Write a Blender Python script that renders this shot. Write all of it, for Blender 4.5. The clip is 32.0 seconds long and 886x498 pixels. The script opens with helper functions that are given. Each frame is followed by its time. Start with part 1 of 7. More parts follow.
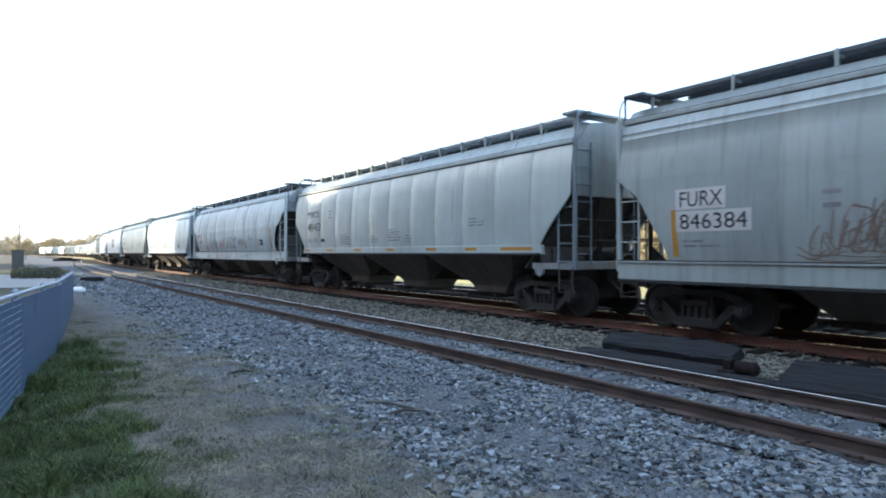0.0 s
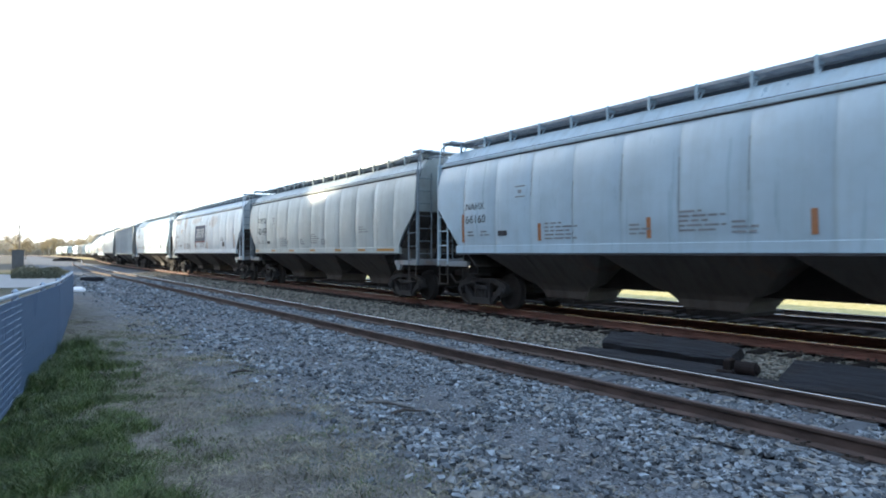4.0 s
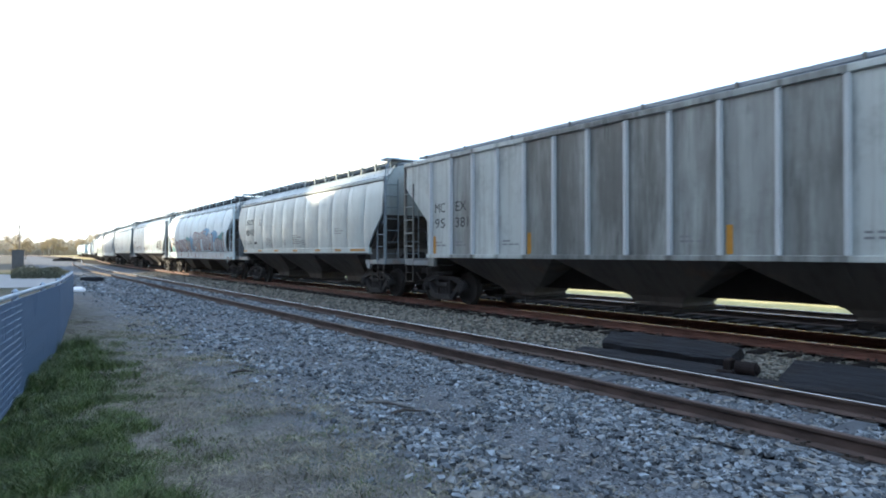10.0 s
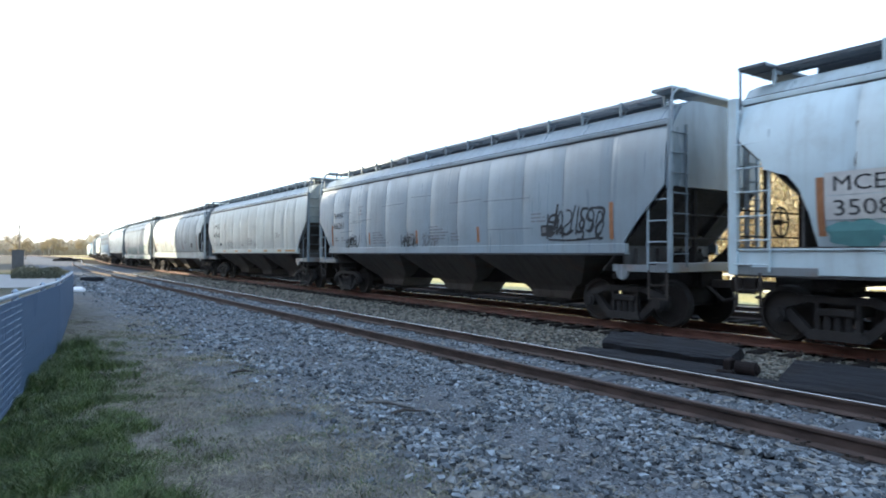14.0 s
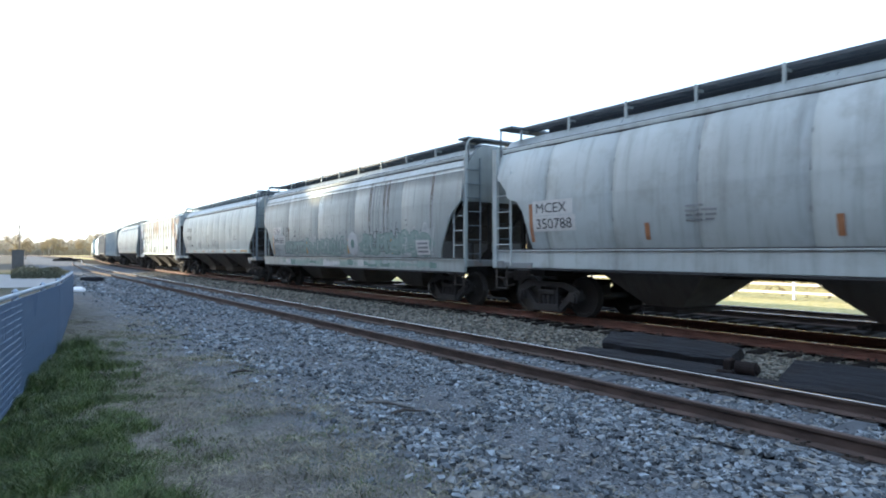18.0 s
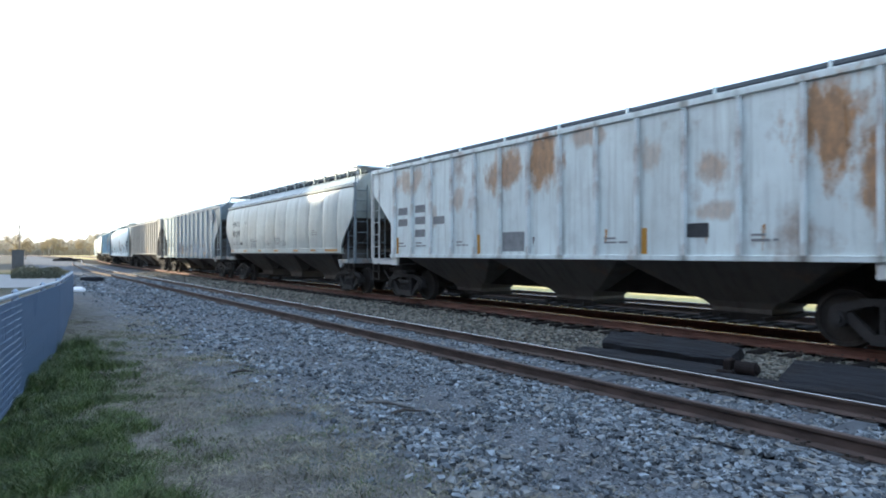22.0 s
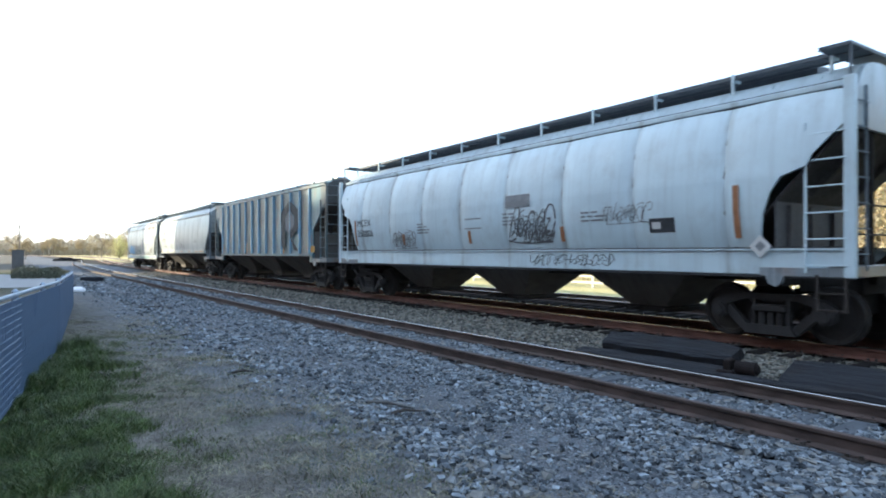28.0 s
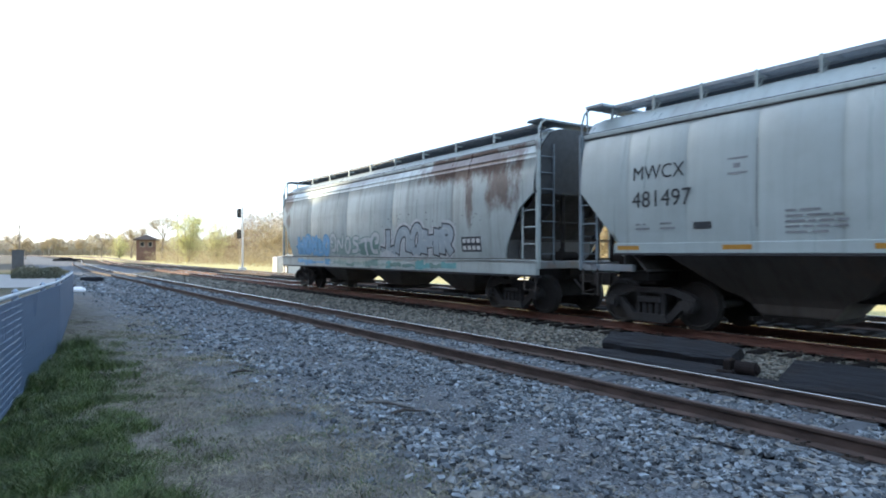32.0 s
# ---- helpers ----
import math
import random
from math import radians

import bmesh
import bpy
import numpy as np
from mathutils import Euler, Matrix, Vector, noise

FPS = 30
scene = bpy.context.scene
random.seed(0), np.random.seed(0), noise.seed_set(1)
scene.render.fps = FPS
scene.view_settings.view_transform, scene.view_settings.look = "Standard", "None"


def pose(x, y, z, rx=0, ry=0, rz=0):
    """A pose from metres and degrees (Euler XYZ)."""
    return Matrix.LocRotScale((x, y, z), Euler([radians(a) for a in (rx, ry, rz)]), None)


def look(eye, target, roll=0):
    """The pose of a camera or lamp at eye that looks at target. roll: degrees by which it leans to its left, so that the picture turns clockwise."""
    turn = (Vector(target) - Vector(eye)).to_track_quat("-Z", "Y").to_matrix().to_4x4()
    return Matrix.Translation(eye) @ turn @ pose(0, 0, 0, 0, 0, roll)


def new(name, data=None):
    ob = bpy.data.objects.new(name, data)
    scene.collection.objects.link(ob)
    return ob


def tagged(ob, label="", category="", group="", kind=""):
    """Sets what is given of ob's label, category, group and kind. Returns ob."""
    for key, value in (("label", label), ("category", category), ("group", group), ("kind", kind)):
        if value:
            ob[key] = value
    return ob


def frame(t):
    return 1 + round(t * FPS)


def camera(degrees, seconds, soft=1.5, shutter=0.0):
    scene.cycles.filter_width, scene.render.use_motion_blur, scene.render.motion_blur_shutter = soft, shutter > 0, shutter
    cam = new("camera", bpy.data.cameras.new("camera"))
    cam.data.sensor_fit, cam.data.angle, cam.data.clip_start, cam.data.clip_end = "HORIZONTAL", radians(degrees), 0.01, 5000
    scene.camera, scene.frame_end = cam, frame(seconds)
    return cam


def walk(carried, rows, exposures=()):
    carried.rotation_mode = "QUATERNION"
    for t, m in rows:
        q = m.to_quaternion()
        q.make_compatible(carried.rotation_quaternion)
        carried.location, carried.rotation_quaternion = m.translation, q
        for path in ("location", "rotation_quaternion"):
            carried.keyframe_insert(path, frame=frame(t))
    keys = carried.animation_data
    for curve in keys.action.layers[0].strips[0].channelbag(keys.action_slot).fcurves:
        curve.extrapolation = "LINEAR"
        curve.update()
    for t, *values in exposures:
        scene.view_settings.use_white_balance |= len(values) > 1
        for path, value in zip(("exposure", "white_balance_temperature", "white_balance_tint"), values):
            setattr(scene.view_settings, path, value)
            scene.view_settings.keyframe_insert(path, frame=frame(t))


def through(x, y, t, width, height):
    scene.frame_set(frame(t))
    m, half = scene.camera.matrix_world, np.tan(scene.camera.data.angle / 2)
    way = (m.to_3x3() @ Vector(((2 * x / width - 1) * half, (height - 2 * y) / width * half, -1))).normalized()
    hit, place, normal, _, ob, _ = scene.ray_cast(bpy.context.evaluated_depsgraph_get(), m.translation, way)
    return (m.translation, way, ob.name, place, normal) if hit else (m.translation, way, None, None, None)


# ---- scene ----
EXPOSURE = 1.95
cam = camera(70.4, 32.0, soft=1.9, shutter=0.12)
EYE = (0.0, 0.0, 1.67)
TURN = 34.52          # the view lies this far to the right of the track
VIEW = look(EYE, (100 * math.sin(radians(TURN)), 100 * math.cos(radians(TURN)), 1.67 + 100 * math.tan(radians(0.36))))
walk(cam, [(0.0, VIEW), (32.0, VIEW)], exposures=[(0.0, EXPOSURE, 5700, 3), (32.0, EXPOSURE, 5700, 3)])

# ---- world and sun ----
SUN_EL, SUN_AHEAD = 20.0, 50.0      # low sun to the left of the track, well ahead
to_sun = Vector((-math.cos(radians(SUN_EL)) * math.cos(radians(SUN_AHEAD)),
                 math.cos(radians(SUN_EL)) * math.sin(radians(SUN_AHEAD)), math.sin(radians(SUN_EL))))
world = bpy.data.worlds.new("sky")
scene.world = world
world.use_nodes = True
wn, wl = world.node_tree.nodes, world.node_tree.links
sky = wn.new("ShaderNodeTexSky")
sky.sky_type, sky.sun_disc = "NISHITA", False
sky.sun_elevation = radians(SUN_EL)
sky.sun_rotation = math.atan2(to_sun.x, to_sun.y)
sky.air_density, sky.dust_density, sky.ozone_density = 1.0, 1.5, 1.0
haze = wn.new("ShaderNodeMix")          # thin even high haze whitens the evening sky
haze.data_type = "RGBA"
haze.inputs[0].default_value = 0.7
wl.new(sky.outputs[0], haze.inputs[6])
haze.inputs[7].default_value = (2.55, 2.85, 3.45, 1)
wl.new(haze.outputs[2], wn["Background"].inputs[0])
wn["Background"].inputs[1].default_value = 0.15
sun = new("sun", bpy.data.lights.new("sun", "SUN"))
sun.data.energy, sun.data.angle, sun.data.color = 3.0, radians(0.6), (1.0, 0.78, 0.52)
sun.matrix_world = look((-40, 10, 40), Vector((-40, 10, 40)) - to_sun)


# ---- materials ----
def nodes(name):
    m = bpy.data.materials.new(name)
    m.use_nodes = True
    n, l = m.node_tree.nodes, m.node_tree.links
    return m, n, l, n["Principled BSDF"]


def ramp(n, l, src, stops):
    r = n.new("ShaderNodeValToRGB")
    e = r.color_ramp.elements
    while len(e) < len(stops):
        e.new(0.5)
    for el, (p, c) in zip(e, stops):
        el.position, el.color = p, (*c, 1) if len(c) == 3 else c
    l.new(src, r.inputs[0])
    return r.outputs[0]


def noise_tex(n, l, scale, detail=4, stretch=(1, 1, 1), rough=0.55, kind="Object", shift=None):
    tc = n.new("ShaderNodeTexCoord")
    mp = n.new("ShaderNodeMapping")
    mp.inputs["Scale"].default_value = stretch
    if shift is not None:
        mp.inputs["Location"].default_value = shift
    l.new(tc.outputs[kind], mp.inputs[0])
    t = n.new("ShaderNodeTexNoise")
    t.inputs["Scale"].default_value, t.inputs["Detail"].default_value, t.inputs["Roughness"].default_value = scale, detail, rough
    l.new(mp.outputs[0], t.inputs["Vector"])
    return t.outputs["Fac"]


def mix(n, l, fac, a, b, mode="MIX"):
    m = n.new("ShaderNodeMix")
    m.data_type, m.blend_type = "RGBA", mode
    for sock, v in ((m.inputs[0], fac), (m.inputs[6], a), (m.inputs[7], b)):
        if isinstance(v, (int, float)):
            sock.default_value = v
        elif isinstance(v, tuple):
            sock.default_value = (*v, 1)
        else:
            l.new(v, sock)
    return m.outputs[2]


def bump(n, l, height, bsdf, strength=0.3, distance=0.02):
    b = n.new("ShaderNodeBump")
    b.inputs["Strength"].default_value, b.inputs["Distance"].default_value = strength, distance
    l.new(height, b.inputs["Height"])
    l.new(b.outputs[0], bsdf.inputs["Normal"])


def scaled(c, k):
    return tuple(min(1.0, v * k) for v in c)


def plain(name, color, rough=0.6, metal=0.0, scale=3.0, spread=0.25, relief=0.15, detail=5, shine=0.4):
    """A worn surface: colour varied at two scales, with fine relief."""
    m, n, l, b = nodes(name)
    big = noise_tex(n, l, scale, detail)
    fine = noise_tex(n, l, scale * 14, 3)
    base = ramp(n, l, big, [(0.3, scaled(color, 1 - spread)), (0.7, scaled(color, 1 + spread))])
    col = mix(n, l, 0.35, base, ramp(n, l, fine, [(0.35, scaled(color, 1 - 1.5 * spread)), (0.7, scaled(color, 1 + spread))]))
    l.new(col, b.inputs["Base Color"])
    b.inputs["Roughness"].default_value, b.inputs["Metallic"].default_value = rough, metal
    b.inputs["Specular IOR Level"].default_value = shine
    if relief:
        bump(n, l, fine, b, relief, 0.01)
    return m


def paint(name, color, seed, dirt=0.4, rust=0.0, streak=0.5, gloss=0.24, rust_at=0.6, dirt_color=(0.13, 0.12, 0.10), patches=(), stain=(0.34, 0.23, 0.125), seams=None):
    """Weathered car paint: rain streaks, blotches of dust, and rust where it has broken through."""
    m, n, l, b = nodes(name)
    off = (seed * 3.7, seed * 11.3, seed * 1.9)
    blotch = noise_tex(n, l, 0.55, 5, (1, 1, 1.2), shift=off)
    runs = noise_tex(n, l, 1.0, 5, (2.0, 5.5, 0.32), 0.6, shift=off)
    fine = noise_tex(n, l, 26, 3)
    col = ramp(n, l, blotch, [(0.3, scaled(color, 0.86)), (0.7, scaled(color, 1.1))])
    r = ramp(n, l, runs, [(0.50, (0, 0, 0)), (0.78, (streak,) * 3)])
    col = mix(n, l, r, col, dirt_color)
    d = ramp(n, l, noise_tex(n, l, 1.6, 7, (1, 1, 1), 0.7, shift=off), [(0.5, (0, 0, 0)), (0.85, (dirt,) * 3)])
    col = mix(n, l, d, col, scaled(dirt_color, 1.5))
    if rust:
        big = noise_tex(n, l, 0.9, 6, (1, 1, 0.8), 0.65, shift=(off[1], off[2], off[0]))
        mask = ramp(n, l, big, [(rust_at - 0.06, (0, 0, 0)), (rust_at + 0.1, (rust,) * 3)])
        tone = ramp(n, l, fine, [(0.3, (0.15, 0.06, 0.025)), (0.7, (0.33, 0.17, 0.07))])
        col = mix(n, l, mask, col, tone)
    def calc(op, *vals):
        k = n.new("ShaderNodeMath")
        k.operation = op
        for i, v in enumerate(vals):
            if isinstance(v, (int, float)):
                k.inputs[i].default_value = v
            else:
                l.new(v, k.inputs[i])
        return k.outputs[0]
    if seams:
        # old dirt along the joints, also standing in for rib shadows: (spacing, offset, strength, half width, how far
        # whole panels differ)
        gap, shift, power, width, differ = seams
        tc = n.new("ShaderNodeTexCoord")
        sep = n.new("ShaderNodeSeparateXYZ")
        l.new(tc.outputs["Object"], sep.inputs[0])
        turn = calc("ADD", calc("DIVIDE", sep.outputs[1], gap), shift)
        away = calc("MULTIPLY", calc("ABSOLUTE", calc("SUBTRACT", calc("FRACT", turn), 0.5)), gap)
        rag = noise_tex(n, l, 3.0, 5, (1, 2.0, 0.5), 0.65, shift=off)
        away = calc("ADD", away, calc("MULTIPLY", calc("SUBTRACT", rag, 0.5), 2.2 * width))
        joint_dark = ramp(n, l, away, [(0.0, (power,) * 3), (width * 0.4, (power * 0.55,) * 3), (width, (0, 0, 0))])
        patchy = ramp(n, l, noise_tex(n, l, 0.9, 4, (1, 1.3, 0.8), shift=(off[2], off[0], off[1])), [(0.35, (0.15,) * 3), (0.62, (1, 1, 1))])
        col = mix(n, l, calc("MULTIPLY", joint_dark, patchy), col, scaled(dirt_color, 0.95))
        if differ:
            w = n.new("ShaderNodeTexWhiteNoise")
            w.noise_dimensions = "1D"
            l.new(calc("FLOOR", calc("ADD", turn, 0.5 + seed * 31)), w.inputs["W"])
            some = ramp(n, l, w.outputs["Value"], [(0.3, (0, 0, 0)), (0.75, (differ,) * 3)])
            streaky = ramp(n, l, noise_tex(n, l, 1.0, 6, (1.0, 2.2, 0.3), 0.65, shift=(off[1], off[0], 3.0)), [(0.3, (0.3,) * 3), (0.6, (1, 1, 1))])
            col = mix(n, l, calc("MULTIPLY", some, streaky), col, dirt_color)
    if patches:
        # large stains at their places on the wall, ragged and drawn downwards: (along, height, half length, half height, strength)
        tc = n.new("ShaderNodeTexCoord")
        sep = n.new("ShaderNodeSeparateXYZ")
        l.new(tc.outputs["Object"], sep.inputs[0])
        rag = noise_tex(n, l, 1.0, 7, (1.2, 2.2, 1.1), 0.68, shift=off)
        tone = ramp(n, l, noise_tex(n, l, 7, 6, (1, 1.6, 0.8), 0.7), [(0.3, scaled(stain, 0.4)), (0.55, scaled(stain, 0.8)), (0.75, scaled(stain, 1.25))])
        for cy, cz, ry, rz, power in patches:
            u = calc("DIVIDE", calc("SUBTRACT", sep.outputs[1], cy), ry)
            v = calc("DIVIDE", calc("SUBTRACT", sep.outputs[2], cz), rz)
            dist = calc("SQRT", calc("ADD", calc("MULTIPLY", u, u), calc("MULTIPLY", v, v)))
            near = calc("ADD", calc("SUBTRACT", 1.0, dist), calc("MULTIPLY", calc("SUBTRACT", rag, 0.5), 2.6))
            col = mix(n, l, ramp(n, l, near, [(0.0, (0, 0, 0)), (0.45, (power,) * 3)]), col, tone)
    l.new(col, b.inputs["Base Color"])
    rr = ramp(n, l, runs, [(0.3, (gloss,) * 3), (0.8, (min(1, gloss + 0.28),) * 3)])
    l.new(rr, b.inputs["Roughness"])
    b.inputs["Specular IOR Level"].default_value = 0.8
    bump(n, l, noise_tex(n, l, 1.3, 3), b, 0.25, 0.03)
    return m


def ballast_mat(name, dark, light, warm):
    m, n, l, b = nodes(name)
    g = n.new("ShaderNodeNewGeometry")
    tone = ramp(n, l, g.outputs["Random Per Island"], [(0.0, scaled(dark, 0.7)), (0.3, scaled(dark, 1.8)), (0.6, light), (0.78, warm), (0.9, scaled(light, 1.25)), (1.0, scaled(light, 1.6))])
    fine = noise_tex(n, l, 30, 4)
    l.new(mix(n, l, ramp(n, l, fine, [(0.35, (0, 0, 0)), (0.8, (0.5,) * 3)]), tone, scaled(dark, 0.8)), b.inputs["Base Color"])
    b.inputs["Roughness"].default_value = 0.85
    bump(n, l, fine, b, 0.5, 0.01)
    return m


def leaf_mat(name, lo, hi, warm=None, through=0.0, clumps=0.0):
    m, n, l, b = nodes(name)
    g = n.new("ShaderNodeNewGeometry")
    stops = [(0.0, lo), (0.6, hi), (1.0, warm or scaled(hi, 1.3))]
    col = ramp(n, l, g.outputs["Random Per Island"], stops)
    if clumps:                               # tufts of fresh and of withered growth
        tuft = noise_tex(n, l, clumps, 5, rough=0.65)
        col = mix(n, l, 1.0, col, ramp(n, l, tuft, [(0.34, (0.45, 0.42, 0.5)), (0.5, (0.95, 0.95, 0.95)), (0.68, (1.35, 1.45, 1.2))]), "MULTIPLY")
    l.new(col, b.inputs["Base Color"])
    b.inputs["Roughness"].default_value = 0.7
    if through:                              # thin leaves let the low sun through
        t = n.new("ShaderNodeBsdfTranslucent")
        l.new(b.inputs["Base Color"].links[0].from_socket, t.inputs[0])
        s = n.new("ShaderNodeMixShader")
        s.inputs[0].default_value = through
        l.new(b.outputs[0], s.inputs[1])
        l.new(t.outputs[0], s.inputs[2])
        l.new(s.outputs[0], n["Material Output"].inputs[0])
    return m


def ground_mat():
    """Dirt and fine grey gravel by the track, dry straw and soil beside it, thin grass further out."""
    m, n, l, b = nodes("soil_and_gravel")
    tc = n.new("ShaderNodeTexCoord")
    sep = n.new("ShaderNodeSeparateXYZ")
    l.new(tc.outputs["Object"], sep.inputs[0])
    wob = noise_tex(n, l, 0.45, 4)
    add = n.new("ShaderNodeMath")
    add.operation = "MULTIPLY_ADD"
    l.new(wob, add.inputs[0])
    add.inputs[1].default_value = 3.4
    l.new(sep.outputs[0], add.inputs[2])
    band = n.new("ShaderNodeMapRange")
    band.inputs[1].default_value, band.inputs[2].default_value = 2.5, 4.6
    l.new(add.outputs[0], band.inputs[0])
    fine = noise_tex(n, l, 38, 5)
    mid = noise_tex(n, l, 4.5, 6, rough=0.7)
    grey = ramp(n, l, fine, [(0.3, (0.045, 0.049, 0.056)), (0.52, (0.125, 0.134, 0.148)), (0.75, (0.29, 0.305, 0.325))])
    grey = mix(n, l, ramp(n, l, noise_tex(n, l, 1.1, 6, (0.9, 0.6, 1), 0.65, shift=(2, 5, 0)), [(0.45, (0, 0, 0)), (0.7, (0.55,) * 3)]), grey, (0.085, 0.082, 0.08))
    soil = ramp(n, l, fine, [(0.3, (0.068, 0.060, 0.050)), (0.7, (0.142, 0.128, 0.106))])
    soil = mix(n, l, ramp(n, l, mid, [(0.45, (0, 0, 0)), (0.7, (0.7,) * 3)]), soil, (0.30, 0.275, 0.23))
    soil = mix(n, l, ramp(n, l, noise_tex(n, l, 1.5, 7, (0.8, 1.5, 1), 0.7), [(0.50, (0, 0, 0)), (0.66, (0.75,) * 3)]), soil, (0.055, 0.07, 0.03))
    soil = mix(n, l, ramp(n, l, noise_tex(n, l, 2.6, 6, (0.7, 1.6, 1), 0.7, shift=(4, 9, 0)), [(0.50, (0, 0, 0)), (0.70, (0.6,) * 3)]), soil, (0.085, 0.07, 0.05))
    col = mix(n, l, band.outputs[0], soil, grey)
    yard = n.new("ShaderNodeMapRange")      # rough grass behind the fence's end, its shade put into the colour
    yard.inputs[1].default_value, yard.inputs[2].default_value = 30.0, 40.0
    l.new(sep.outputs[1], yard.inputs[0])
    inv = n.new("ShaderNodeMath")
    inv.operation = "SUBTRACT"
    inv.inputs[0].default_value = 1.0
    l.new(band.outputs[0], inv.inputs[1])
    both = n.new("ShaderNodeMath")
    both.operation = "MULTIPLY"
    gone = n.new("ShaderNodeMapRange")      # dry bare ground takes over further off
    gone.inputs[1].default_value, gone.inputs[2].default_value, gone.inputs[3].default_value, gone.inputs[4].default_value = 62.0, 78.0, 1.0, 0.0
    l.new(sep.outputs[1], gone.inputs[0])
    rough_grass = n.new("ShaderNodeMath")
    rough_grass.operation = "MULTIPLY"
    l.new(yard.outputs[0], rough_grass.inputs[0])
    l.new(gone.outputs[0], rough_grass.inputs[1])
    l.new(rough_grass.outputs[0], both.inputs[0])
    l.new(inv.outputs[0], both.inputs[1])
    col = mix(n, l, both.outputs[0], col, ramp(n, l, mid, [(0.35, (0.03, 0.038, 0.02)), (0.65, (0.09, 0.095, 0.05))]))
    oily_shade = n.new("ShaderNodeMapRange")      # oil-dark bed under the train and far track, shade put into its colour
    oily_shade.inputs[1].default_value, oily_shade.inputs[2].default_value = 12.2, 13.0
    l.new(add.outputs[0], oily_shade.inputs[0])
    col = mix(n, l, oily_shade.outputs[0], col, ramp(n, l, fine, [(0.3, (0.012, 0.011, 0.010)), (0.7, (0.042, 0.039, 0.036))]))
    far = n.new("ShaderNodeMapRange")
    far.inputs[1].default_value, far.inputs[2].default_value = 18.0, 21.0
    l.new(add.outputs[0], far.inputs[0])
    lawn = ramp(n, l, mid, [(0.35, (0.33, 0.30, 0.12)), (0.65, (0.56, 0.49, 0.27))])
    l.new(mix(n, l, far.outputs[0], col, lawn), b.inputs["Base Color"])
    b.inputs["Roughness"].default_value, b.inputs["Specular IOR Level"].default_value = 0.95, 0.08
    bump(n, l, fine, b, 0.8, 0.03)
    return m


def rail_mat(name, rust):
    m, n, l, b = nodes(name)
    g = n.new("ShaderNodeNewGeometry")
    t = noise_tex(n, l, 9, 5, (1, 0.25, 1))
    l.new(ramp(n, l, t, [(0.3, scaled(rust, 0.6)), (0.7, scaled(rust, 1.4))]), b.inputs["Base Color"])
    b.inputs["Roughness"].default_value = 0.8
    bump(n, l, t, b, 0.3, 0.01)
    return m


M = {}
M["ground"] = ground_mat()
M["stone"] = ballast_mat("ballast_stone", (0.047, 0.056, 0.066), (0.224, 0.255, 0.283), (0.235, 0.226, 0.202))
M["stone_main"] = ballast_mat("ballast_stone_tan", (0.05, 0.05, 0.043), (0.22, 0.215, 0.185), (0.25, 0.215, 0.165))
M["grass"] = leaf_mat("grass_blade", (0.030, 0.054, 0.012), (0.072, 0.112, 0.026), (0.14, 0.145, 0.06), clumps=4.2)
M["weed"] = leaf_mat("rank_weeds", (0.035, 0.044, 0.026), (0.07, 0.08, 0.045), (0.11, 0.10, 0.065))
M["straw"] = leaf_mat("straw_blade", (0.13, 0.115, 0.085), (0.29, 0.262, 0.20), (0.11, 0.115, 0.07), clumps=2.6)
M["rail"] = rail_mat("rusty_rail", (0.072, 0.050, 0.042))
M["rail_main"] = rail_mat("red_rusty_rail", (0.105, 0.046, 0.032))
M["rail_head"] = plain("worn_rail_head", (0.68, 0.67, 0.66), 0.2, 1.0, 2, 0.1, 0.02)
# main and far track ties, darkened for the shade under the train
M["tie_shaded"] = plain("shade_darkened_tie", (0.026, 0.024, 0.023), 0.95, 0, 2.5, 0.4, 0.4, shine=0.03)
M["tie"] = plain("weathered_tie", (0.085, 0.094, 0.108), 0.9, 0, 2.5, 0.4, 0.4)
M["iron"] = plain("dark_iron", (0.045, 0.037, 0.032), 0.75, 0, 4, 0.4, 0.3)
M["rust_iron"] = plain("dark_rusted_iron", (0.022, 0.017, 0.016), 0.85, 0, 6, 0.4, 0.4, shine=0.15)
M["truck"] = plain("truck_casting", (0.044, 0.042, 0.042), 0.75, 0, 3, 0.35, 0.2, shine=0.2)
M["wheel"] = plain("wheel_steel", (0.036, 0.033, 0.031), 0.7, 0.1, 3, 0.3, 0.1)
# underframe dirt, set darker still for the gloom beneath the cars
M["under"] = plain("underframe_grime_and_shade", (0.034, 0.031, 0.029), 0.85, 0, 2, 0.35, 0.2, shine=0.15)
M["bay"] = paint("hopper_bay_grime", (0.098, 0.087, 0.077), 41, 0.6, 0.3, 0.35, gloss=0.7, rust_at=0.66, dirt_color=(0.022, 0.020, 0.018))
M["letter"] = plain("faded_black_lettering", (0.045, 0.05, 0.055), 0.6, 0, 6, 0.3, 0)
M["navy"] = plain("faded_navy_panel", (0.045, 0.065, 0.105), 0.55, 0, 4, 0.3, 0)
M["letter_grey"] = plain("grey_stencil", (0.25, 0.26, 0.27), 0.7, 0, 6, 0.3, 0)
M["white"] = plain("white_panel", (0.62, 0.62, 0.60), 0.6, 0, 5, 0.12, 0)
M["amber"] = plain("amber_reflector", (0.52, 0.27, 0.05), 0.35, 0, 8, 0.15, 0)
M["rust_strip"] = plain("faded_orange_strip", (0.36, 0.17, 0.08), 0.6, 0, 8, 0.25, 0)
M["galv"] = plain("galvanised_grating", (0.30, 0.33, 0.36), 0.5, 0.4, 5, 0.2, 0.1)
M["walk"] = plain("dark_walkway_steel", (0.10, 0.115, 0.13), 0.6, 0.2, 5, 0.2, 0.1)
M["fence_blue"] = plain("blue_grey_slat", (0.068, 0.110, 0.184), 0.55, 0, 2.5, 0.18, 0.08)
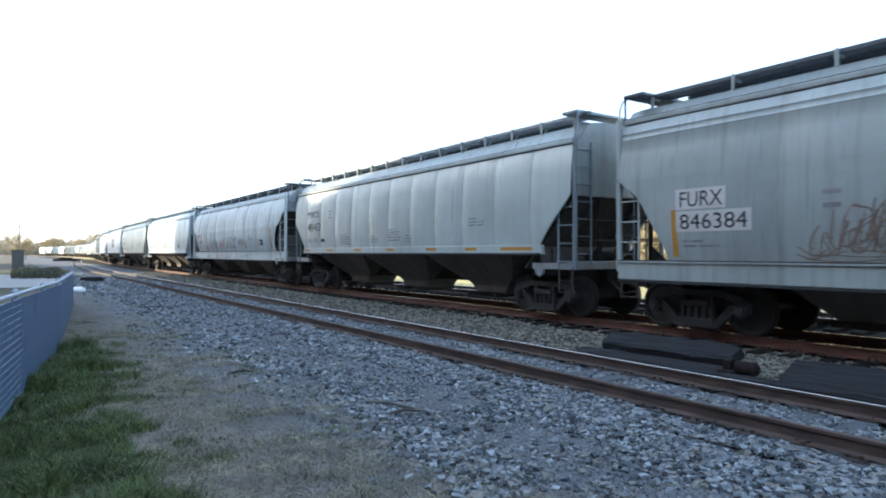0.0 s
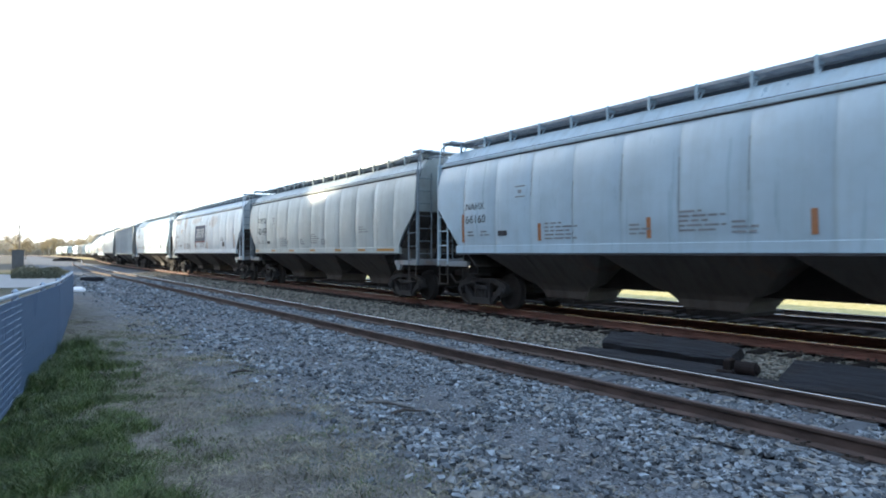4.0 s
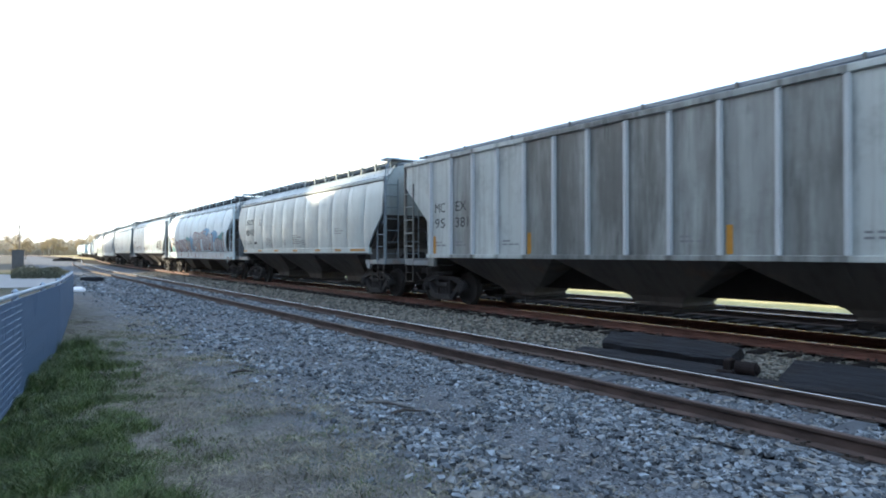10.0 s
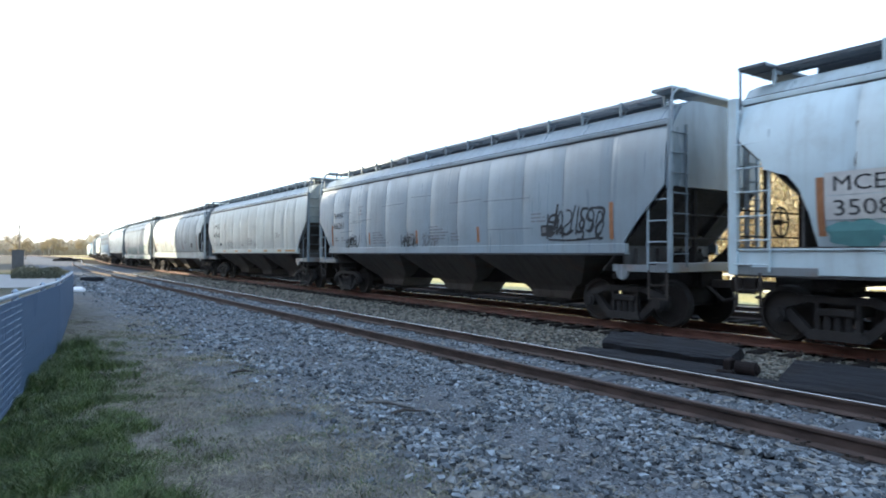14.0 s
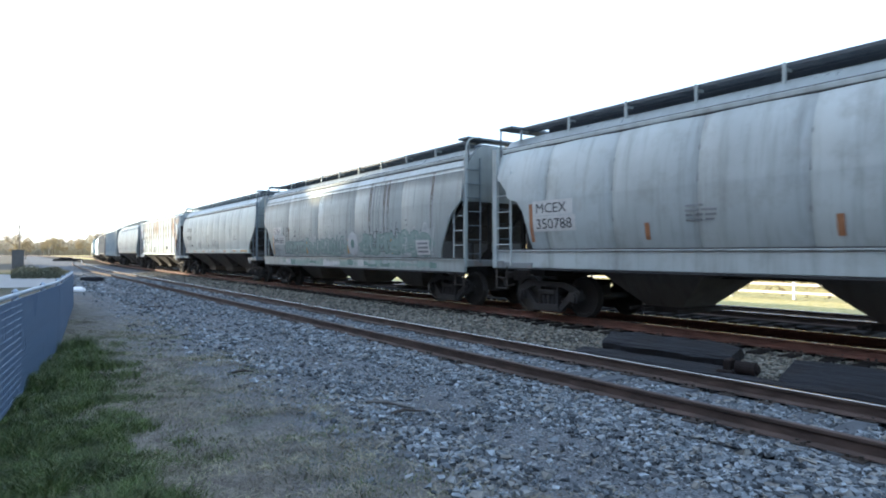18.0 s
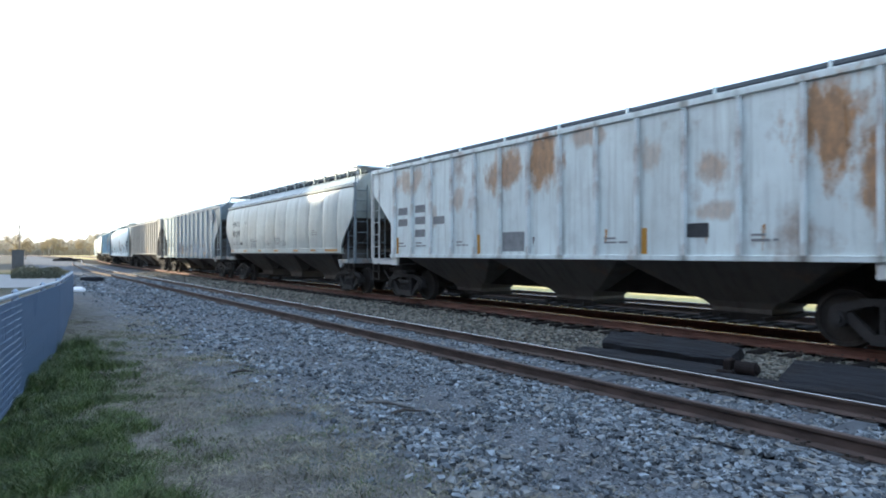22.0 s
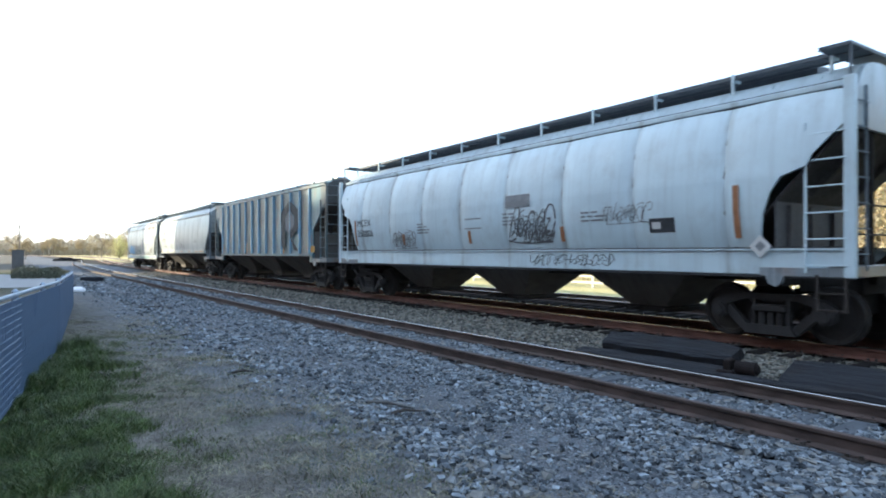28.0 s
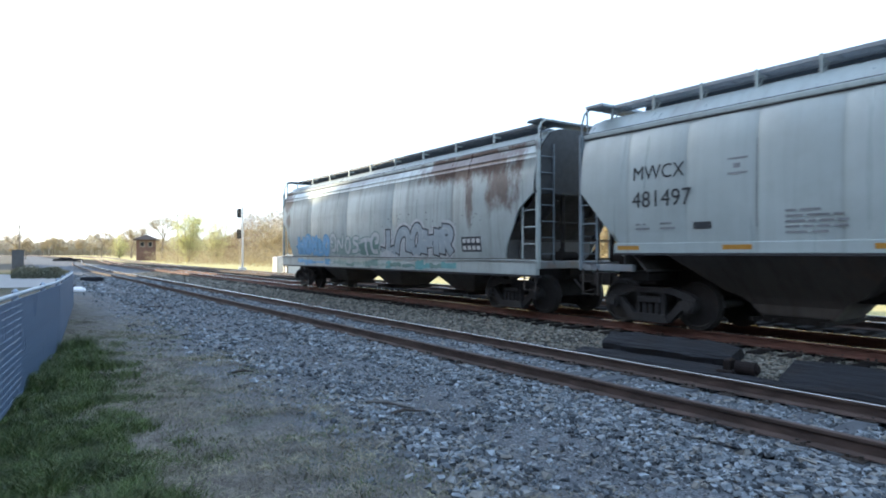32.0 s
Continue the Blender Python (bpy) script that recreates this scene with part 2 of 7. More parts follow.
M["fence_post"] = plain("galvanised_post", (0.26, 0.31, 0.38), 0.45, 0.5, 4, 0.15, 0.05)
def timber_mat():
    """Creosoted wood: long grain, checks and dusty weathered ridges."""
    m, n, l, b = nodes("creosoted_timber")
    grain = noise_tex(n, l, 1.0, 6, (22, 1.1, 22), 0.7)
    blot = noise_tex(n, l, 3.0, 5)
    col = ramp(n, l, grain, [(0.32, (0.005, 0.005, 0.006)), (0.55, (0.018, 0.020, 0.026)), (0.78, (0.042, 0.046, 0.058))])
    l.new(mix(n, l, ramp(n, l, blot, [(0.5, (0, 0, 0)), (0.75, (0.6,) * 3)]), col, (0.022, 0.018, 0.017)), b.inputs["Base Color"])
    b.inputs["Roughness"].default_value, b.inputs["Specular IOR Level"].default_value = 0.7, 0.3
    bump(n, l, grain, b, 1.0, 0.05)
    return m


M["tar"] = timber_mat()
M["wood_white"] = plain("white_painted_board", (0.72, 0.70, 0.64), 0.6, 0, 4, 0.1, 0.1)
# distant twigs: the haze over them is put into a paler base colour
M["leaf_hazed"] = leaf_mat("haze_paled_twigs", (0.37, 0.315, 0.245), (0.48, 0.425, 0.33), (0.46, 0.43, 0.30), through=0.35)
M["leaf_bank"] = leaf_mat("brown_twigs", (0.15, 0.10, 0.075), (0.25, 0.18, 0.13), (0.28, 0.22, 0.14), through=0.25)
M["bark"] = plain("grey_brown_bark", (0.24, 0.19, 0.14), 0.9, 0, 6, 0.35, 0.5)
M["leaf_green"] = leaf_mat("young_leaves", (0.42, 0.43, 0.15), (0.56, 0.56, 0.26), (0.60, 0.56, 0.34), through=0.5)
M["leaf_tan"] = leaf_mat("budding_twigs", (0.25, 0.185, 0.11), (0.38, 0.30, 0.185), (0.37, 0.34, 0.17), through=0.4)
# lighter copy of the tan twigs, with full sun put into the colour
M["leaf_edge"] = leaf_mat("brush_lightened_for_sun", (0.46, 0.38, 0.25), (0.66, 0.58, 0.40), (0.68, 0.64, 0.44), through=0.5)
M["brick"] = plain("brown_brick", (0.20, 0.12, 0.09), 0.85, 0, 3, 0.3, 0.3)
M["cream"] = plain("cream_paint", (0.55, 0.47, 0.36), 0.7, 0, 3, 0.12, 0.05)
M["shingle"] = plain("brown_shingle", (0.10, 0.075, 0.06), 0.9, 0, 6, 0.3, 0.4)
M["signal"] = plain("signal_black", (0.012, 0.012, 0.013), 0.5, 0, 4, 0.2, 0)
M["silver"] = plain("aluminium_paint", (0.55, 0.56, 0.57), 0.4, 0.5, 4, 0.1, 0.05)
M["concrete"] = plain("worn_concrete", (0.26, 0.26, 0.26), 0.9, 0, 2.5, 0.15, 0.2)
M["end"] = plain("dusty_blue_grey_end", (0.19, 0.225, 0.25), 0.7, 0, 1.2, 0.3, 0.1)
# slope sheets: the shade under the car's end is put into the colour
M["slope"] = plain("shaded_slope_sheet", (0.085, 0.080, 0.076), 0.8, 0, 1.5, 0.35, 0.15, shine=0.15)
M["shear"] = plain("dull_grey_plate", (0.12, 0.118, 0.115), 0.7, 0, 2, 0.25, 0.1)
M["seam"] = plain("seam_grime", (0.17, 0.17, 0.17), 0.7, 0, 5, 0.3, 0)
M["wire"] = plain("dull_wire", (0.11, 0.16, 0.24), 0.5, 0.3, 4, 0.15, 0)
M["bag"] = plain("white_plastic", (0.75, 0.76, 0.78), 0.35, 0, 6, 0.08, 0.1)
# colour of the strips that draw shadow lines and dirt at the joints
M["grime_shade"] = plain("joint_grime_and_shade", (0.055, 0.055, 0.056), 0.8, 0, 3, 0.35, 0.1, shine=0.2)
M["platform"] = paint("grimy_end_platform", (0.24, 0.265, 0.28), 31, 0.7, 0.6, 0.5, rust_at=0.56)

# ---- mesh helpers ----
def mesh_of(name, verts, faces, mat=None, smooth=False):
    me = bpy.data.meshes.new(name)
    me.from_pydata(verts, [], faces)
    me.materials.append(mat)
    if smooth:
        me.polygons.foreach_set("use_smooth", [True] * len(me.polygons))
    me.update()
    return me


def bm_mesh(name, bm, mat=None, smooth=False):
    bmesh.ops.recalc_face_normals(bm, faces=bm.faces)
    if smooth:
        crisp(bm)
    me = bpy.data.meshes.new(name)
    bm.to_mesh(me)
    bm.free()
    me.materials.append(mat)
    if smooth:
        me.polygons.foreach_set("use_smooth", [True] * len(me.polygons))
    return me


def crisp(bm, angle=0.6):
    """Keeps the creases sharper than the angle when a mesh is shaded smooth."""
    for e in bm.edges:
        if len(e.link_faces) == 2 and e.calc_face_angle(0.0) > angle:
            e.smooth = False


def add_box(bm, x0, x1, y0, y1, z0, z1, bevel=0.0):
    r = bmesh.ops.create_cube(bm, size=1.0)
    for v in r["verts"]:
        v.co = Vector((x0 + (v.co.x + 0.5) * (x1 - x0), y0 + (v.co.y + 0.5) * (y1 - y0), z0 + (v.co.z + 0.5) * (z1 - z0)))
    if bevel:
        es = {e for v in r["verts"] for e in v.link_edges}
        bmesh.ops.bevel(bm, geom=list(es), offset=bevel, segments=1, affect="EDGES")


def add_tube(bm, a, b, r, n=8, r2=None):
    a, b = Vector(a), Vector(b)
    q = (b - a).to_track_quat("Z", "Y")
    rings = []
    for p, rad in ((a, r), (b, r if r2 is None else r2)):
        rings.append([bm.verts.new(p + q @ Vector((rad * math.cos(2 * math.pi * i / n), rad * math.sin(2 * math.pi * i / n), 0))) for i in range(n)])
    for i in range(n):
        bm.faces.new((rings[0][i], rings[0][(i + 1) % n], rings[1][(i + 1) % n], rings[1][i]))
    bm.faces.new(rings[0][::-1])
    bm.faces.new(rings[1])


def add_prism(bm, outline, x0, x1, axis="x"):
    """A closed outline of (a, b) extruded along axis: x -> (x, a, b); y -> (a, y, b); z -> (a, b, z)."""
    def at(t, a, b):
        return {"x": (t, a, b), "y": (a, t, b), "z": (a, b, t)}[axis]
    lo = [bm.verts.new(at(x0, a, b)) for a, b in outline]
    hi = [bm.verts.new(at(x1, a, b)) for a, b in outline]
    k = len(outline)
    for i in range(k):
        bm.faces.new((lo[i], lo[(i + 1) % k], hi[(i + 1) % k], hi[i]))
    bm.faces.new(lo[::-1])
    bm.faces.new(hi)


CACHE = {}


def cached(key, build, smooth=False):
    """Builds a mesh once for all alike parts; the material comes with the object."""
    if key not in CACHE:
        bm = bmesh.new()
        build(bm)
        CACHE[key] = bm_mesh(str(key[-1]), bm, None, smooth)
    return CACHE[key]


def box_mesh(name, sx, sy, sz, bevel=0.0):
    return cached((name, sx, sy, sz, name), lambda bm: add_box(bm, -sx / 2, sx / 2, -sy / 2, sy / 2, -sz / 2, sz / 2, bevel))


def part(name, mesh, material, parent, label="", at=None):
    ob = new(name, mesh)
    if material is not None:
        if not mesh.materials:
            mesh.materials.append(None)
        ob.material_slots[0].link = "OBJECT"
        ob.material_slots[0].material = material
    ob.parent = parent
    if at is not None:
        ob.matrix_basis = at
    if label:
        tagged(ob, label)
    return ob


def thing(name, mesh, material, m, label, category, group="", kind=""):
    ob = part(name, mesh, material, None)
    ob.matrix_basis = m
    return tagged(ob, label, category, group, kind)


def root(name, m, label, category, group=""):
    ob = new(name)
    ob.empty_display_size = 0.3
    ob.matrix_basis = m
    return tagged(ob, label, category, group)


def text_mesh(body, size, name="lettering"):
    """Flat letters in the (x, z) plane, from the lower left corner."""
    cu = bpy.data.curves.new(name, "FONT")
    cu.body, cu.size, cu.resolution_u = body, size, 3
    ob = bpy.data.objects.new(name, cu)
    scene.collection.objects.link(ob)
    dg = bpy.context.evaluated_depsgraph_get()
    me = bpy.data.meshes.new_from_object(ob.evaluated_get(dg))
    bpy.data.objects.remove(ob)
    bpy.data.curves.remove(cu)
    me.materials.clear()
    return me


# ---- the line of the tracks ----
TURN_AT = (0, 60, 90, 130, 170, 210, 250, 290, 330, 370, 410, 470, 700)
TURN_BY = (0, 0, 0.036, 0.072, 0.086, 0.070, 0.026, -0.021, -0.067, -0.111, -0.155, -0.20, -0.20)
_grid = np.arange(0, 700, 0.5)
_bend = np.cumsum(np.interp(_grid, TURN_AT, TURN_BY)) * 0.5


def bend(s):
    return float(np.interp(s, _grid, _bend)) if s > 0 else 0.0


MAIN_X, SIDE_X, FAR_X = 11.60, 7.065, 15.9
MAIN_Z, SIDE_Z, FAR_Z = 0.20, 0.01, 0.20


def ground_z(x, y):
    """The lie of the land: level by the fence, a low bed under the siding and a higher one under the main tracks."""
    side = -0.165 * min(1.0, max(0.0, (x - 1.5) / 3.0))
    t = min(1.0, max(0.0, (x - 8.6 - bend(y)) / 1.6))
    if abs(x - SIDE_X) < 1.9:
        side -= 0.06 * min(1.0, (1.9 - abs(x - SIDE_X)) / 0.5)
    return side + 0.105 * t * t * (3 - 2 * t)
# ---- ground and tracks ----
def spread_out(lo, hi, step, far, grow=1.25):
    out, d = [], step
    v = hi
    pts = list(np.arange(lo, hi + 1e-6, step))
    while v < far:
        d *= grow
        v += d
        pts.append(v)
    v, d = lo, step
    while v > -far:
        d *= grow
        v -= d
        pts.insert(0, v)
    return pts


def build_ground():
    xs, ys = spread_out(-3, 22, 0.4, 3500), spread_out(-4, 70, 1.0, 3500)
    verts = []
    for y in ys:
        for x in xs:
            near = 1.0 if -4 < x < 22 and -6 < y < 80 else 0.0
            b = bend(y) if y < 600 else 0.0
            z = ground_z(x, y) if x < 60 else 0.02
            z += near * 0.03 * noise.noise((x * 0.7, y * 0.7, 0))
            verts.append((x, y, z))
    w = len(xs)
    faces = [(j * w + i, j * w + i + 1, (j + 1) * w + i + 1, (j + 1) * w + i) for j in range(len(ys) - 1) for i in range(w - 1)]
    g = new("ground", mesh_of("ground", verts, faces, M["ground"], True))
    return tagged(g, "grey gravel, dry soil and thin grass beside the railway", "ground", kind="structure")


build_ground()


def centre_line(x0, step=2.0, lo=-420.0, hi=560.0):
    return [(x0 + bend(s), s) for s in np.arange(lo, hi + 0.1, step)]


def sweep(name, outline, x_shift, line, z):
    """A closed outline of (across, up) carried along a line of (x, y)."""
    verts, faces, k = [], [], len(outline)
    for i, (x, y) in enumerate(line):
        for a, b in outline:
            verts.append((x + x_shift + a, y, z + b))
        if i:
            o = (i - 1) * k
            for j in range(k):
                faces.append((o + j, o + (j + 1) % k, o + k + (j + 1) % k, o + k + j))
    return mesh_of(name, verts, faces)


RAIL = [(-0.075, -0.17), (0.075, -0.17), (0.07, -0.158), (0.012, -0.135), (0.010, -0.045), (0.035, -0.035), (0.036, -0.006), (0.028, 0.0),
        (-0.028, 0.0), (-0.036, -0.006), (-0.035, -0.035), (-0.010, -0.045), (-0.012, -0.135), (-0.07, -0.158)]
HEAD = [(-0.0265, -0.0010), (-0.022, 0.0005), (0.022, 0.0005), (0.020, 0.0030), (-0.0215, 0.0030), (-0.0258, 0.0)]


def build_track(x0, z, rail_material, label, polished):
    line = centre_line(x0)
    t = root("railway_track", pose(0, 0, 0), label, "railway track", "parallel railway tracks")
    t["kind"] = "structure"
    for s in (-0.753, 0.753):
        r = part("rail", sweep("rail", RAIL, s, line, z), rail_material, t)
        if s in polished:
            part("rail_head", sweep("rail_head", HEAD, s - 0.006, line, z), M["rail_head"], r, "worn bright running surface")
    return t


siding = build_track(SIDE_X, SIDE_Z, M["rail"], "rusty siding rails on half-buried grey wooden ties", (0.753,))
main = build_track(MAIN_X, MAIN_Z, M["rail_main"], "red-rusted main line rails under the train", (-0.753, 0.753))
far_track = build_track(FAR_X, FAR_Z, M["rail"], "dark rails of the track beyond the train", (-0.753, 0.753))

TIE = cached(("tie",), lambda bm: add_box(bm, -1.3, 1.3, -0.115, 0.115, -0.18, 0.0, 0.012))
PLATE = cached(("tie_plate",), lambda bm: (add_box(bm, -0.17, 0.17, -0.1, 0.1, -0.002, 0.014), add_box(bm, -0.11, -0.08, -0.07, -0.04, 0.0, 0.05),
                                         add_box(bm, 0.08, 0.11, 0.04, 0.07, 0.0, 0.05), add_box(bm, -0.11, -0.08, 0.04, 0.07, 0.0, 0.045)))
rng = random.Random(4)
for track, x0, z, y0, y1 in ((siding, SIDE_X, SIDE_Z - 0.186, 1.5, 75.0), (main, MAIN_X, MAIN_Z - 0.186, 2.0, 62.0), (far_track, FAR_X, FAR_Z - 0.186, 6.0, 62.0)):
    y = y0
    while y < y1:
        tie = part("tie", TIE, M["tie"] if track is siding else M["tie_shaded"], track, "", pose(x0 + bend(y) + rng.uniform(-0.07, 0.07), y, z + rng.uniform(-0.004, 0.0), 0, rng.uniform(-0.5, 0.5), rng.uniform(-2.5, 2.5)))
        if y < 32 and track is not far_track:
            for s in (-0.753, 0.753):
                part("tie_plate", PLATE, M["iron"], tie, "", pose(s, 0, 0.001))
        y += rng.uniform(0.50, 0.58)

ANCHOR = cached(("rail_anchor",), lambda bm: add_box(bm, -0.10, 0.10, -0.02, 0.02, -0.19, -0.14, 0.005))
for i in range(40):
    y = 3.0 + i * 0.93
    part("rail_anchor", ANCHOR, M["iron"], siding, "", pose(SIDE_X - 0.753, y, SIDE_Z))


def stones(name, spots, material, label):
    """Broken stone: one angular lump of eight corners for each (x, y, z, size)."""
    r = np.random.RandomState(len(spots))
    p = np.array(spots)
    n = len(p)
    corners = np.array([(x, y, z) for z in (-1, 1) for y in (-1, 1) for x in (-1, 1)], float)
    c = corners[None] * r.uniform(0.18, 0.62, (n, 8, 3))
    c *= np.array([1.25, 0.85, 0.65]) * r.uniform(0.65, 1.35, (n, 1, 3))
    a, b = r.uniform(0, 6.28, n), r.uniform(-0.9, 0.9, n)
    ca, sa, cb, sb = np.cos(a), np.sin(a), np.cos(b), np.sin(b)
    x, y, z = c[..., 0], c[..., 1], c[..., 2]
    y, z = y * cb[:, None] - z * sb[:, None], y * sb[:, None] + z * cb[:, None]
    x, y = x * ca[:, None] - y * sa[:, None], x * sa[:, None] + y * ca[:, None]
    v = np.stack([x, y, z], -1) * p[:, None, 3:4] + p[:, None, :3]
    quad = np.array([(0, 2, 3, 1), (4, 5, 7, 6), (0, 1, 5, 4), (2, 6, 7, 3), (0, 4, 6, 2), (1, 3, 7, 5)])
    f = (quad[None] + 8 * np.arange(n)[:, None, None]).reshape(-1, 4)
    ob = new(name, mesh_of(name, v.reshape(-1, 3).tolist(), f.tolist(), material))
    return tagged(ob, label, "gravel", kind="stuff")


def seen(x, y):
    """The wedge of ground that lies in view."""
    d = x * math.sin(radians(TURN)) + y * math.cos(radians(TURN))
    r = x * math.cos(radians(TURN)) - y * math.sin(radians(TURN))
    return d > 3.6 and abs(r) < 0.76 * d + 0.8


def stone_cover(x, y):
    """How thick the stone lies: full on the siding's bed, a bare trodden band beside it, then a ragged windrow."""
    bed = 5.15 + 0.5 * noise.noise((x * 0.6, y * 0.3, 3.0)) + 0.3 * noise.noise((x * 2, y * 1.3, 7.0))
    if y < 7:
        bed -= 0.14 * (7 - y)
    full = max(0.0, min(1.0, (x - bed) / 0.7 + 0.5))
    ridge = 3.5 + 0.3 * noise.noise((0.5, y * 0.25, 2.0)) - 0.14 * max(0.0, 6.0 - y)
    heap = 0.8 * math.exp(-((x - ridge) / 0.36) ** 2) * max(0.0, min(1.0, 0.55 + 1.8 * noise.noise((x * 0.9, y * 0.55, 9.0))))
    thin = 0.05 + 0.35 * max(0.0, noise.noise((x * 1.7, y * 1.2, 12.0)) - 0.05) if x > ridge else 0.03 if x > 2.4 else 0.008
    return max(full, heap, thin)


def scatter_ballast():
    r = random.Random(11)
    near, tan, grit = [], [], []
    for y0, y1, dens, size in ((-1, 9, 1050, 0.046), (9, 17, 640, 0.054), (17, 30, 350, 0.056), (30, 60, 120, 0.08)):
        for _ in range(int((y1 - y0) * 8.6 * dens)):
            x, y = r.uniform(2.2, 10.8), r.uniform(y0, y1)
            if not seen(x, y):
                continue
            cover = stone_cover(x, y)
            z = ground_z(x, y) + 0.03 * noise.noise((x * 0.7, y * 0.7, 0))
            if r.random() > cover:
                if y < 15 and x > 2.7 + 0.8 * r.random() and r.random() < 0.5:
                    grit.append((x, y, z + 0.004, r.uniform(0.008, 0.018) * (1 + y / 25)))
                continue
            off = abs(x - SIDE_X)
            if off < 1.4:
                z = SIDE_Z - (0.226 if off < 0.75 else 0.210) + 0.05 * noise.noise((x * 1.5, y * 1.1, 1))
            if off < 1.0 and abs(off - 0.753) < 0.09:
                continue
            s = size * r.uniform(0.5, 1.4) * (1.3 if r.random() < 0.06 else 1.0)
            spot = (x, y, z + s * r.uniform(0.0, 0.45), s)
            (tan if x > 8.7 else near).append(spot)
    stones("grit", grit, M["stone"], "fine blue-grey grit on the trodden ground")
    for y0, y1, dens, size in ((1, 30, 110, 0.075), (30, 62, 30, 0.12)):
        for _ in range(int((y1 - y0) * 2.4 * dens)):
            x, y = r.uniform(10.4, 12.8), r.uniform(y0, y1)
            if abs(abs(x - MAIN_X) - 0.753) < 0.1:
                continue
            tan.append((x, y, ground_z(x, y) + r.uniform(-0.01, 0.03), size * r.uniform(0.6, 1.3)))
    stones("ballast", near, M["stone"], "loose blue-grey crushed stone along the siding")
    stones("ballast", tan, M["stone_main"], "tan-grey crushed stone of the main track bed")


scatter_ballast()


def blades(name, spots, material, label, lean=0.35, broad=1.0):
    """Grass: one bent blade of two quads for each (x, y, z, height)."""
    r = np.random.RandomState(len(spots))
    p = np.array(spots)
    n = len(p)
    a = r.uniform(0, 6.28, n)
    w = broad * (0.0045 + 0.012 * p[:, 3]) * r.uniform(0.6, 1.4, n)
    side = np.stack([np.cos(a), np.sin(a), 0 * a], -1) * w[:, None]
    b = r.uniform(0, 6.28, n)
    tip = np.stack([np.cos(b), np.sin(b), 0 * b], -1) * (lean * p[:, 3] * r.uniform(0.2, 1.6, n))[:, None]
    up = np.zeros((n, 3))
    up[:, 2] = p[:, 3]
    o = p[:, :3]
    v = np.stack([o - side, o + side, o + 0.55 * up + 0.35 * tip - 0.8 * side, o + 0.55 * up + 0.35 * tip + 0.8 * side, o + up + tip], 1)
    k = 5 * np.arange(n)
    faces = [(i, i + 1, i + 3, i + 2) for i in k.tolist()] + [(i + 2, i + 3, i + 4) for i in k.tolist()]
    ob = new(name, mesh_of(name, v.reshape(-1, 3).tolist(), faces, material))
    return tagged(ob, label, "grass", kind="stuff")


FENCE = [(-0.95, 1.0), (-0.09, 7.34), (0.70, 12.87), (1.64, 23.15)]


def fence_x(y):
    return float(np.interp(y, [p[1] for p in FENCE], [p[0] for p in FENCE]))


def scatter_grass():
    r = random.Random(5)
    green, dry = [], []
    for _ in range(15000):
        y = 3.0 + 12 * r.random() ** 1.15
        x = fence_x(y) + r.uniform(-0.1, 2.8)
        width = 1.70 - 0.085 * y + 0.13 * max(0.0, 7.0 - y) + 0.35 * noise.noise((x * 1.1, y * 0.9, 0)) + 0.85 * noise.noise((x * 2.7, y * 2.2, 5))
        d = x - fence_x(y)
        lush = d < width and y < 12.6 + 2 * noise.noise((x, y, 1.0))
        if r.random() > (0.06 if not lush else min(1.0, 0.3 + (width - d) * 2.2)):
            continue
        mound = 0.35 + 1.3 * max(0.0, 0.45 + noise.noise((x * 2.4, y * 1.9, 4.0)))
        for _ in range(30 if y < 9 else 16):
            px, py = x + r.gauss(0, 0.06), y + r.gauss(0, 0.06)
            h = mound * r.uniform(0.02, 0.085) * (1.35 - 0.5 * d / 2) * (1.0 if y < 9 else 1.6)
            (green if lush or r.random() < 0.4 else dry).append((px, py, ground_z(px, py) - 0.01, h if lush else h * 0.5))
    for _ in range(11000):
        y = 3.0 + 26 * r.random() ** 1.4
        x = r.uniform(0.8, 4.4)
        if noise.noise((x * 1.2, y * 0.8, 2.0)) < -0.15:
            continue
        dry.append((x, y, ground_z(x, y), r.uniform(0.012, 0.045)))
    for _ in range(560):            # matted wisps of straw
        y, x = 3.2 + 16 * r.random() ** 1.3, 0.9 + 2.4 * r.random() ** 1.2
        if noise.noise((x * 1.3, y * 0.9, 6.0)) < -0.05:
            continue
        for _ in range(60):
            px, py = x + r.gauss(0, 0.22), y + r.gauss(0, 0.08)
            dry.append((px, py, ground_z(px, py), r.uniform(0.02, 0.055)))
    for _ in range(120):            # stray green tufts out on the soil
        y, x = r.uniform(3.5, 16), 0.9 + 2.2 * r.random() ** 1.6
        big = r.uniform(0.5, 1.5)
        for _ in range(int(90 * big)):
            px, py = x + r.gauss(0, 0.13 * big), y + r.gauss(0, 0.09 * big)
            (green if r.random() < 0.6 else dry).append((px, py, ground_z(px, py), r.uniform(0.015, 0.05)))
    blades("grass", green, M["grass"], "short clumpy green grass at the foot of the fence", 1.0, 0.6)
    blades("straw", dry, M["straw"], "short dry straw-coloured grass on bare soil", 2.6, 0.6)


scatter_grass()


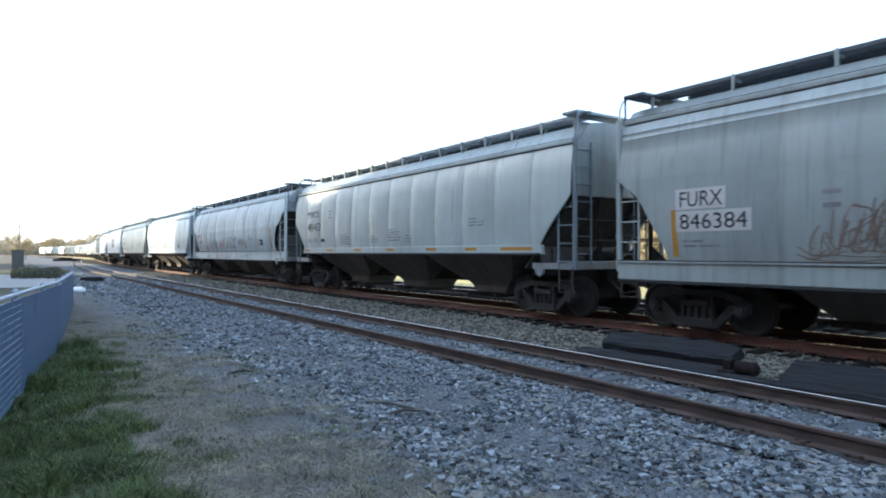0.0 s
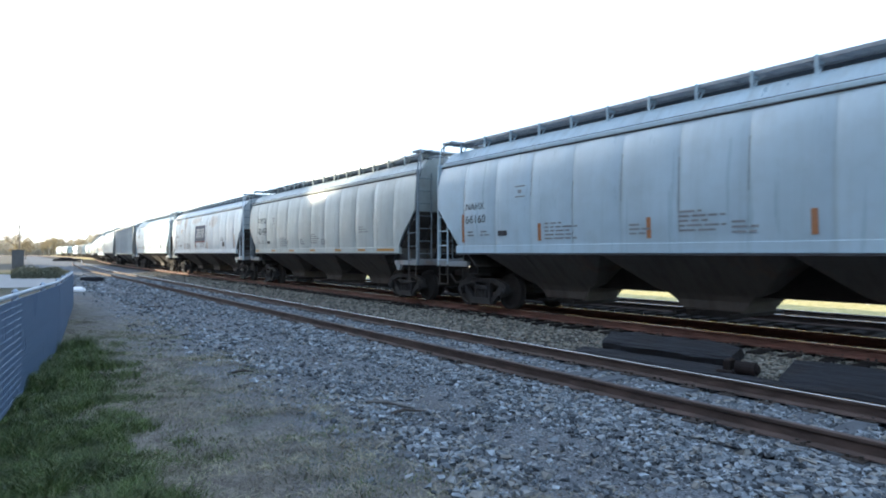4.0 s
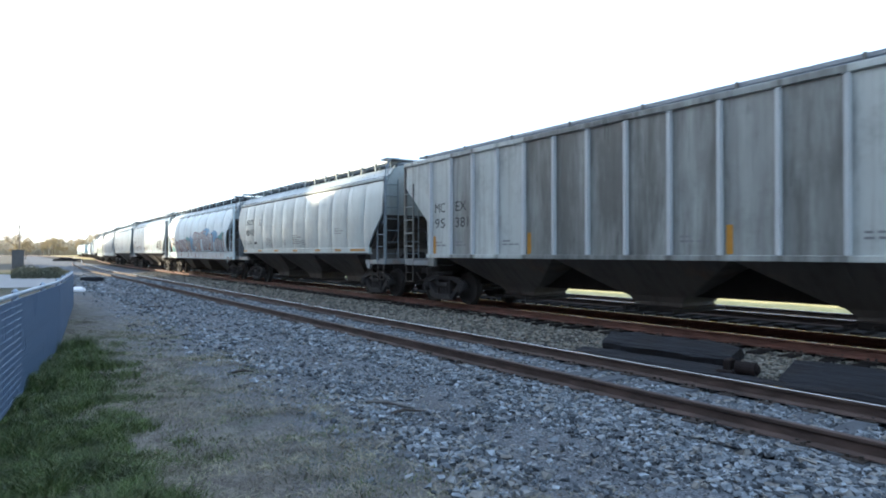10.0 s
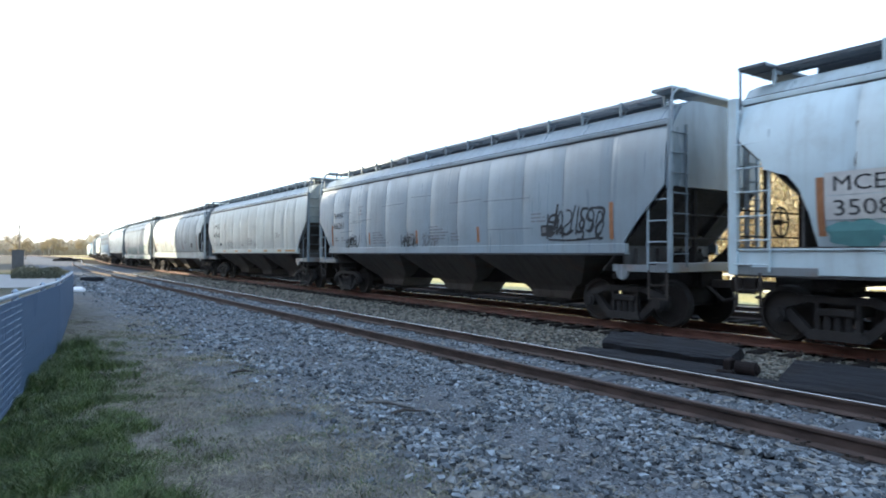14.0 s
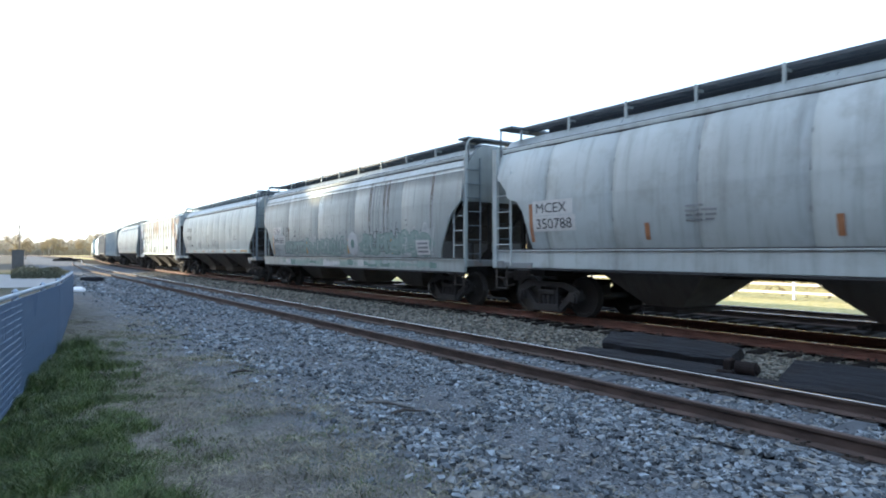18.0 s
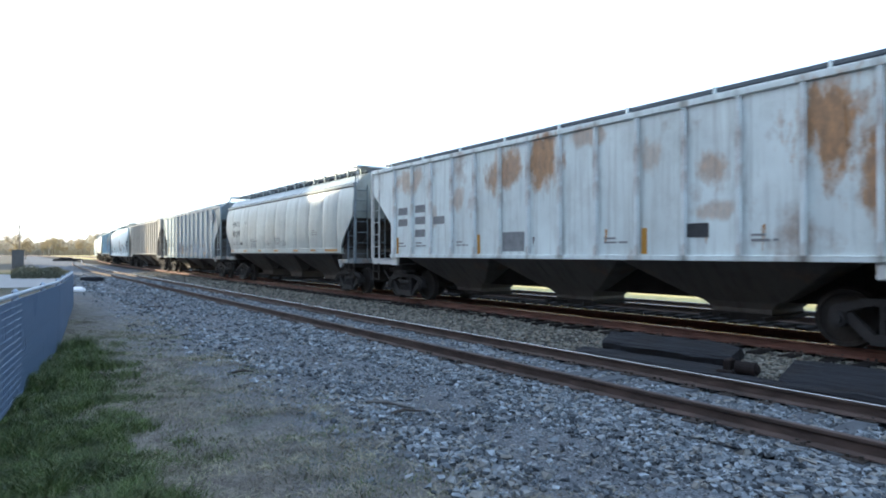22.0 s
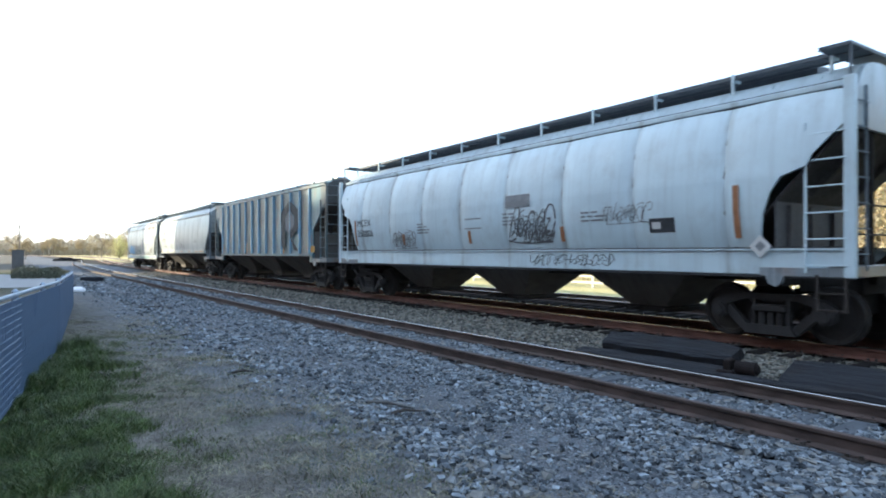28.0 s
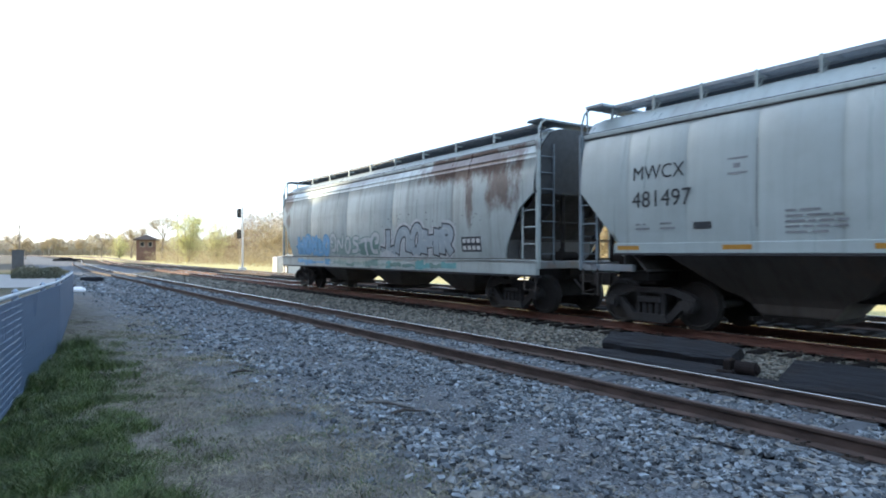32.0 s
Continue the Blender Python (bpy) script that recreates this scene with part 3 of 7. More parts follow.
# ---- the slatted fence ----
def build_fence():
    f = root("fence", pose(FENCE[0][0], FENCE[0][1], 0), "blue-grey slatted chain-link fence with galvanised top rail", "fence")
    o = Vector((FENCE[0][0], FENCE[0][1], 0))
    slat = box_mesh("slat", 0.012, 0.088, 1.10)
    post = cached(("post",), lambda bm: (add_tube(bm, (0, 0, -0.1), (0, 0, 1.24), 0.035, 10), add_tube(bm, (0, 0, 1.24), (0, 0, 1.27), 0.04, 10, 0.012)))
    drop = lambda y: -float(np.interp(y, [8, 13, 23], [0.0, 0.05, 0.17]))
    y = 1.0
    while y < 23.0:
        a = math.atan2(fence_x(y + 0.1) - fence_x(y), 0.1)
        part("slat", slat, M["fence_blue"], f, "", Matrix.Translation(Vector((fence_x(y), y, 0.61 + drop(y))) - o) @ pose(0, 0, 0, 0, 0, math.degrees(-a)))
        y += 0.094
    y = 1.3
    while y < 23.4:
        part("post", post, M["fence_post"], f, "", Matrix.Translation(Vector((fence_x(y) - 0.05, y, drop(y))) - o))
        y += 2.43
    def rail(bm):
        pts = [Vector((fence_x(t) - 0.03, t, 1.21 + drop(t))) - o for t in np.linspace(1.0, 23.2, 24)]
        for p, q in zip(pts, pts[1:]):
            add_tube(bm, p, q, 0.024, 8)
    part("top_rail", cached(("top_rail",), rail), M["fence_post"], f)

    for z in np.arange(0.12, 1.2, 0.075):
        def wire(bm):
            pts = [Vector((fence_x(t) + 0.010, t, z + drop(t))) - o for t in np.linspace(1.0, 8.6, 6)]
            for p, q in zip(pts, pts[1:]):
                add_tube(bm, p, q, 0.0035, 4)
        part("wire", cached(("wire", round(float(z), 3)), wire), M["wire"], f)


build_fence()


# ---- old timbers and litter by the track ----
def timber(bm, length, w, h, seed):
    r = random.Random(seed)
    n = 9
    rings = []
    for i in range(n):
        y = -length / 2 + length * i / (n - 1)
        k = 1 - (0.10 if i in (0, n - 1) else 0)
        rings.append([bm.verts.new((sx * w / 2 * k + r.gauss(0, 0.008), y + r.gauss(0, 0.01), (sz * h / 2 * k + h / 2) + r.gauss(0, 0.008)))
                      for sx, sz in ((-0.8, -1), (0.8, -1), (1, -0.7), (1, 0.7), (0.75, 1), (-0.75, 1), (-1, 0.7), (-1, -0.7))])
    for a, b in zip(rings, rings[1:]):
        for i in range(8):
            bm.faces.new((a[i], a[(i + 1) % 8], b[(i + 1) % 8], b[i]))
    bm.faces.new(rings[0][::-1])
    bm.faces.new(rings[-1])


def lay_timber(x, y, z, length, w, h, rz, seed, label, ry=0.0):
    me = cached((length, w, h, seed, "timber"), lambda bm: timber(bm, length, w, h, seed))
    return thing("old_timber", me, M["tar"], pose(x, y, z, 0, ry, rz), label, "timber", "discarded black timbers between the tracks")


def build_stub():
    def build(bm):
        add_tube(bm, (0, -0.16, 0.12), (0, 0.16, 0.12), 0.12, 14)
        add_tube(bm, (0, -0.2, 0.12), (0, -0.16, 0.12), 0.07, 10)
    return cached(("stub",), build)


lay_timber(8.92, 6.42, 0.02, 2.35, 0.42, 0.19, 3, 1, "long black creosoted timber lying between the tracks", -24)
lay_timber(9.36, 6.60, 0.0, 2.1, 0.26, 0.22, 4, 5, "black split timber lying against another")
lay_timber(8.40, 6.42, -0.17, 2.8, 0.42, 0.16, 4, 2, "low black timber half sunk in the ballast", -8)
lay_timber(8.80, 2.62, -0.04, 3.5, 0.66, 0.16, 3, 3, "broad black timber lying beside the siding rail", -22)
lay_timber(8.22, 3.30, -0.13, 3.4, 0.26, 0.13, 3, 4, "thin black plank half sunk in the ballast")
thing("pipe_stub", build_stub(), M["rust_iron"], pose(8.62, 4.92, -0.08, 0, 0, 8) @ Matrix.Scale(0.85, 4), "short rusty black iron pipe end by the timbers", "pipe")
thing("iron_bracket", cached(("iron_bracket",), lambda bm: (add_box(bm, -0.13, 0.13, -0.05, 0.05, 0.0, 0.24, 0.02), add_box(bm, -0.20, -0.12, -0.12, 0.12, 0.0, 0.10, 0.02), add_box(bm, 0.10, 0.18, -0.10, 0.10, 0.04, 0.20, 0.02))),
      M["rust_iron"], pose(8.58, 5.16, -0.10, 0, 0, 14), "rusty black iron bracket on the end of the timber", "bracket")
thing("stick", cached(("stick",), lambda bm: [add_tube(bm, (0, 0, 0.02), (0.25, 0.06, 0.035), 0.024, 7), add_tube(bm, (0.25, 0.06, 0.035), (0.62, 0.04, 0.02), 0.022, 7, 0.012)]),
      M["shear"], pose(3.48, 6.62, ground_z(3.48, 6.62), 0, 0, -66), "broken grey stick on the gravel", "stick")


def build_bag(bm):
    bmesh.ops.create_icosphere(bm, subdivisions=3, radius=1.0)
    for v in bm.verts:
        k = 1 + 0.16 * noise.noise(v.co * 2.1) + 0.06 * noise.noise(v.co * 6)
        v.co = Vector((v.co.x * 0.34 * k, v.co.y * 0.26 * k, max(0.0, 0.17 * (v.co.z * k + 0.35))))


thing("plastic_bag", cached(("plastic_bag",), build_bag, True), M["bag"], pose(2.44, 32.3, ground_z(2.44, 32.3) - 0.01, 0, 0, 20), "crumpled white plastic bag on the dry soil", "bag")
lay_timber(4.25, 45.5, -0.12, 1.3, 0.3, 0.26, 65, 6, "short black timber on the gravel")
for i, (x, y, l) in enumerate(((3.4, 22.3, 1.1), (4.85, 19.0, 0.7), (2.95, 14.0, 0.4), (2.6, 9.1, 0.3), (3.35, 5.95, 0.45))):
    thing("dead_branch", cached((l, "dead_branch"), lambda bm: [add_tube(bm, (0, 0, 0.02), (l / 2, 0.05, 0.04), 0.02, 6), add_tube(bm, (l / 2, 0.05, 0.04), (l, -0.03, 0.02), 0.018, 6, 0.006)]),
          M["iron"], pose(x, y, ground_z(x, y), 0, 0, -36 + 7 * i), "dark dead branch on the gravel", "branch", "dead branches")
# ---- covered hopper cars ----
# side: (height above the rail, half width); cut: (height, how far the side stops short of the end post)
KINDS = {
    "smooth": dict(side=[(1.49, 1.555), (1.64, 1.57), (2.2, 1.60), (2.8, 1.59), (3.3, 1.56), (3.65, 1.51), (3.91, 1.44)],
                   cut=[(2.75, 0.06), (1.95, 0.80), (1.70, 1.0), (1.49, 1.12)], sill=(1.47, 1.66), roof=4.42, board=4.62, panels=12, gap_top=0.66,
                   ladder=0.47, post=0.07, sag=0.006, gap=(0.68, 0.58, 0.90, 0.66), slope=[(0.06, 2.75), (0.82, 1.93), (1.65, 1.15)]),
    "round": dict(side=[(1.53, 1.44), (1.8, 1.54), (2.2, 1.60), (2.7, 1.615), (3.2, 1.57), (3.6, 1.48), (3.85, 1.38), (4.0, 1.29)],
                  cut=[(3.37, 0.10), (2.98, 0.50), (2.81, 0.57), (2.68, 0.95), (2.45, 1.13), (2.08, 1.26), (1.53, 1.35)], sill=(1.12, 1.53), roof=4.42,
                  board=4.62, panels=9, gap_top=1.05, ladder=0.62, post=0.16, sag=0.011, gap=(0.98, 0.40, 1.15, 1.0), slope=[(0.08, 3.36), (0.95, 2.52), (1.95, 1.40)]),
    "ridged": dict(side=[(1.30, 1.50), (1.7, 1.57), (2.3, 1.61), (2.9, 1.60), (3.4, 1.55), (3.68, 1.502), (3.71, 1.512), (3.74, 1.492), (3.80, 1.480), (3.83, 1.490), (3.86, 1.468), (3.92, 1.440), (4.06, 1.36)],
                   cut=[(2.89, 0.07), (2.52, 0.55), (1.58, 1.08), (1.30, 1.15)], sill=(0.95, 1.30), roof=4.46, board=4.64, panels=5, gap_top=1.0,
                   ladder=0.5, post=0.09, sag=0.005, gap=(0.95, 0.42, 1.10, 1.0), slope=[(0.07, 2.88), (0.78, 2.20), (1.70, 1.20)]),
    "ribbed": dict(side=[(1.43, 1.52), (2.3, 1.52), (3.2, 1.52), (4.14, 1.52)], cut=[(3.45, 0.07), (2.40, 1.26), (1.43, 1.28)], sill=(1.38, 1.47),
                   roof=4.40, board=4.58, panels=1, gap_top=0.60, ladder=0.5, post=0.08, sag=0.0, gap=(0.58, 0.52, 0.70, 0.64), slope=[(0.07, 3.44), (1.25, 2.39), (2.2, 1.35)]),
}


def along(points, z):
    """The second value at height z of a list of (height, value) in any order."""
    p = sorted(points)
    return float(np.interp(z, [a for a, _ in p], [b for _, b in p]))


def side_wall_mesh(kind, length, sign, low=0.0):
    k = KINDS[kind]

    def build(bm):
        half = length / 2
        zs = sorted({z for z, _ in k["side"]} | {z for z, _ in k["cut"] if z > k["side"][0][0]})
        panels = k["panels"]
        ys = [-half]
        for i in range(panels):
            a, b = -half + length * i / panels, -half + length * (i + 1) / panels
            ys += [a + 0.025, a + 0.3 * (b - a), a + 0.5 * (b - a), a + 0.7 * (b - a), b - 0.025, b]
        ys = sorted(set(ys) | {-half + 0.6, half - 0.6, half - 1.1, -half + 1.1})

        def bulge(y):
            t = ((y + half) / length * panels) % 1.0
            edge = min(t, 1 - t) * length / panels
            return (-k["sag"] if edge < 0.012 else k["sag"] * 1.2 * math.sin(math.pi * t)) if panels > 1 else 0.0
        grid = []
        for z in zs:
            e = half - along(k["cut"], z)
            grid.append([bm.verts.new((sign * (along(k["side"], z) + bulge(y)), max(-e, min(e, y)), z - low * (1 - (z - zs[0]) / (zs[-1] - zs[0])))) for y in ys])
        for a, b in zip(grid, grid[1:]):
            for i in range(len(ys) - 1):
                q = [a[i], a[i + 1], b[i + 1], b[i]]
                if (a[i].co - a[i + 1].co).length > 1e-5 or (b[i].co - b[i + 1].co).length > 1e-5:
                    bm.faces.new(q)
        bmesh.ops.remove_doubles(bm, verts=bm.verts, dist=1e-4)
        bmesh.ops.recalc_face_normals(bm, faces=bm.faces)
        inner = bmesh.ops.extrude_face_region(bm, geom=bm.faces[:], use_keep_orig=True)["geom"]
        for v in inner:
            if isinstance(v, bmesh.types.BMVert):
                v.co.x -= sign * 0.03
    return cached((kind, length, sign, low, "side_wall"), build, True)


def roof_mesh(kind, length):
    k = KINDS[kind]

    def build(bm):
        z0, w = k["side"][-1][0], k["side"][-1][1]
        n = 10
        arc = [(-w + 2 * w * i / n, z0 + (k["roof"] - z0) * (1 - abs(-1 + 2 * i / n) ** 5.5)) for i in range(n + 1)]
        add_prism(bm, arc + [(w, z0 - 0.05), (-w, z0 - 0.05)], -length / 2 + 0.06, length / 2 - 0.06, "y")
    return cached((kind, length, "roof"), build, True)


def end_wall_mesh(kind, low):
    k = KINDS[kind]

    def build(bm):
        z1 = k["cut"][0][0] - 0.02
        zs = [z for z, _ in k["side"] if z > z1]
        rim = [(along(k["side"], z1) - 0.05, z1)] + [(along(k["side"], z) - 0.05, z) for z in zs]
        z0, w = k["side"][-1]
        arc = [(w * (1 - i / 5) * 0.98, z0 + (k["roof"] - z0) * (1 - (1 - i / 5) ** 5.5) - 0.005) for i in range(1, 5)]
        rim += arc
        add_prism(bm, rim + [(0, k["roof"] - 0.005)] + [(-x, z) for x, z in rim[::-1]], -0.03, 0.03, "y")
    return cached((kind, "end_wall"), build)


def slope_mesh(kind):
    """The end slope sheet, with its stiffeners: from the foot of the end wall down and inwards."""
    k = KINDS[kind]

    def build(bm):
        pts = k["slope"]
        for (a, za), (b, zb) in zip(pts, pts[1:]):
            add_prism(bm, [(a, za), (b, zb), (b, zb - 0.05), (a, za - 0.05)], -1.46, 1.46, "x")
        (a, za), (b, zb) = pts[:2]
        for x in (-0.75, 0.75):
            add_prism(bm, [(a + 0.05, za - 0.10), (b, zb - 0.05), (b - 0.06, zb - 0.14), (a + 0.02, za - 0.18)], x - 0.04, x + 0.04, "x")
    return cached((kind, "slope_sheet"), build)


def sill_mesh(kind, length):
    k = KINDS[kind]

    def build(bm):
        z0, z1 = k["sill"]
        half = length / 2 - (0.95 if kind == "smooth" else 0.0 if kind in ("round", "ridged") else 1.28)
        x = -along(k["side"], k["side"][0][0])
        if kind == "smooth":
            add_box(bm, x - 0.035, x + 0.06, -half, half, z0, z1, 0.008)
            add_box(bm, x - 0.055, x + 0.1, -half, half, z0 - 0.03, z0 - 0.002)
        elif kind == "ribbed":
            add_box(bm, x - 0.05, x + 0.1, -half, half, z0 - 0.05, z0 + 0.05, 0.008)
        else:
            add_box(bm, x - 0.05, x + 0.05, -half, half, z0, z1 - 0.02, 0.01)
            add_box(bm, x - 0.085, x + 0.12, -half, half, z1 - 0.018, z1 + 0.012)
    return cached((kind, length, "side_sill"), build)


def trim_mesh(kind, length):
    """Dark strips for shadow lines and grimy joints: under the top chord, along the sill's top, and the flange below
    it.
    """
    k = KINDS[kind]

    def build(bm):
        z, x, half = k["side"][-1][0], -k["side"][-1][1], length / 2 - 0.08
        add_box(bm, x - 0.032, x + 0.05, -half, half, z - 0.052, z - 0.022)
        add_box(bm, x - 0.010, x + 0.10, -half, half, z + 0.074, z + 0.096)
        z0, z1 = k["sill"]
        foot = -along(k["side"], k["side"][0][0])
        half = length / 2 - (0.96 if kind == "smooth" else 0.01)
        add_box(bm, foot - 0.062, foot + 0.12, -half, half, z0 - 0.045, z0 - 0.003)
        if kind != "smooth":
            add_box(bm, foot - 0.070, foot + 0.10, -half, half, z1 + 0.012, z1 + 0.034)
    return cached((kind, length, "joint_shade_line"), build)


def end_ladder_mesh(kind):
    top = KINDS[kind]["side"][-1][0]
    return cached((kind, "end_ladder"), lambda bm: add_box(bm, -1.03, -1.0, -0.04, 0.0, 1.2, top, 0.004))


def end_rungs(kind, ladder, material):
    rung = cached(("end_rung",), lambda bm: add_tube(bm, (-1.50, -0.045, 0), (-1.0, -0.045, 0), 0.014, 6))
    for z in np.arange(1.45, KINDS[kind]["side"][-1][0], 0.38):
        part("rung", rung, material, ladder, "", pose(0, 0, float(z)))


def chord_mesh(kind, length):
    k = KINDS[kind]

    def build(bm):
        z, x = k["side"][-1][0], -k["side"][-1][1]
        if kind == "ribbed":
            add_box(bm, x - 0.05, x + 0.06, -length / 2, length / 2, z - 0.03, z + 0.09, 0.01)
        else:
            add_box(bm, x - 0.045, x + 0.08, -length / 2 + 0.05, length / 2 - 0.05, z - 0.02, z + 0.075, 0.012)
            add_box(bm, x - 0.025, x + 0.06, -length / 2 + 0.05, length / 2 - 0.05, z - 0.085, z - 0.022)
    return cached((kind, length, "top_chord"), build)


def board_mesh(kind, length):
    def build(bm):
        z = KINDS[kind]["board"]
        half = length / 2 - 0.03
        add_box(bm, -1.02, -0.98, -half, half, z - 0.07, z)
        add_box(bm, -0.60, -0.56, -half, half, z - 0.07, z)
        for i in range(8):
            x = -0.97 + i * 0.052
            add_box(bm, x, x + 0.02, -half, half, z - 0.035, z - 0.005)
        n = int(length / 0.6)
        for i in range(n + 1):
            y = -half + 2 * half * i / n
            add_box(bm, -0.98, -0.60, y - 0.012, y + 0.012, z - 0.045, z - 0.008)
    return cached((kind, length, "running_board"), build)


def crosswalk_mesh(kind):
    """The grating that crosses the roof at the car's end, with the uprights that carry it."""
    k = KINDS[kind]

    def build(bm):
        z = k["board"]
        add_box(bm, -1.40, 1.40, 0.02, 0.49, z - 0.06, z, 0.006)
        for x in (-1.38, 1.35):
            add_box(bm, x, x + 0.03, 0.03, 0.06, k["side"][-1][0] - 0.1, z - 0.03)
    return cached((kind, "crosswalk"), build)


def bracket_mesh(kind):
    k = KINDS[kind]

    def build(bm):
        z0 = k["roof"] - 0.16 if kind != "ribbed" else k["side"][-1][0] + 0.05
        add_box(bm, -1.06, -1.02, -0.026, 0.026, z0 - 0.1, k["board"] + 0.01)
        add_box(bm, -1.02, -0.82, -0.018, 0.018, k["board"] - 0.12, k["board"] - 0.072)
        if kind == "smooth":
            add_prism(bm, [(-1.02, z0), (-0.86, k["board"] - 0.12), (-0.82, k["board"] - 0.12), (-1.02, z0 - 0.05)], -0.010, 0.010, "y")
    return cached((kind, "bracket"), build)


def hatch_mesh(kind, length):
    def build(bm):
        z = KINDS[kind]["roof"]
        half = length / 2 - 0.9
        n = 5
        add_box(bm, -0.52, 0.52, -half, half, z - 0.15, KINDS[kind]["board"] - 0.03)
        z = max(z, KINDS[kind]["board"] - 0.1)
        for i in range(n):
            a, b = -half + 2 * half * i / n, -half + 2 * half * (i + 1) / n
            add_prism(bm, [(-0.42, z - 0.03), (0.42, z - 0.03), (0.42, z + 0.07), (0.2, z + 0.12), (-0.2, z + 0.12), (-0.42, z + 0.07)], a + 0.03, b - 0.03, "y")
            for y in (a + 0.4, (a + b) / 2, b - 0.4):
                add_box(bm, -0.46, 0.46, y - 0.03, y + 0.03, z + 0.121, z + 0.15)
    return cached((kind, length, "hatch"), build)


def ladder_mesh(kind, z1):
    x, w = -1.53, KINDS[kind]["ladder"]
    return cached((kind, z1, "ladder"), lambda bm: add_box(bm, x - 0.02, x + 0.02, w - 0.018, w + 0.018, 1.16, z1, 0.004))


def side_rungs(kind, z1, ladder, material):
    w = KINDS[kind]["ladder"]
    rung = cached((kind, "rung"), lambda bm: add_tube(bm, (-1.55, 0.03, 0), (-1.55, w, 0), 0.014, 6))
    for i in range(int((z1 - 1.16) / 0.40) + 1):
        part("rung", rung, material, ladder, "", pose(0, 0, 1.28 + i * 0.40))


def step_mesh():
    def build(bm):
        for y in (0.06, 0.46):
            add_box(bm, -1.53, -1.50, y - 0.02, y + 0.02, 0.58, 1.14)
        for z in (0.59, 0.85):
            add_box(bm, -1.54, -1.48, 0.04, 0.48, z, z + 0.022)
    return cached(("step_irons",), build)


def post_mesh(kind):
    k = KINDS[kind]

    def build(bm):
        w = k["post"]
        top = k["side"][-1][0] + 0.08
        add_box(bm, -1.545, -1.455, -w / 2, w / 2, 1.10 if kind != "ribbed" else 1.30, top, 0.008)
        if kind in ("smooth", "ridged"):
            # the grab rail that curves over the roof's corner
            b = k["board"] - top
            pts = [(-1.50, top - 0.05), (-1.47, top + 0.45 * b), (-1.40, top + 0.75 * b), (-1.25, top + 0.93 * b), (-0.98, top + 0.98 * b)]
            for a, b in zip(pts, pts[1:]):
                add_tube(bm, (a[0], 0, a[1]), (b[0], 0, b[1]), 0.022, 6)
    return cached((kind, "end_post"), build)


def platform_mesh(kind):
    def build(bm):
        add_box(bm, -1.52, 1.52, -0.02, 0.30, 1.10, 1.28, 0.012)
        add_box(bm, -1.52, -1.40, 0.30, 1.35, 1.10, 1.24, 0.01)
        add_box(bm, 1.40, 1.52, 0.30, 1.35, 1.10, 1.24, 0.01)
        # jacking lug below the sill
        add_prism(bm, [(0.95, 1.12), (1.25, 1.12), (1.20, 0.98), (1.10, 0.93), (1.0, 0.98)], -1.54, -1.46, "x")
    return cached((kind, "end_platform"), build)


def draft_mesh():
    def build(bm):
        add_box(bm, -1.30, 1.30, 1.15, 1.55, 0.92, 1.09, 0.02)
        add_box(bm, -0.55, 0.55, 0.20, 1.20, 0.80, 1.12, 0.02)
        add_box(bm, -0.75, 0.75, 0.45, 0.60, 0.42, 0.84, 0.01)
    return cached(("draft_sill",), build)


def brace_mesh(z1):
    def build(bm):
        add_box(bm, -0.04, 0.04, 0.05, 0.11, 1.12, z1 + 0.05)
        add_prism(bm, [(0.10, 1.20), (0.62, 1.20), (0.10, 1.62)], -0.015, 0.015, "x")
    return cached((z1, "brace"), build)


def cylinder_mesh():
    def build(bm):
        add_tube(bm, (-0.25, 0.72, 1.36), (0.45, 0.72, 1.36), 0.15, 14)
        add_tube(bm, (0.45, 0.72, 1.36), (0.80, 0.72, 1.36), 0.035, 8)
        add_box(bm, -0.15, 0.30, 0.62, 0.82, 1.10, 1.24)
    return cached(("brake_cylinder",), build)


def bulkhead_mesh(kind):
    """The plate that stands across the car under the slope sheet, with its stiffeners."""
    def build(bm):
        y = 1.10 if kind != "ribbed" else 1.24
        z1 = along([(b, a) for b, a in KINDS[kind]["slope"]], y) - 0.04
        add_box(bm, -1.46, 1.46, y, y + 0.03, 1.12, z1, 0.004)
        for x in (-1.1, -0.4, 0.4, 1.1):
            add_box(bm, x - 0.03, x + 0.03, y - 0.07, y + 0.005, 1.12, z1 - 0.06)
    return cached((kind, "bulkhead"), build)


def brakewheel_mesh():
    def build(bm):
        n = 18
        for i in range(n):
            a, b = 2 * math.pi * i / n, 2 * math.pi * (i + 1) / n
            add_tube(bm, (0.28 * math.cos(a), 0, 0.28 * math.sin(a)), (0.28 * math.cos(b), 0, 0.28 * math.sin(b)), 0.02, 6)
        for i in range(4):
            a = math.pi * i / 2
            add_tube(bm, (0, 0, 0), (0.27 * math.cos(a), 0, 0.27 * math.sin(a)), 0.016, 6)
        add_tube(bm, (0, -0.02, 0), (0, 0.12, 0), 0.05, 8)
    return cached(("brake_wheel",), build)


def coupler_mesh():
    def build(bm):
        add_box(bm, -0.08, 0.08, -0.05, 0.42, 0.78, 0.94, 0.015)
        add_prism(bm, [(-0.14, 0.40), (0.12, 0.40), (0.20, 0.56), (0.10, 0.68), (-0.03, 0.60), (-0.10, 0.69), (-0.18, 0.60)], 0.72, 1.0, "z")
        add_tube(bm, (0.28, 0.0, 0.82), (0.30, 0.35, 0.55), 0.03, 8)
        add_tube(bm, (0.30, 0.35, 0.55), (0.26, 0.62, 0.62), 0.03, 8)
    return cached(("coupler",), build)


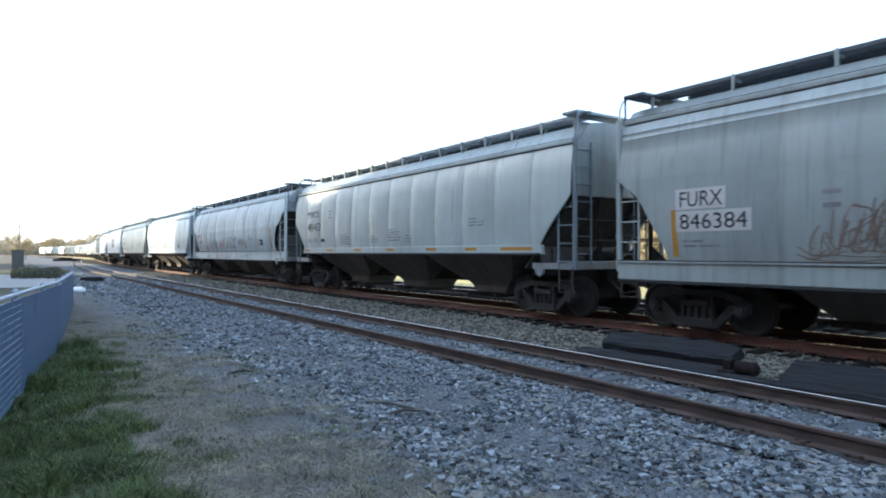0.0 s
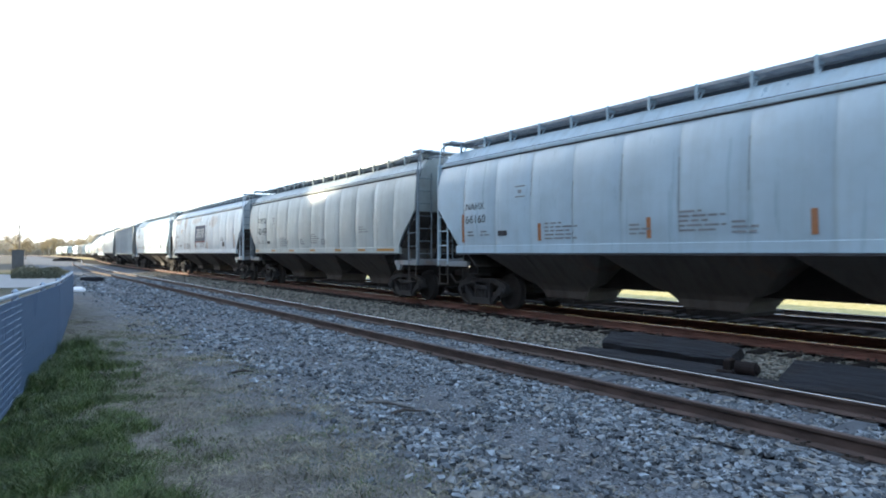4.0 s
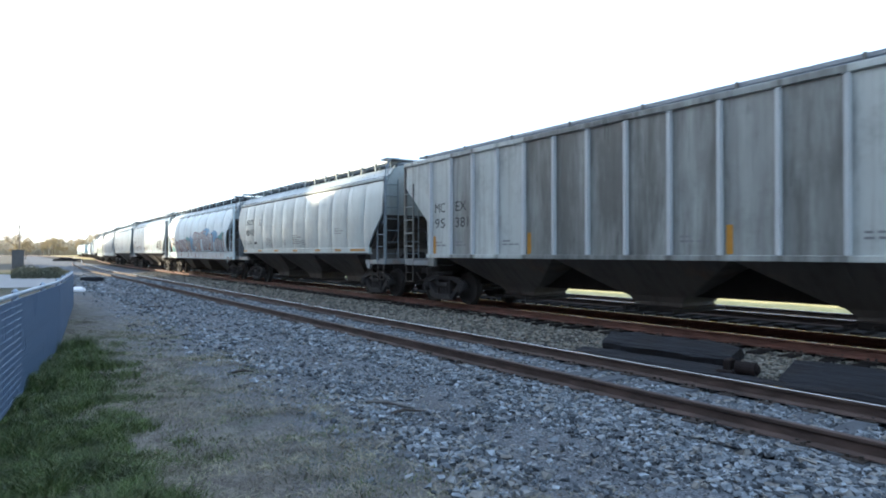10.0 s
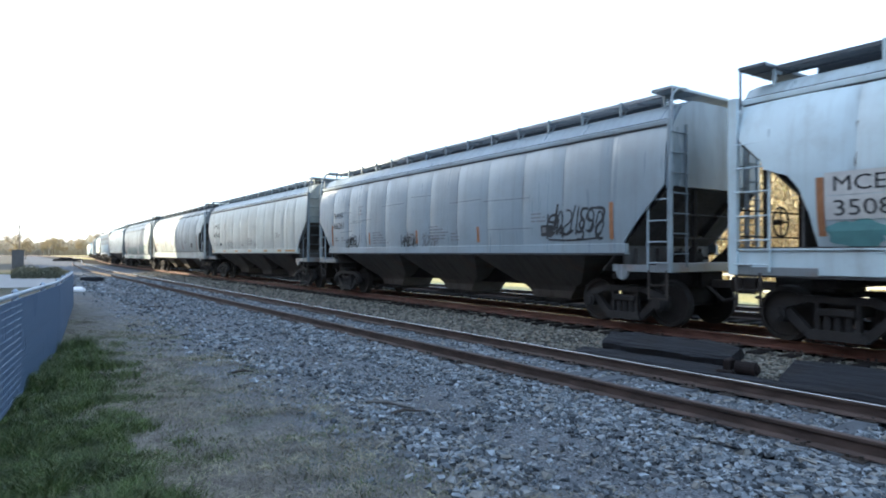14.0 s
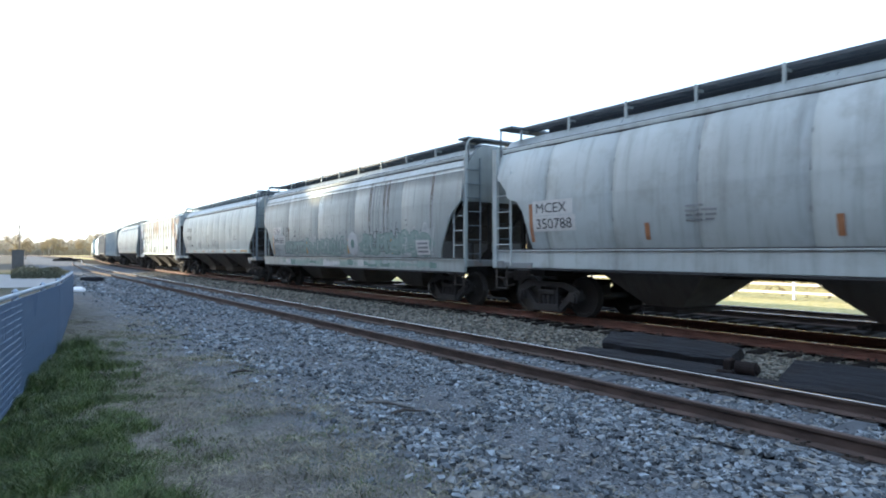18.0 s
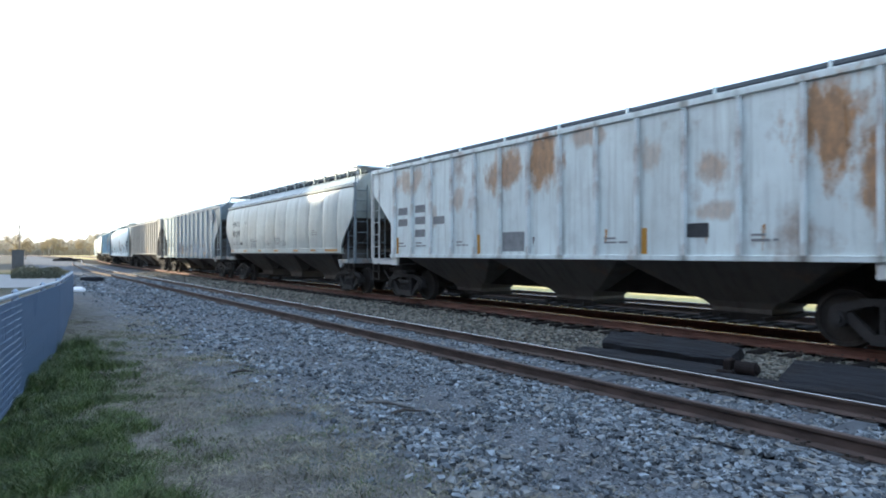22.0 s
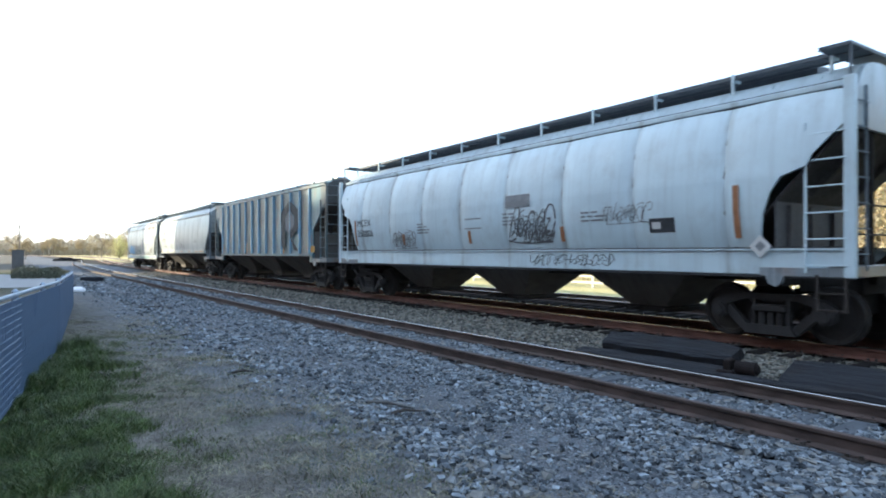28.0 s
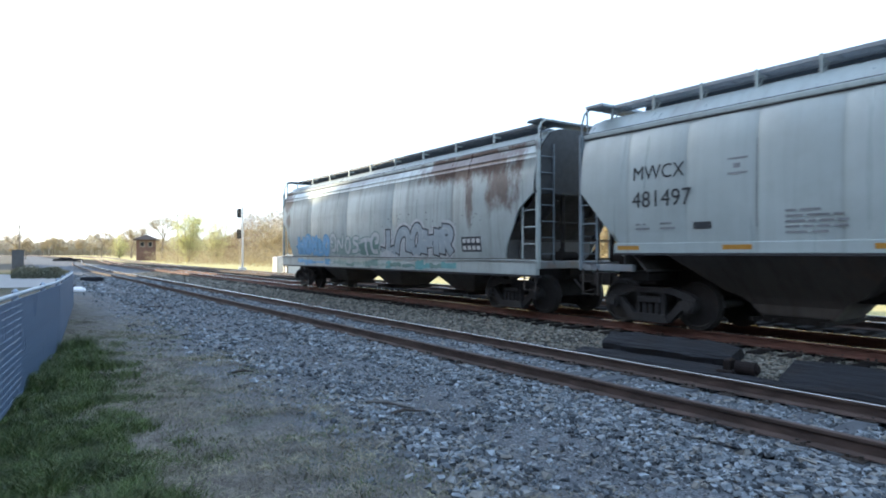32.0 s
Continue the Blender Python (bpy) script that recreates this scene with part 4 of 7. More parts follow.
def bay_mesh(kind, width):
    """A tapering hopper: the slope sheets come down steeply to the gap's height, then curve in to the outlet."""
    def build(bm):
        k = KINDS[kind]
        z1 = k["sill"][0] - 0.03 if kind in ("smooth", "ribbed") else k["sill"][0] + 0.05
        knee, foot, wide, deep = k["gap"]
        top = along(k["side"], z1) - (0.06 if kind in ("smooth", "ribbed") else 0.12)
        out = [(z1, width / 2, top), (knee + 0.10, wide + 0.26, deep + 0.10), (knee, wide, deep), (knee - 0.12, wide - 0.13, deep - 0.08), (0.40, foot + 0.06, 0.56), (0.32, foot, 0.52)]
        rings = [[bm.verts.new((sx * x, sy * y, z)) for sx, sy in ((-1, -1), (1, -1), (1, 1), (-1, 1))] for z, y, x in out]
        for a, b in zip(rings, rings[1:]):
            for i in range(4):
                bm.faces.new((a[i], a[(i + 1) % 4], b[(i + 1) % 4], b[i]))
        bm.faces.new(rings[0])
        bm.faces.new(rings[-1][::-1])
        for y in (-0.4, 0.4):                  # stiffener down the sloping face
            add_prism(bm, [(-top - 0.015, z1 - 0.02), (-deep - 0.11, knee + 0.11), (-deep - 0.08, knee + 0.08), (-top + 0.02, z1 - 0.06)], y - 0.02, y + 0.02, "y")
    return cached((kind, width, "hopper_bay"), build)


def gate_mesh():
    def build(bm):
        add_box(bm, -0.60, 0.60, -0.55, 0.55, 0.26, 0.38, 0.015)
        add_box(bm, -0.90, 0.90, -0.62, -0.55, 0.29, 0.35)
        add_box(bm, -0.90, 0.90, 0.55, 0.62, 0.29, 0.35)
        add_tube(bm, (-0.95, 0.2, 0.33), (0.95, 0.2, 0.33), 0.03, 8)
    return cached(("outlet_gate",), build)


def frame_mesh(kind, length):
    k = KINDS[kind]

    def build(bm):
        add_box(bm, -0.35, 0.35, -length / 2 + 0.1, length / 2 - 0.1, max(0.78, k["gap_top"] - 0.08), 1.12)
        add_box(bm, -0.40, 0.40, -length / 2 + 2.2, length / 2 - 2.2, k["gap_top"], k["sill"][0] + 0.1)
    return cached((kind, length, "center_sill"), build)


def sideframe_mesh():
    def build(bm):
        x0, x1 = -1.08, -0.94
        add_prism(bm, [(-1.02, 0.42), (-1.03, 0.60), (-0.90, 0.69), (-0.52, 0.79), (0.52, 0.79), (0.90, 0.69), (1.03, 0.60), (1.02, 0.42), (0.80, 0.42),
                       (0.76, 0.58), (0.45, 0.68), (-0.45, 0.68), (-0.76, 0.58), (-0.80, 0.42)], x0, x1, "x")
        for s in (-1, 1):
            q = [(s * 0.82, 0.46), (s * 0.72, 0.58), (s * 0.34, 0.19), (s * 0.36, 0.10), (s * 0.44, 0.11)]
            add_prism(bm, q if s > 0 else q[::-1], x0 + 0.01, x1 - 0.01, "x")
            add_box(bm, x0 + 0.015, x1 - 0.015, min(s * 0.33, s * 0.26), max(s * 0.33, s * 0.26), 0.20, 0.70)
        add_prism(bm, [(-0.44, 0.10), (0.44, 0.10), (0.36, 0.26), (-0.36, 0.26)], x0 - 0.03, x1 + 0.03, "x")
        add_box(bm, x0 - 0.04, x1, -0.28, 0.28, 0.48, 0.60, 0.02)
        for y in (-0.15, 0.0, 0.15):
            add_tube(bm, (-1.02, y, 0.24), (-1.02, y, 0.50), 0.06, 8)
        for y in (-0.889, 0.889):
            add_tube(bm, (-0.93, y, 0.457), (-1.13, y, 0.457), 0.135, 14)
            add_tube(bm, (-1.13, y, 0.457), (-1.17, y, 0.457), 0.085, 10)
    return cached(("sideframe",), build)


def bolster_mesh():
    def build(bm):
        add_box(bm, -0.94, 0.94, -0.2, 0.2, 0.45, 0.70, 0.02)
        for y in (-0.42, 0.42):
            add_box(bm, -0.8, 0.8, y - 0.05, y + 0.05, 0.36, 0.48)
    return cached(("bolster",), build)


def wheelset_mesh():
    def build(bm):
        prof = [(0.685, 0.485), (0.70, 0.487), (0.715, 0.462), (0.835, 0.452), (0.835, 0.39), (0.80, 0.375), (0.79, 0.20), (0.82, 0.13), (0.82, 0.0)]
        back = [(0.685, 0.485), (0.685, 0.38), (0.74, 0.365), (0.745, 0.19), (0.68, 0.12), (0.68, 0.09)]
        n = 28
        for s in (-1, 1):
            for pr in (prof, back):
                rings = []
                for x, r in pr:
                    rings.append([bm.verts.new((s * x, r * math.cos(2 * math.pi * i / n), r * math.sin(2 * math.pi * i / n))) for i in range(n)])
                for a, b in zip(rings, rings[1:]):
                    for i in range(n):
                        bm.faces.new((a[i], a[(i + 1) % n], b[(i + 1) % n], b[i]))
            # core holes on the wheel's plate
            for i in range(3):
                a = 2 * math.pi * i / 3
                add_tube(bm, (s * 0.79, 0.28 * math.cos(a), 0.28 * math.sin(a)), (s * 0.80, 0.28 * math.cos(a), 0.28 * math.sin(a)), 0.03, 6)
        bmesh.ops.remove_doubles(bm, verts=bm.verts, dist=1e-5)
        add_tube(bm, (-0.92, 0, 0), (0.92, 0, 0), 0.08, 10)
    return cached(("wheelset",), build, True)


def rib_mesh(low, high):
    def build(bm):
        add_prism(bm, [(-1.515, -0.045), (-1.60, -0.036), (-1.60, 0.036), (-1.515, 0.045)], low, high, "z")
    return cached((low, high, "rib"), build)


WHEELSETS = []
TURN_BACK = Matrix.Rotation(math.pi, 4, "Z")


def truck(parent, y):
    t = part("truck", bolster_mesh(), M["truck"], parent, "", pose(0, y, 0))
    for r in (Matrix.Identity(4), TURN_BACK):
        part("sideframe", sideframe_mesh(), M["truck"], t, "", r)
    for dy in (-0.889, 0.889):
        w = part("wheelset", wheelset_mesh(), M["wheel"], t)
        w.matrix_parent_inverse = Matrix.Translation((0, dy, 0.457))
        WHEELSETS.append(w)
    return t


def on_side(kind, me, y_left, z, gap=0.012, size_x=None):
    """Lays a flat (x, y) mesh on the near side wall: x runs from the rear of the car to its front, y goes up."""
    for v in me.vertices:
        a, b = v.co.x, v.co.y
        zz = z + b
        v.co = (-(along(KINDS[kind]["side"], zz) + KINDS[kind]["sag"] * 1.3 + gap + v.co.z), y_left - a, zz)
    me.update()
    return me


def flat_mesh(name, polys, thick=0.003):
    """Flat painted shapes: closed outlines in (x, y), a few millimetres thick."""
    bm = bmesh.new()
    for lift, p in polys:
        lo = [bm.verts.new((a, b, lift)) for a, b in p]
        hi = [bm.verts.new((a, b, lift + thick)) for a, b in p]
        k = len(p)
        bm.faces.new(hi)
        for i in range(k):
            bm.faces.new((lo[i], lo[(i + 1) % k], hi[(i + 1) % k], hi[i]))
    bmesh.ops.triangulate(bm, faces=[f for f in bm.faces if len(f.verts) > 4])
    return bm_mesh(name, bm)


def rect(x0, y0, x1, y1, n=1):
    xs = [x0 + (x1 - x0) * i / n for i in range(n + 1)]
    ys = [y0 + (y1 - y0) * i / 4 for i in range(5)]
    return [[(a, c), (b, c), (b, d), (a, d)] for a, b in zip(xs, xs[1:]) for c, d in zip(ys, ys[1:])]


def panel(car, kind, half, x0, z0, x1, z1, mat, name="panel", label="", gap=0.004, lift=0.0):
    """A painted or taped rectangle on the near side, x measured from the rear end post."""
    me = flat_mesh(name, [(lift, r) for r in rect(x0, 0, x1, z1 - z0)])
    return part(name, on_side(kind, me, half, z0, gap), mat, car, label)


def words(car, kind, half, body, x0, z0, cap, mat, gap=0.010, name="lettering", width=None):
    me = text_mesh(body, cap / 0.70)
    if width:
        far = max(v.co.x for v in me.vertices)
        for v in me.vertices:
            v.co.x *= width / far
    for v in me.vertices:
        v.co.x += x0
    return part(name, on_side(kind, me, half, z0, gap), mat, car)


def hopper_car(spec):
    kind, length = spec["kind"], spec["length"]
    k, half, body = KINDS[kind], spec["length"] / 2, spec["paint"]
    rng = random.Random(spec["seed"])
    car = root("hopper_car", pose(MAIN_X, 0, MAIN_Z), spec["label"], "hopper car", "hopper cars of the train")
    low = spec.get("low", 0.0)
    part("side_wall", side_wall_mesh(kind, length, -1, low), body, car)
    part("side_wall", side_wall_mesh(kind, length, 1, low), body, car)
    part("roof", roof_mesh(kind, length), spec.get("roof_paint", body), car)
    frame_paint, drop = spec.get("frame", body), spec.get("drop", 0.0)
    for r in (Matrix.Identity(4), TURN_BACK):
        part("side_sill", sill_mesh(kind, length), spec.get("sill_paint", body), car, "", r)
        part("top_chord", chord_mesh(kind, length), spec.get("chord", body), car, "", r)
        if kind != "ribbed":
            part("joint_shade_line", trim_mesh(kind, length), M["grime_shade"], car, "dark grimy lines, also standing in for shade under the edges", r)
        board = part("running_board", board_mesh(kind, length), spec.get("walk", M["walk"]), car, "steel grating walkway", pose(0, 0, -drop) @ r)
        n = spec.get("brackets", 12)
        for i in range(n):
            y = -half + 0.45 + (length - 0.9) * i / (n - 1)
            part("bracket", bracket_mesh(kind), spec.get("bracket_paint", body), board, "", pose(0, y, 0))
    part("hatch", hatch_mesh(kind, length), spec.get("hatch_paint", M["walk"]), car, "long dark loading hatch", pose(0, 0, -drop))
    part("center_sill", frame_mesh(kind, length), M["under"], car)
    lad = spec.get("ladder_top", k["cut"][0][0] + 0.1)
    for s in (-1, 1):
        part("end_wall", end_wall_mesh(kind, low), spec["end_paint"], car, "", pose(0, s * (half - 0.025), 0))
        turn = pose(0, -half, 0) if s < 0 else TURN_BACK @ pose(0, -half, 0)
        part("slope_sheet", slope_mesh(kind), M["slope"], car, "end slope sheet, coloured dark for its shade", turn)
        if kind != "ribbed":
            part("crosswalk", crosswalk_mesh(kind), spec.get("walk", M["walk"]), car, "grating across the roof's end", turn)
        part("end_platform", platform_mesh(kind), spec.get("platform", M["platform"]), car, "", turn)
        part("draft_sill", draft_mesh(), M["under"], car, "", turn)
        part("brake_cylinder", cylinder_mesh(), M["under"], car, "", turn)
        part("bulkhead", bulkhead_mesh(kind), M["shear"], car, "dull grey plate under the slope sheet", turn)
        for x in (-0.62, 0.62):
            part("brace", brace_mesh(k["cut"][0][0]), M["under"], car, "", turn @ pose(x, 0, 0))
        for z in (1.75, 2.2):
            part("grab_iron", cached(("grab_iron",), lambda bm: add_tube(bm, (-1.4, 0.03, 0), (1.4, 0.03, 0), 0.016, 6)), M["iron"], car, "", turn @ pose(0, 0, z))
        part("coupler", coupler_mesh(), M["iron"], car, "", pose(0, half - 0.02, 0) if s > 0 else TURN_BACK @ pose(0, half - 0.02, 0))
        truck(car, s * (half - 1.42))
        for side in (-1, 1):
            m = pose(0, s * half, 0) @ Matrix.Diagonal((-side, -s, 1, 1))
            steel = spec.get("ladder_paint", frame_paint)
            side_rungs(kind, lad, part("ladder", ladder_mesh(kind, lad), steel, car, "", m), steel)
            part("end_post", post_mesh(kind), spec.get("ladder_paint", frame_paint), car, "", m)
            end_rungs(kind, part("end_ladder", end_ladder_mesh(kind), M["end"], car, "", m), M["end"])
            part("step", step_mesh(), M["iron"], car, "", m)
    part("brake_wheel", brakewheel_mesh(), M["iron"], car, "", pose(0.35, half + 0.16, 2.05))
    span = length - 4.2
    for i in range(3):
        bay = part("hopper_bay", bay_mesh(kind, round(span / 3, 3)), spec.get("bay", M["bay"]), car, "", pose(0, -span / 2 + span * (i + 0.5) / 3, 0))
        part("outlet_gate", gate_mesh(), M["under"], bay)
    if kind == "ribbed":
        ribs = spec.get("ribs", 16)
        usable = length - 1.0
        for side in (-1, 1):
            for i in range(ribs):
                y = -usable / 2 + usable * i / (ribs - 1)
                lo = 1.43 - low
                if half - abs(y) < 1.30:
                    continue
                part("rib", rib_mesh(round(lo, 2), 4.10), spec.get("rib_paint", body), car, "", pose(0, y, 0) @ Matrix.Diagonal((-side, 1, 1, 1)))
        # square jacking pads beside the trucks
        for s in (-1, 1):
            part("bolster_end", box_mesh("bolster_end", 0.12, 0.34, 0.34, 0.02), frame_paint, car, "", pose(-1.47, s * (half - 1.45), 1.25))
    spec["build"](car, spec, kind, half, rng)
    return car


def stencils(car, kind, half, rng, rows, mat):
    """Blocks of small unreadable writing, as plain bars: (x, z, width, lines)."""
    for x, z, w, lines in rows:
        for i in range(lines):
            a, end = x, x + w * (rng.uniform(0.65, 1.0) if i else 0.5)
            while a < end - 0.05:
                b = min(end, a + rng.uniform(0.10, 0.34))
                me = flat_mesh("stencil", [(0.0, [(a, -i * 0.085), (b, -i * 0.085), (b, 0.036 - i * 0.085), (a, 0.036 - i * 0.085)])])
                part("stencil", on_side(kind, me, half, z, 0.005), mat, car)
                a = b + 0.05
# ---- the train: colours and marks of each car ----
SPEED, START = 11.55, -6.87


def marks_smooth(car, s, kind, half, rng):
    a, b = s["marks"]
    if a:
        cap = s.get("cap", 0.27)
        words(car, kind, half, a, 1.42, s.get("z", 2.87), cap, M["letter"], width=s.get("w", 1.15))
        words(car, kind, half, b, 1.42, s.get("z", 2.87) - cap * 1.95, cap * 1.15, M["letter"], width=s.get("w2", 1.3))
    L = 2 * half
    stencils(car, kind, half, rng, [(1.5, 2.0, 0.45, 2), (2.05, 2.0, 0.5, 2), (L * 0.28, 2.12, 1.05, 5), (L * 0.43, 2.0, 0.5, 3), (L * 0.50, 2.2, 0.95, 5), (L * 0.565, 1.98, 0.5, 3), (L * 0.77, 2.35, 0.7, 3)], M["letter_grey"])
    panel(car, kind, half, 2.75, 1.90, 3.1, 2.02, M["letter"], "stencil_plate")
    for z0, z1, x0, x1 in ((3.05, 3.08, 3.4, 3.75), (2.80, 2.83, 3.4, 3.75), (2.9, 2.98, 3.5, 3.62)):
        panel(car, kind, half, x0, z0, x1, z1, M["letter_grey"], "stencil")
    for i in range(1, 12):
        x, top = L * i / 12, rng.uniform(3.0, 3.8)
        if rng.random() < 0.4:
            continue
        panel(car, kind, half, x - 0.006, rng.choice((1.7, 1.9, 2.5, 2.8)), x + 0.006, top, M["seam"], "seam", "dark crease at a weld seam", 0.004 - 2.3 * KINDS[kind]["sag"])
    if s.get("amber", True):
        for i, x in enumerate((1.05, 3.3, 5.6, 7.9, 10.3, 12.2)):
            if x < L - 3:
                panel(car, kind, half, x, 1.53, x + 0.52, 1.61, M["amber"], "reflector", "amber reflective strip", 0.024)
        panel(car, kind, half, L - 2.4, 1.53, L - 1.25, 1.61, M["amber"], "reflector", "amber reflective strip", 0.024)
    else:
        for x in (1.25, 4.2, 7.2, 10.2, L - 1.35):
            panel(car, kind, half, x, 1.75, x + 0.10, 2.15 if 2 < x < L - 2 else 2.5, M["rust_strip"], "reflector", "faded orange strip")
        panel(car, kind, half, L * 0.79, 1.85, L * 0.79 + 0.4, 2.1, M["letter"], "stencil_plate", "black and white stencil plate")
        panel(car, kind, half, L * 0.79 + 0.05, 1.93, L * 0.79 + 0.17, 2.05, M["letter_grey"], "stencil", "", 0.009)
    s.get("more", lambda *k: None)(car, s, kind, half, rng)


def marks_round(car, s, kind, half, rng):
    a, b = s["marks"]
    if s.get("plate", True):
        panel(car, kind, half, 1.50, 2.32, 2.75, 2.66, M["white"], "mark_panel", "white lettering panel", 0.006)
        panel(car, kind, half, 1.50, 1.96, 2.82, 2.31, M["white"], "mark_panel", "white lettering panel", 0.006)
    words(car, kind, half, a, 1.60, 2.38, 0.22, M["letter"], 0.014, width=0.98)
    words(car, kind, half, b, 1.60, 2.02, 0.23, M["letter"], 0.014, width=1.12)
    L = 2 * half
    stencils(car, kind, half, rng, [(L * 0.32, 2.3, 0.7, 4), (L * 0.55, 2.4, 0.8, 4), (L * 0.7, 2.3, 0.9, 3)], M["letter_grey"])
    for x in (1.38, 4.6, 8.0, 11.4, L - 1.75):
        panel(car, kind, half, x, 1.72, x + 0.11, 2.05 if 2 < x < L - 2 else 2.6, M["rust_strip"], "reflector", "faded orange strip")
    panel(car, kind, half, L * 0.80, 1.85, L * 0.80 + 0.55, 2.12, M["letter"], "stencil_plate", "black and white stencil plate")
    panel(car, kind, half, L * 0.80 + 0.06, 1.92, L * 0.80 + 0.25, 2.05, M["white"], "stencil", "", 0.009)
    for r, gap, m in ((0.19, 0.0, M["white"]), (0.09, 0.004, M["letter_grey"])):
        card = flat_mesh("placard", [(0.0, [(L - 1.32 - r, 1.58), (L - 1.32, 1.58 - r), (L - 1.32 + r, 1.58), (L - 1.32, 1.58 + r)])])
        for v in card.vertices:
            v.co = (-1.545 - gap - v.co.z, half - v.co.x, v.co.y)
        part("placard", card, m, car, "small white diamond placard" if r > 0.1 else "")
    for i in range(1, KINDS[kind]["panels"]):
        x = L * i / KINDS[kind]["panels"]
        panel(car, kind, half, x - 0.012, 1.56, x + 0.012, 3.96, M["seam"], "seam", "grimy weld seam", 0.004 - 2.3 * KINDS[kind]["sag"])
    s.get("more", lambda *k: None)(car, s, kind, half, rng)


def marks_ridged(car, s, kind, half, rng):
    a, b = s["marks"]
    if not a:
        return s["more"](car, s, kind, half, rng)
    panel(car, kind, half, 1.38, 2.25, 2.35, 2.62, M["white"], "mark_panel", "white lettering panel", 0.006)
    panel(car, kind, half, 1.38, 1.85, 2.80, 2.22, M["white"], "mark_panel", "white lettering panel", 0.006)
    words(car, kind, half, a, 1.45, 2.30, 0.27, M["letter"], 0.014, width=0.85)
    words(car, kind, half, b, 1.45, 1.90, 0.27, M["letter"], 0.014, width=1.28)
    stencils(car, kind, half, rng, [(1.5, 1.66, 0.8, 2)], M["letter_grey"])
    panel(car, kind, half, 1.28, 1.40, 1.40, 2.25, M["amber"], "reflector", "amber reflective strip")
    panel(car, kind, half, 3.9, 2.35, 4.15, 2.42, M["letter_grey"], "stencil")
    panel(car, kind, half, 3.9, 2.15, 4.15, 2.22, M["letter_grey"], "stencil")
    for x in (5.2, 9.0, 12.2):
        panel(car, kind, half, x, 1.45, x + 0.13, 1.95, M["amber"], "reflector", "amber reflective strip")
    s.get("more", lambda *k: None)(car, s, kind, half, rng)


def marks_ribbed(car, s, kind, half, rng):
    usable, ribs = 2 * half - 1.0, s.get("ribs", 16)
    step = usable / (ribs - 1)
    x1 = 0.5 + step + 0.14
    for word, x, z in s["marks"]:
        words(car, kind, half, word, 0.5 + step * x + 0.16, z, 0.27, M["letter"], 0.008, width=(0.26 if len(word) < 3 else 0.205) * len(word))
    stencils(car, kind, half, rng, [(0.5 + step * i + 0.2, 1.75, step - 0.4, 2) for i in (1, 2, 4, 9, 12)], M["letter_grey"])
    for i in (1, 5, 10):
        panel(car, kind, half, 0.5 + step * i + 0.1, 1.45, 0.5 + step * i + 0.22, 1.95, M["amber"], "reflector", "amber reflective strip", 0.006)
    s.get("more", lambda *k: None)(car, s, kind, half, rng)


def rounded_off(p, times=2):
    """An open path with its corners cut."""
    for _ in range(times):
        q = [p[0]]
        for (a, b), (c, d) in zip(p, p[1:]):
            q += [(0.75 * a + 0.25 * c, 0.75 * b + 0.25 * d), (0.25 * a + 0.75 * c, 0.25 * b + 0.75 * d)]
        p = q + [p[-1]]
    return p


# strokes of sprayed shapes that stand for no letters, each in a box one unit high: hooks, arches, bars and bowls
STROKES = [
    [[(0.0, 0.95), (0.02, 0.15), (0.35, 0.0), (0.55, 0.25), (0.62, 1.0)]],
    [[(-0.05, 0.85), (0.45, 1.0), (0.85, 0.9)], [(0.42, 0.95), (0.38, 0.5), (0.50, 0.0)]],
    [[(0.0, 0.05), (0.12, 0.95), (0.55, 0.15), (0.70, 1.0)]],
    [[(0.60, 0.92), (0.15, 0.95), (0.0, 0.45), (0.20, 0.02), (0.62, 0.10), (0.60, 0.45), (0.35, 0.45)]],
    [[(0.05, 0.0), (0.02, 0.95)], [(0.02, 0.95), (0.55, 0.90), (0.50, 0.50), (0.10, 0.48)], [(0.25, 0.48), (0.62, 0.0)]],
    [[(0.05, 0.5), (0.15, 0.98), (0.50, 0.95), (0.60, 0.45), (0.42, 0.03), (0.12, 0.05), (0.05, 0.5)]],
    [[(0.55, 0.85), (0.15, 0.95), (0.08, 0.62), (0.52, 0.45), (0.50, 0.08), (0.0, 0.05)]],
    [[(0.03, 1.0), (0.0, 0.05)], [(0.0, 0.52), (0.55, 0.55)], [(0.58, 1.0), (0.55, 0.0)]],
]


def turned_about(rng, strokes):
    """The strokes, mirrored or stood on their heads by chance."""
    mirror, over = rng.random() < 0.5, rng.random() < 0.5
    return [[(0.62 - a if mirror else a, 1.0 - b if over else b) for a, b in p] for p in strokes]


def path_at(p, step):
    """The path again, with a point at least every step."""
    out = [p[0]]
    for (a, b), (c, d) in zip(p, p[1:]):
        n = max(1, int(math.hypot(c - a, d - b) / step))
        out += [(a + (c - a) * i / n, b + (d - b) * i / n) for i in range(1, n + 1)]
    return out


def slice_up(p, n=5):
    """Cuts an outline into level strips so that it can follow the wall's curve."""
    bm = bmesh.new()
    bm.faces.new([bm.verts.new((a, b, 0)) for a, b in p])
    lo, hi = min(b for _, b in p), max(b for _, b in p)
    for i in range(1, n):
        bmesh.ops.bisect_plane(bm, geom=bm.verts[:] + bm.edges[:] + bm.faces[:], plane_co=(0, lo + (hi - lo) * i / n, 0), plane_no=(0, 1, 0))
    bmesh.ops.triangulate(bm, faces=bm.faces[:])
    out = [[(v.co.x, v.co.y) for v in f.verts] for f in bm.faces]
    bm.free()
    return out


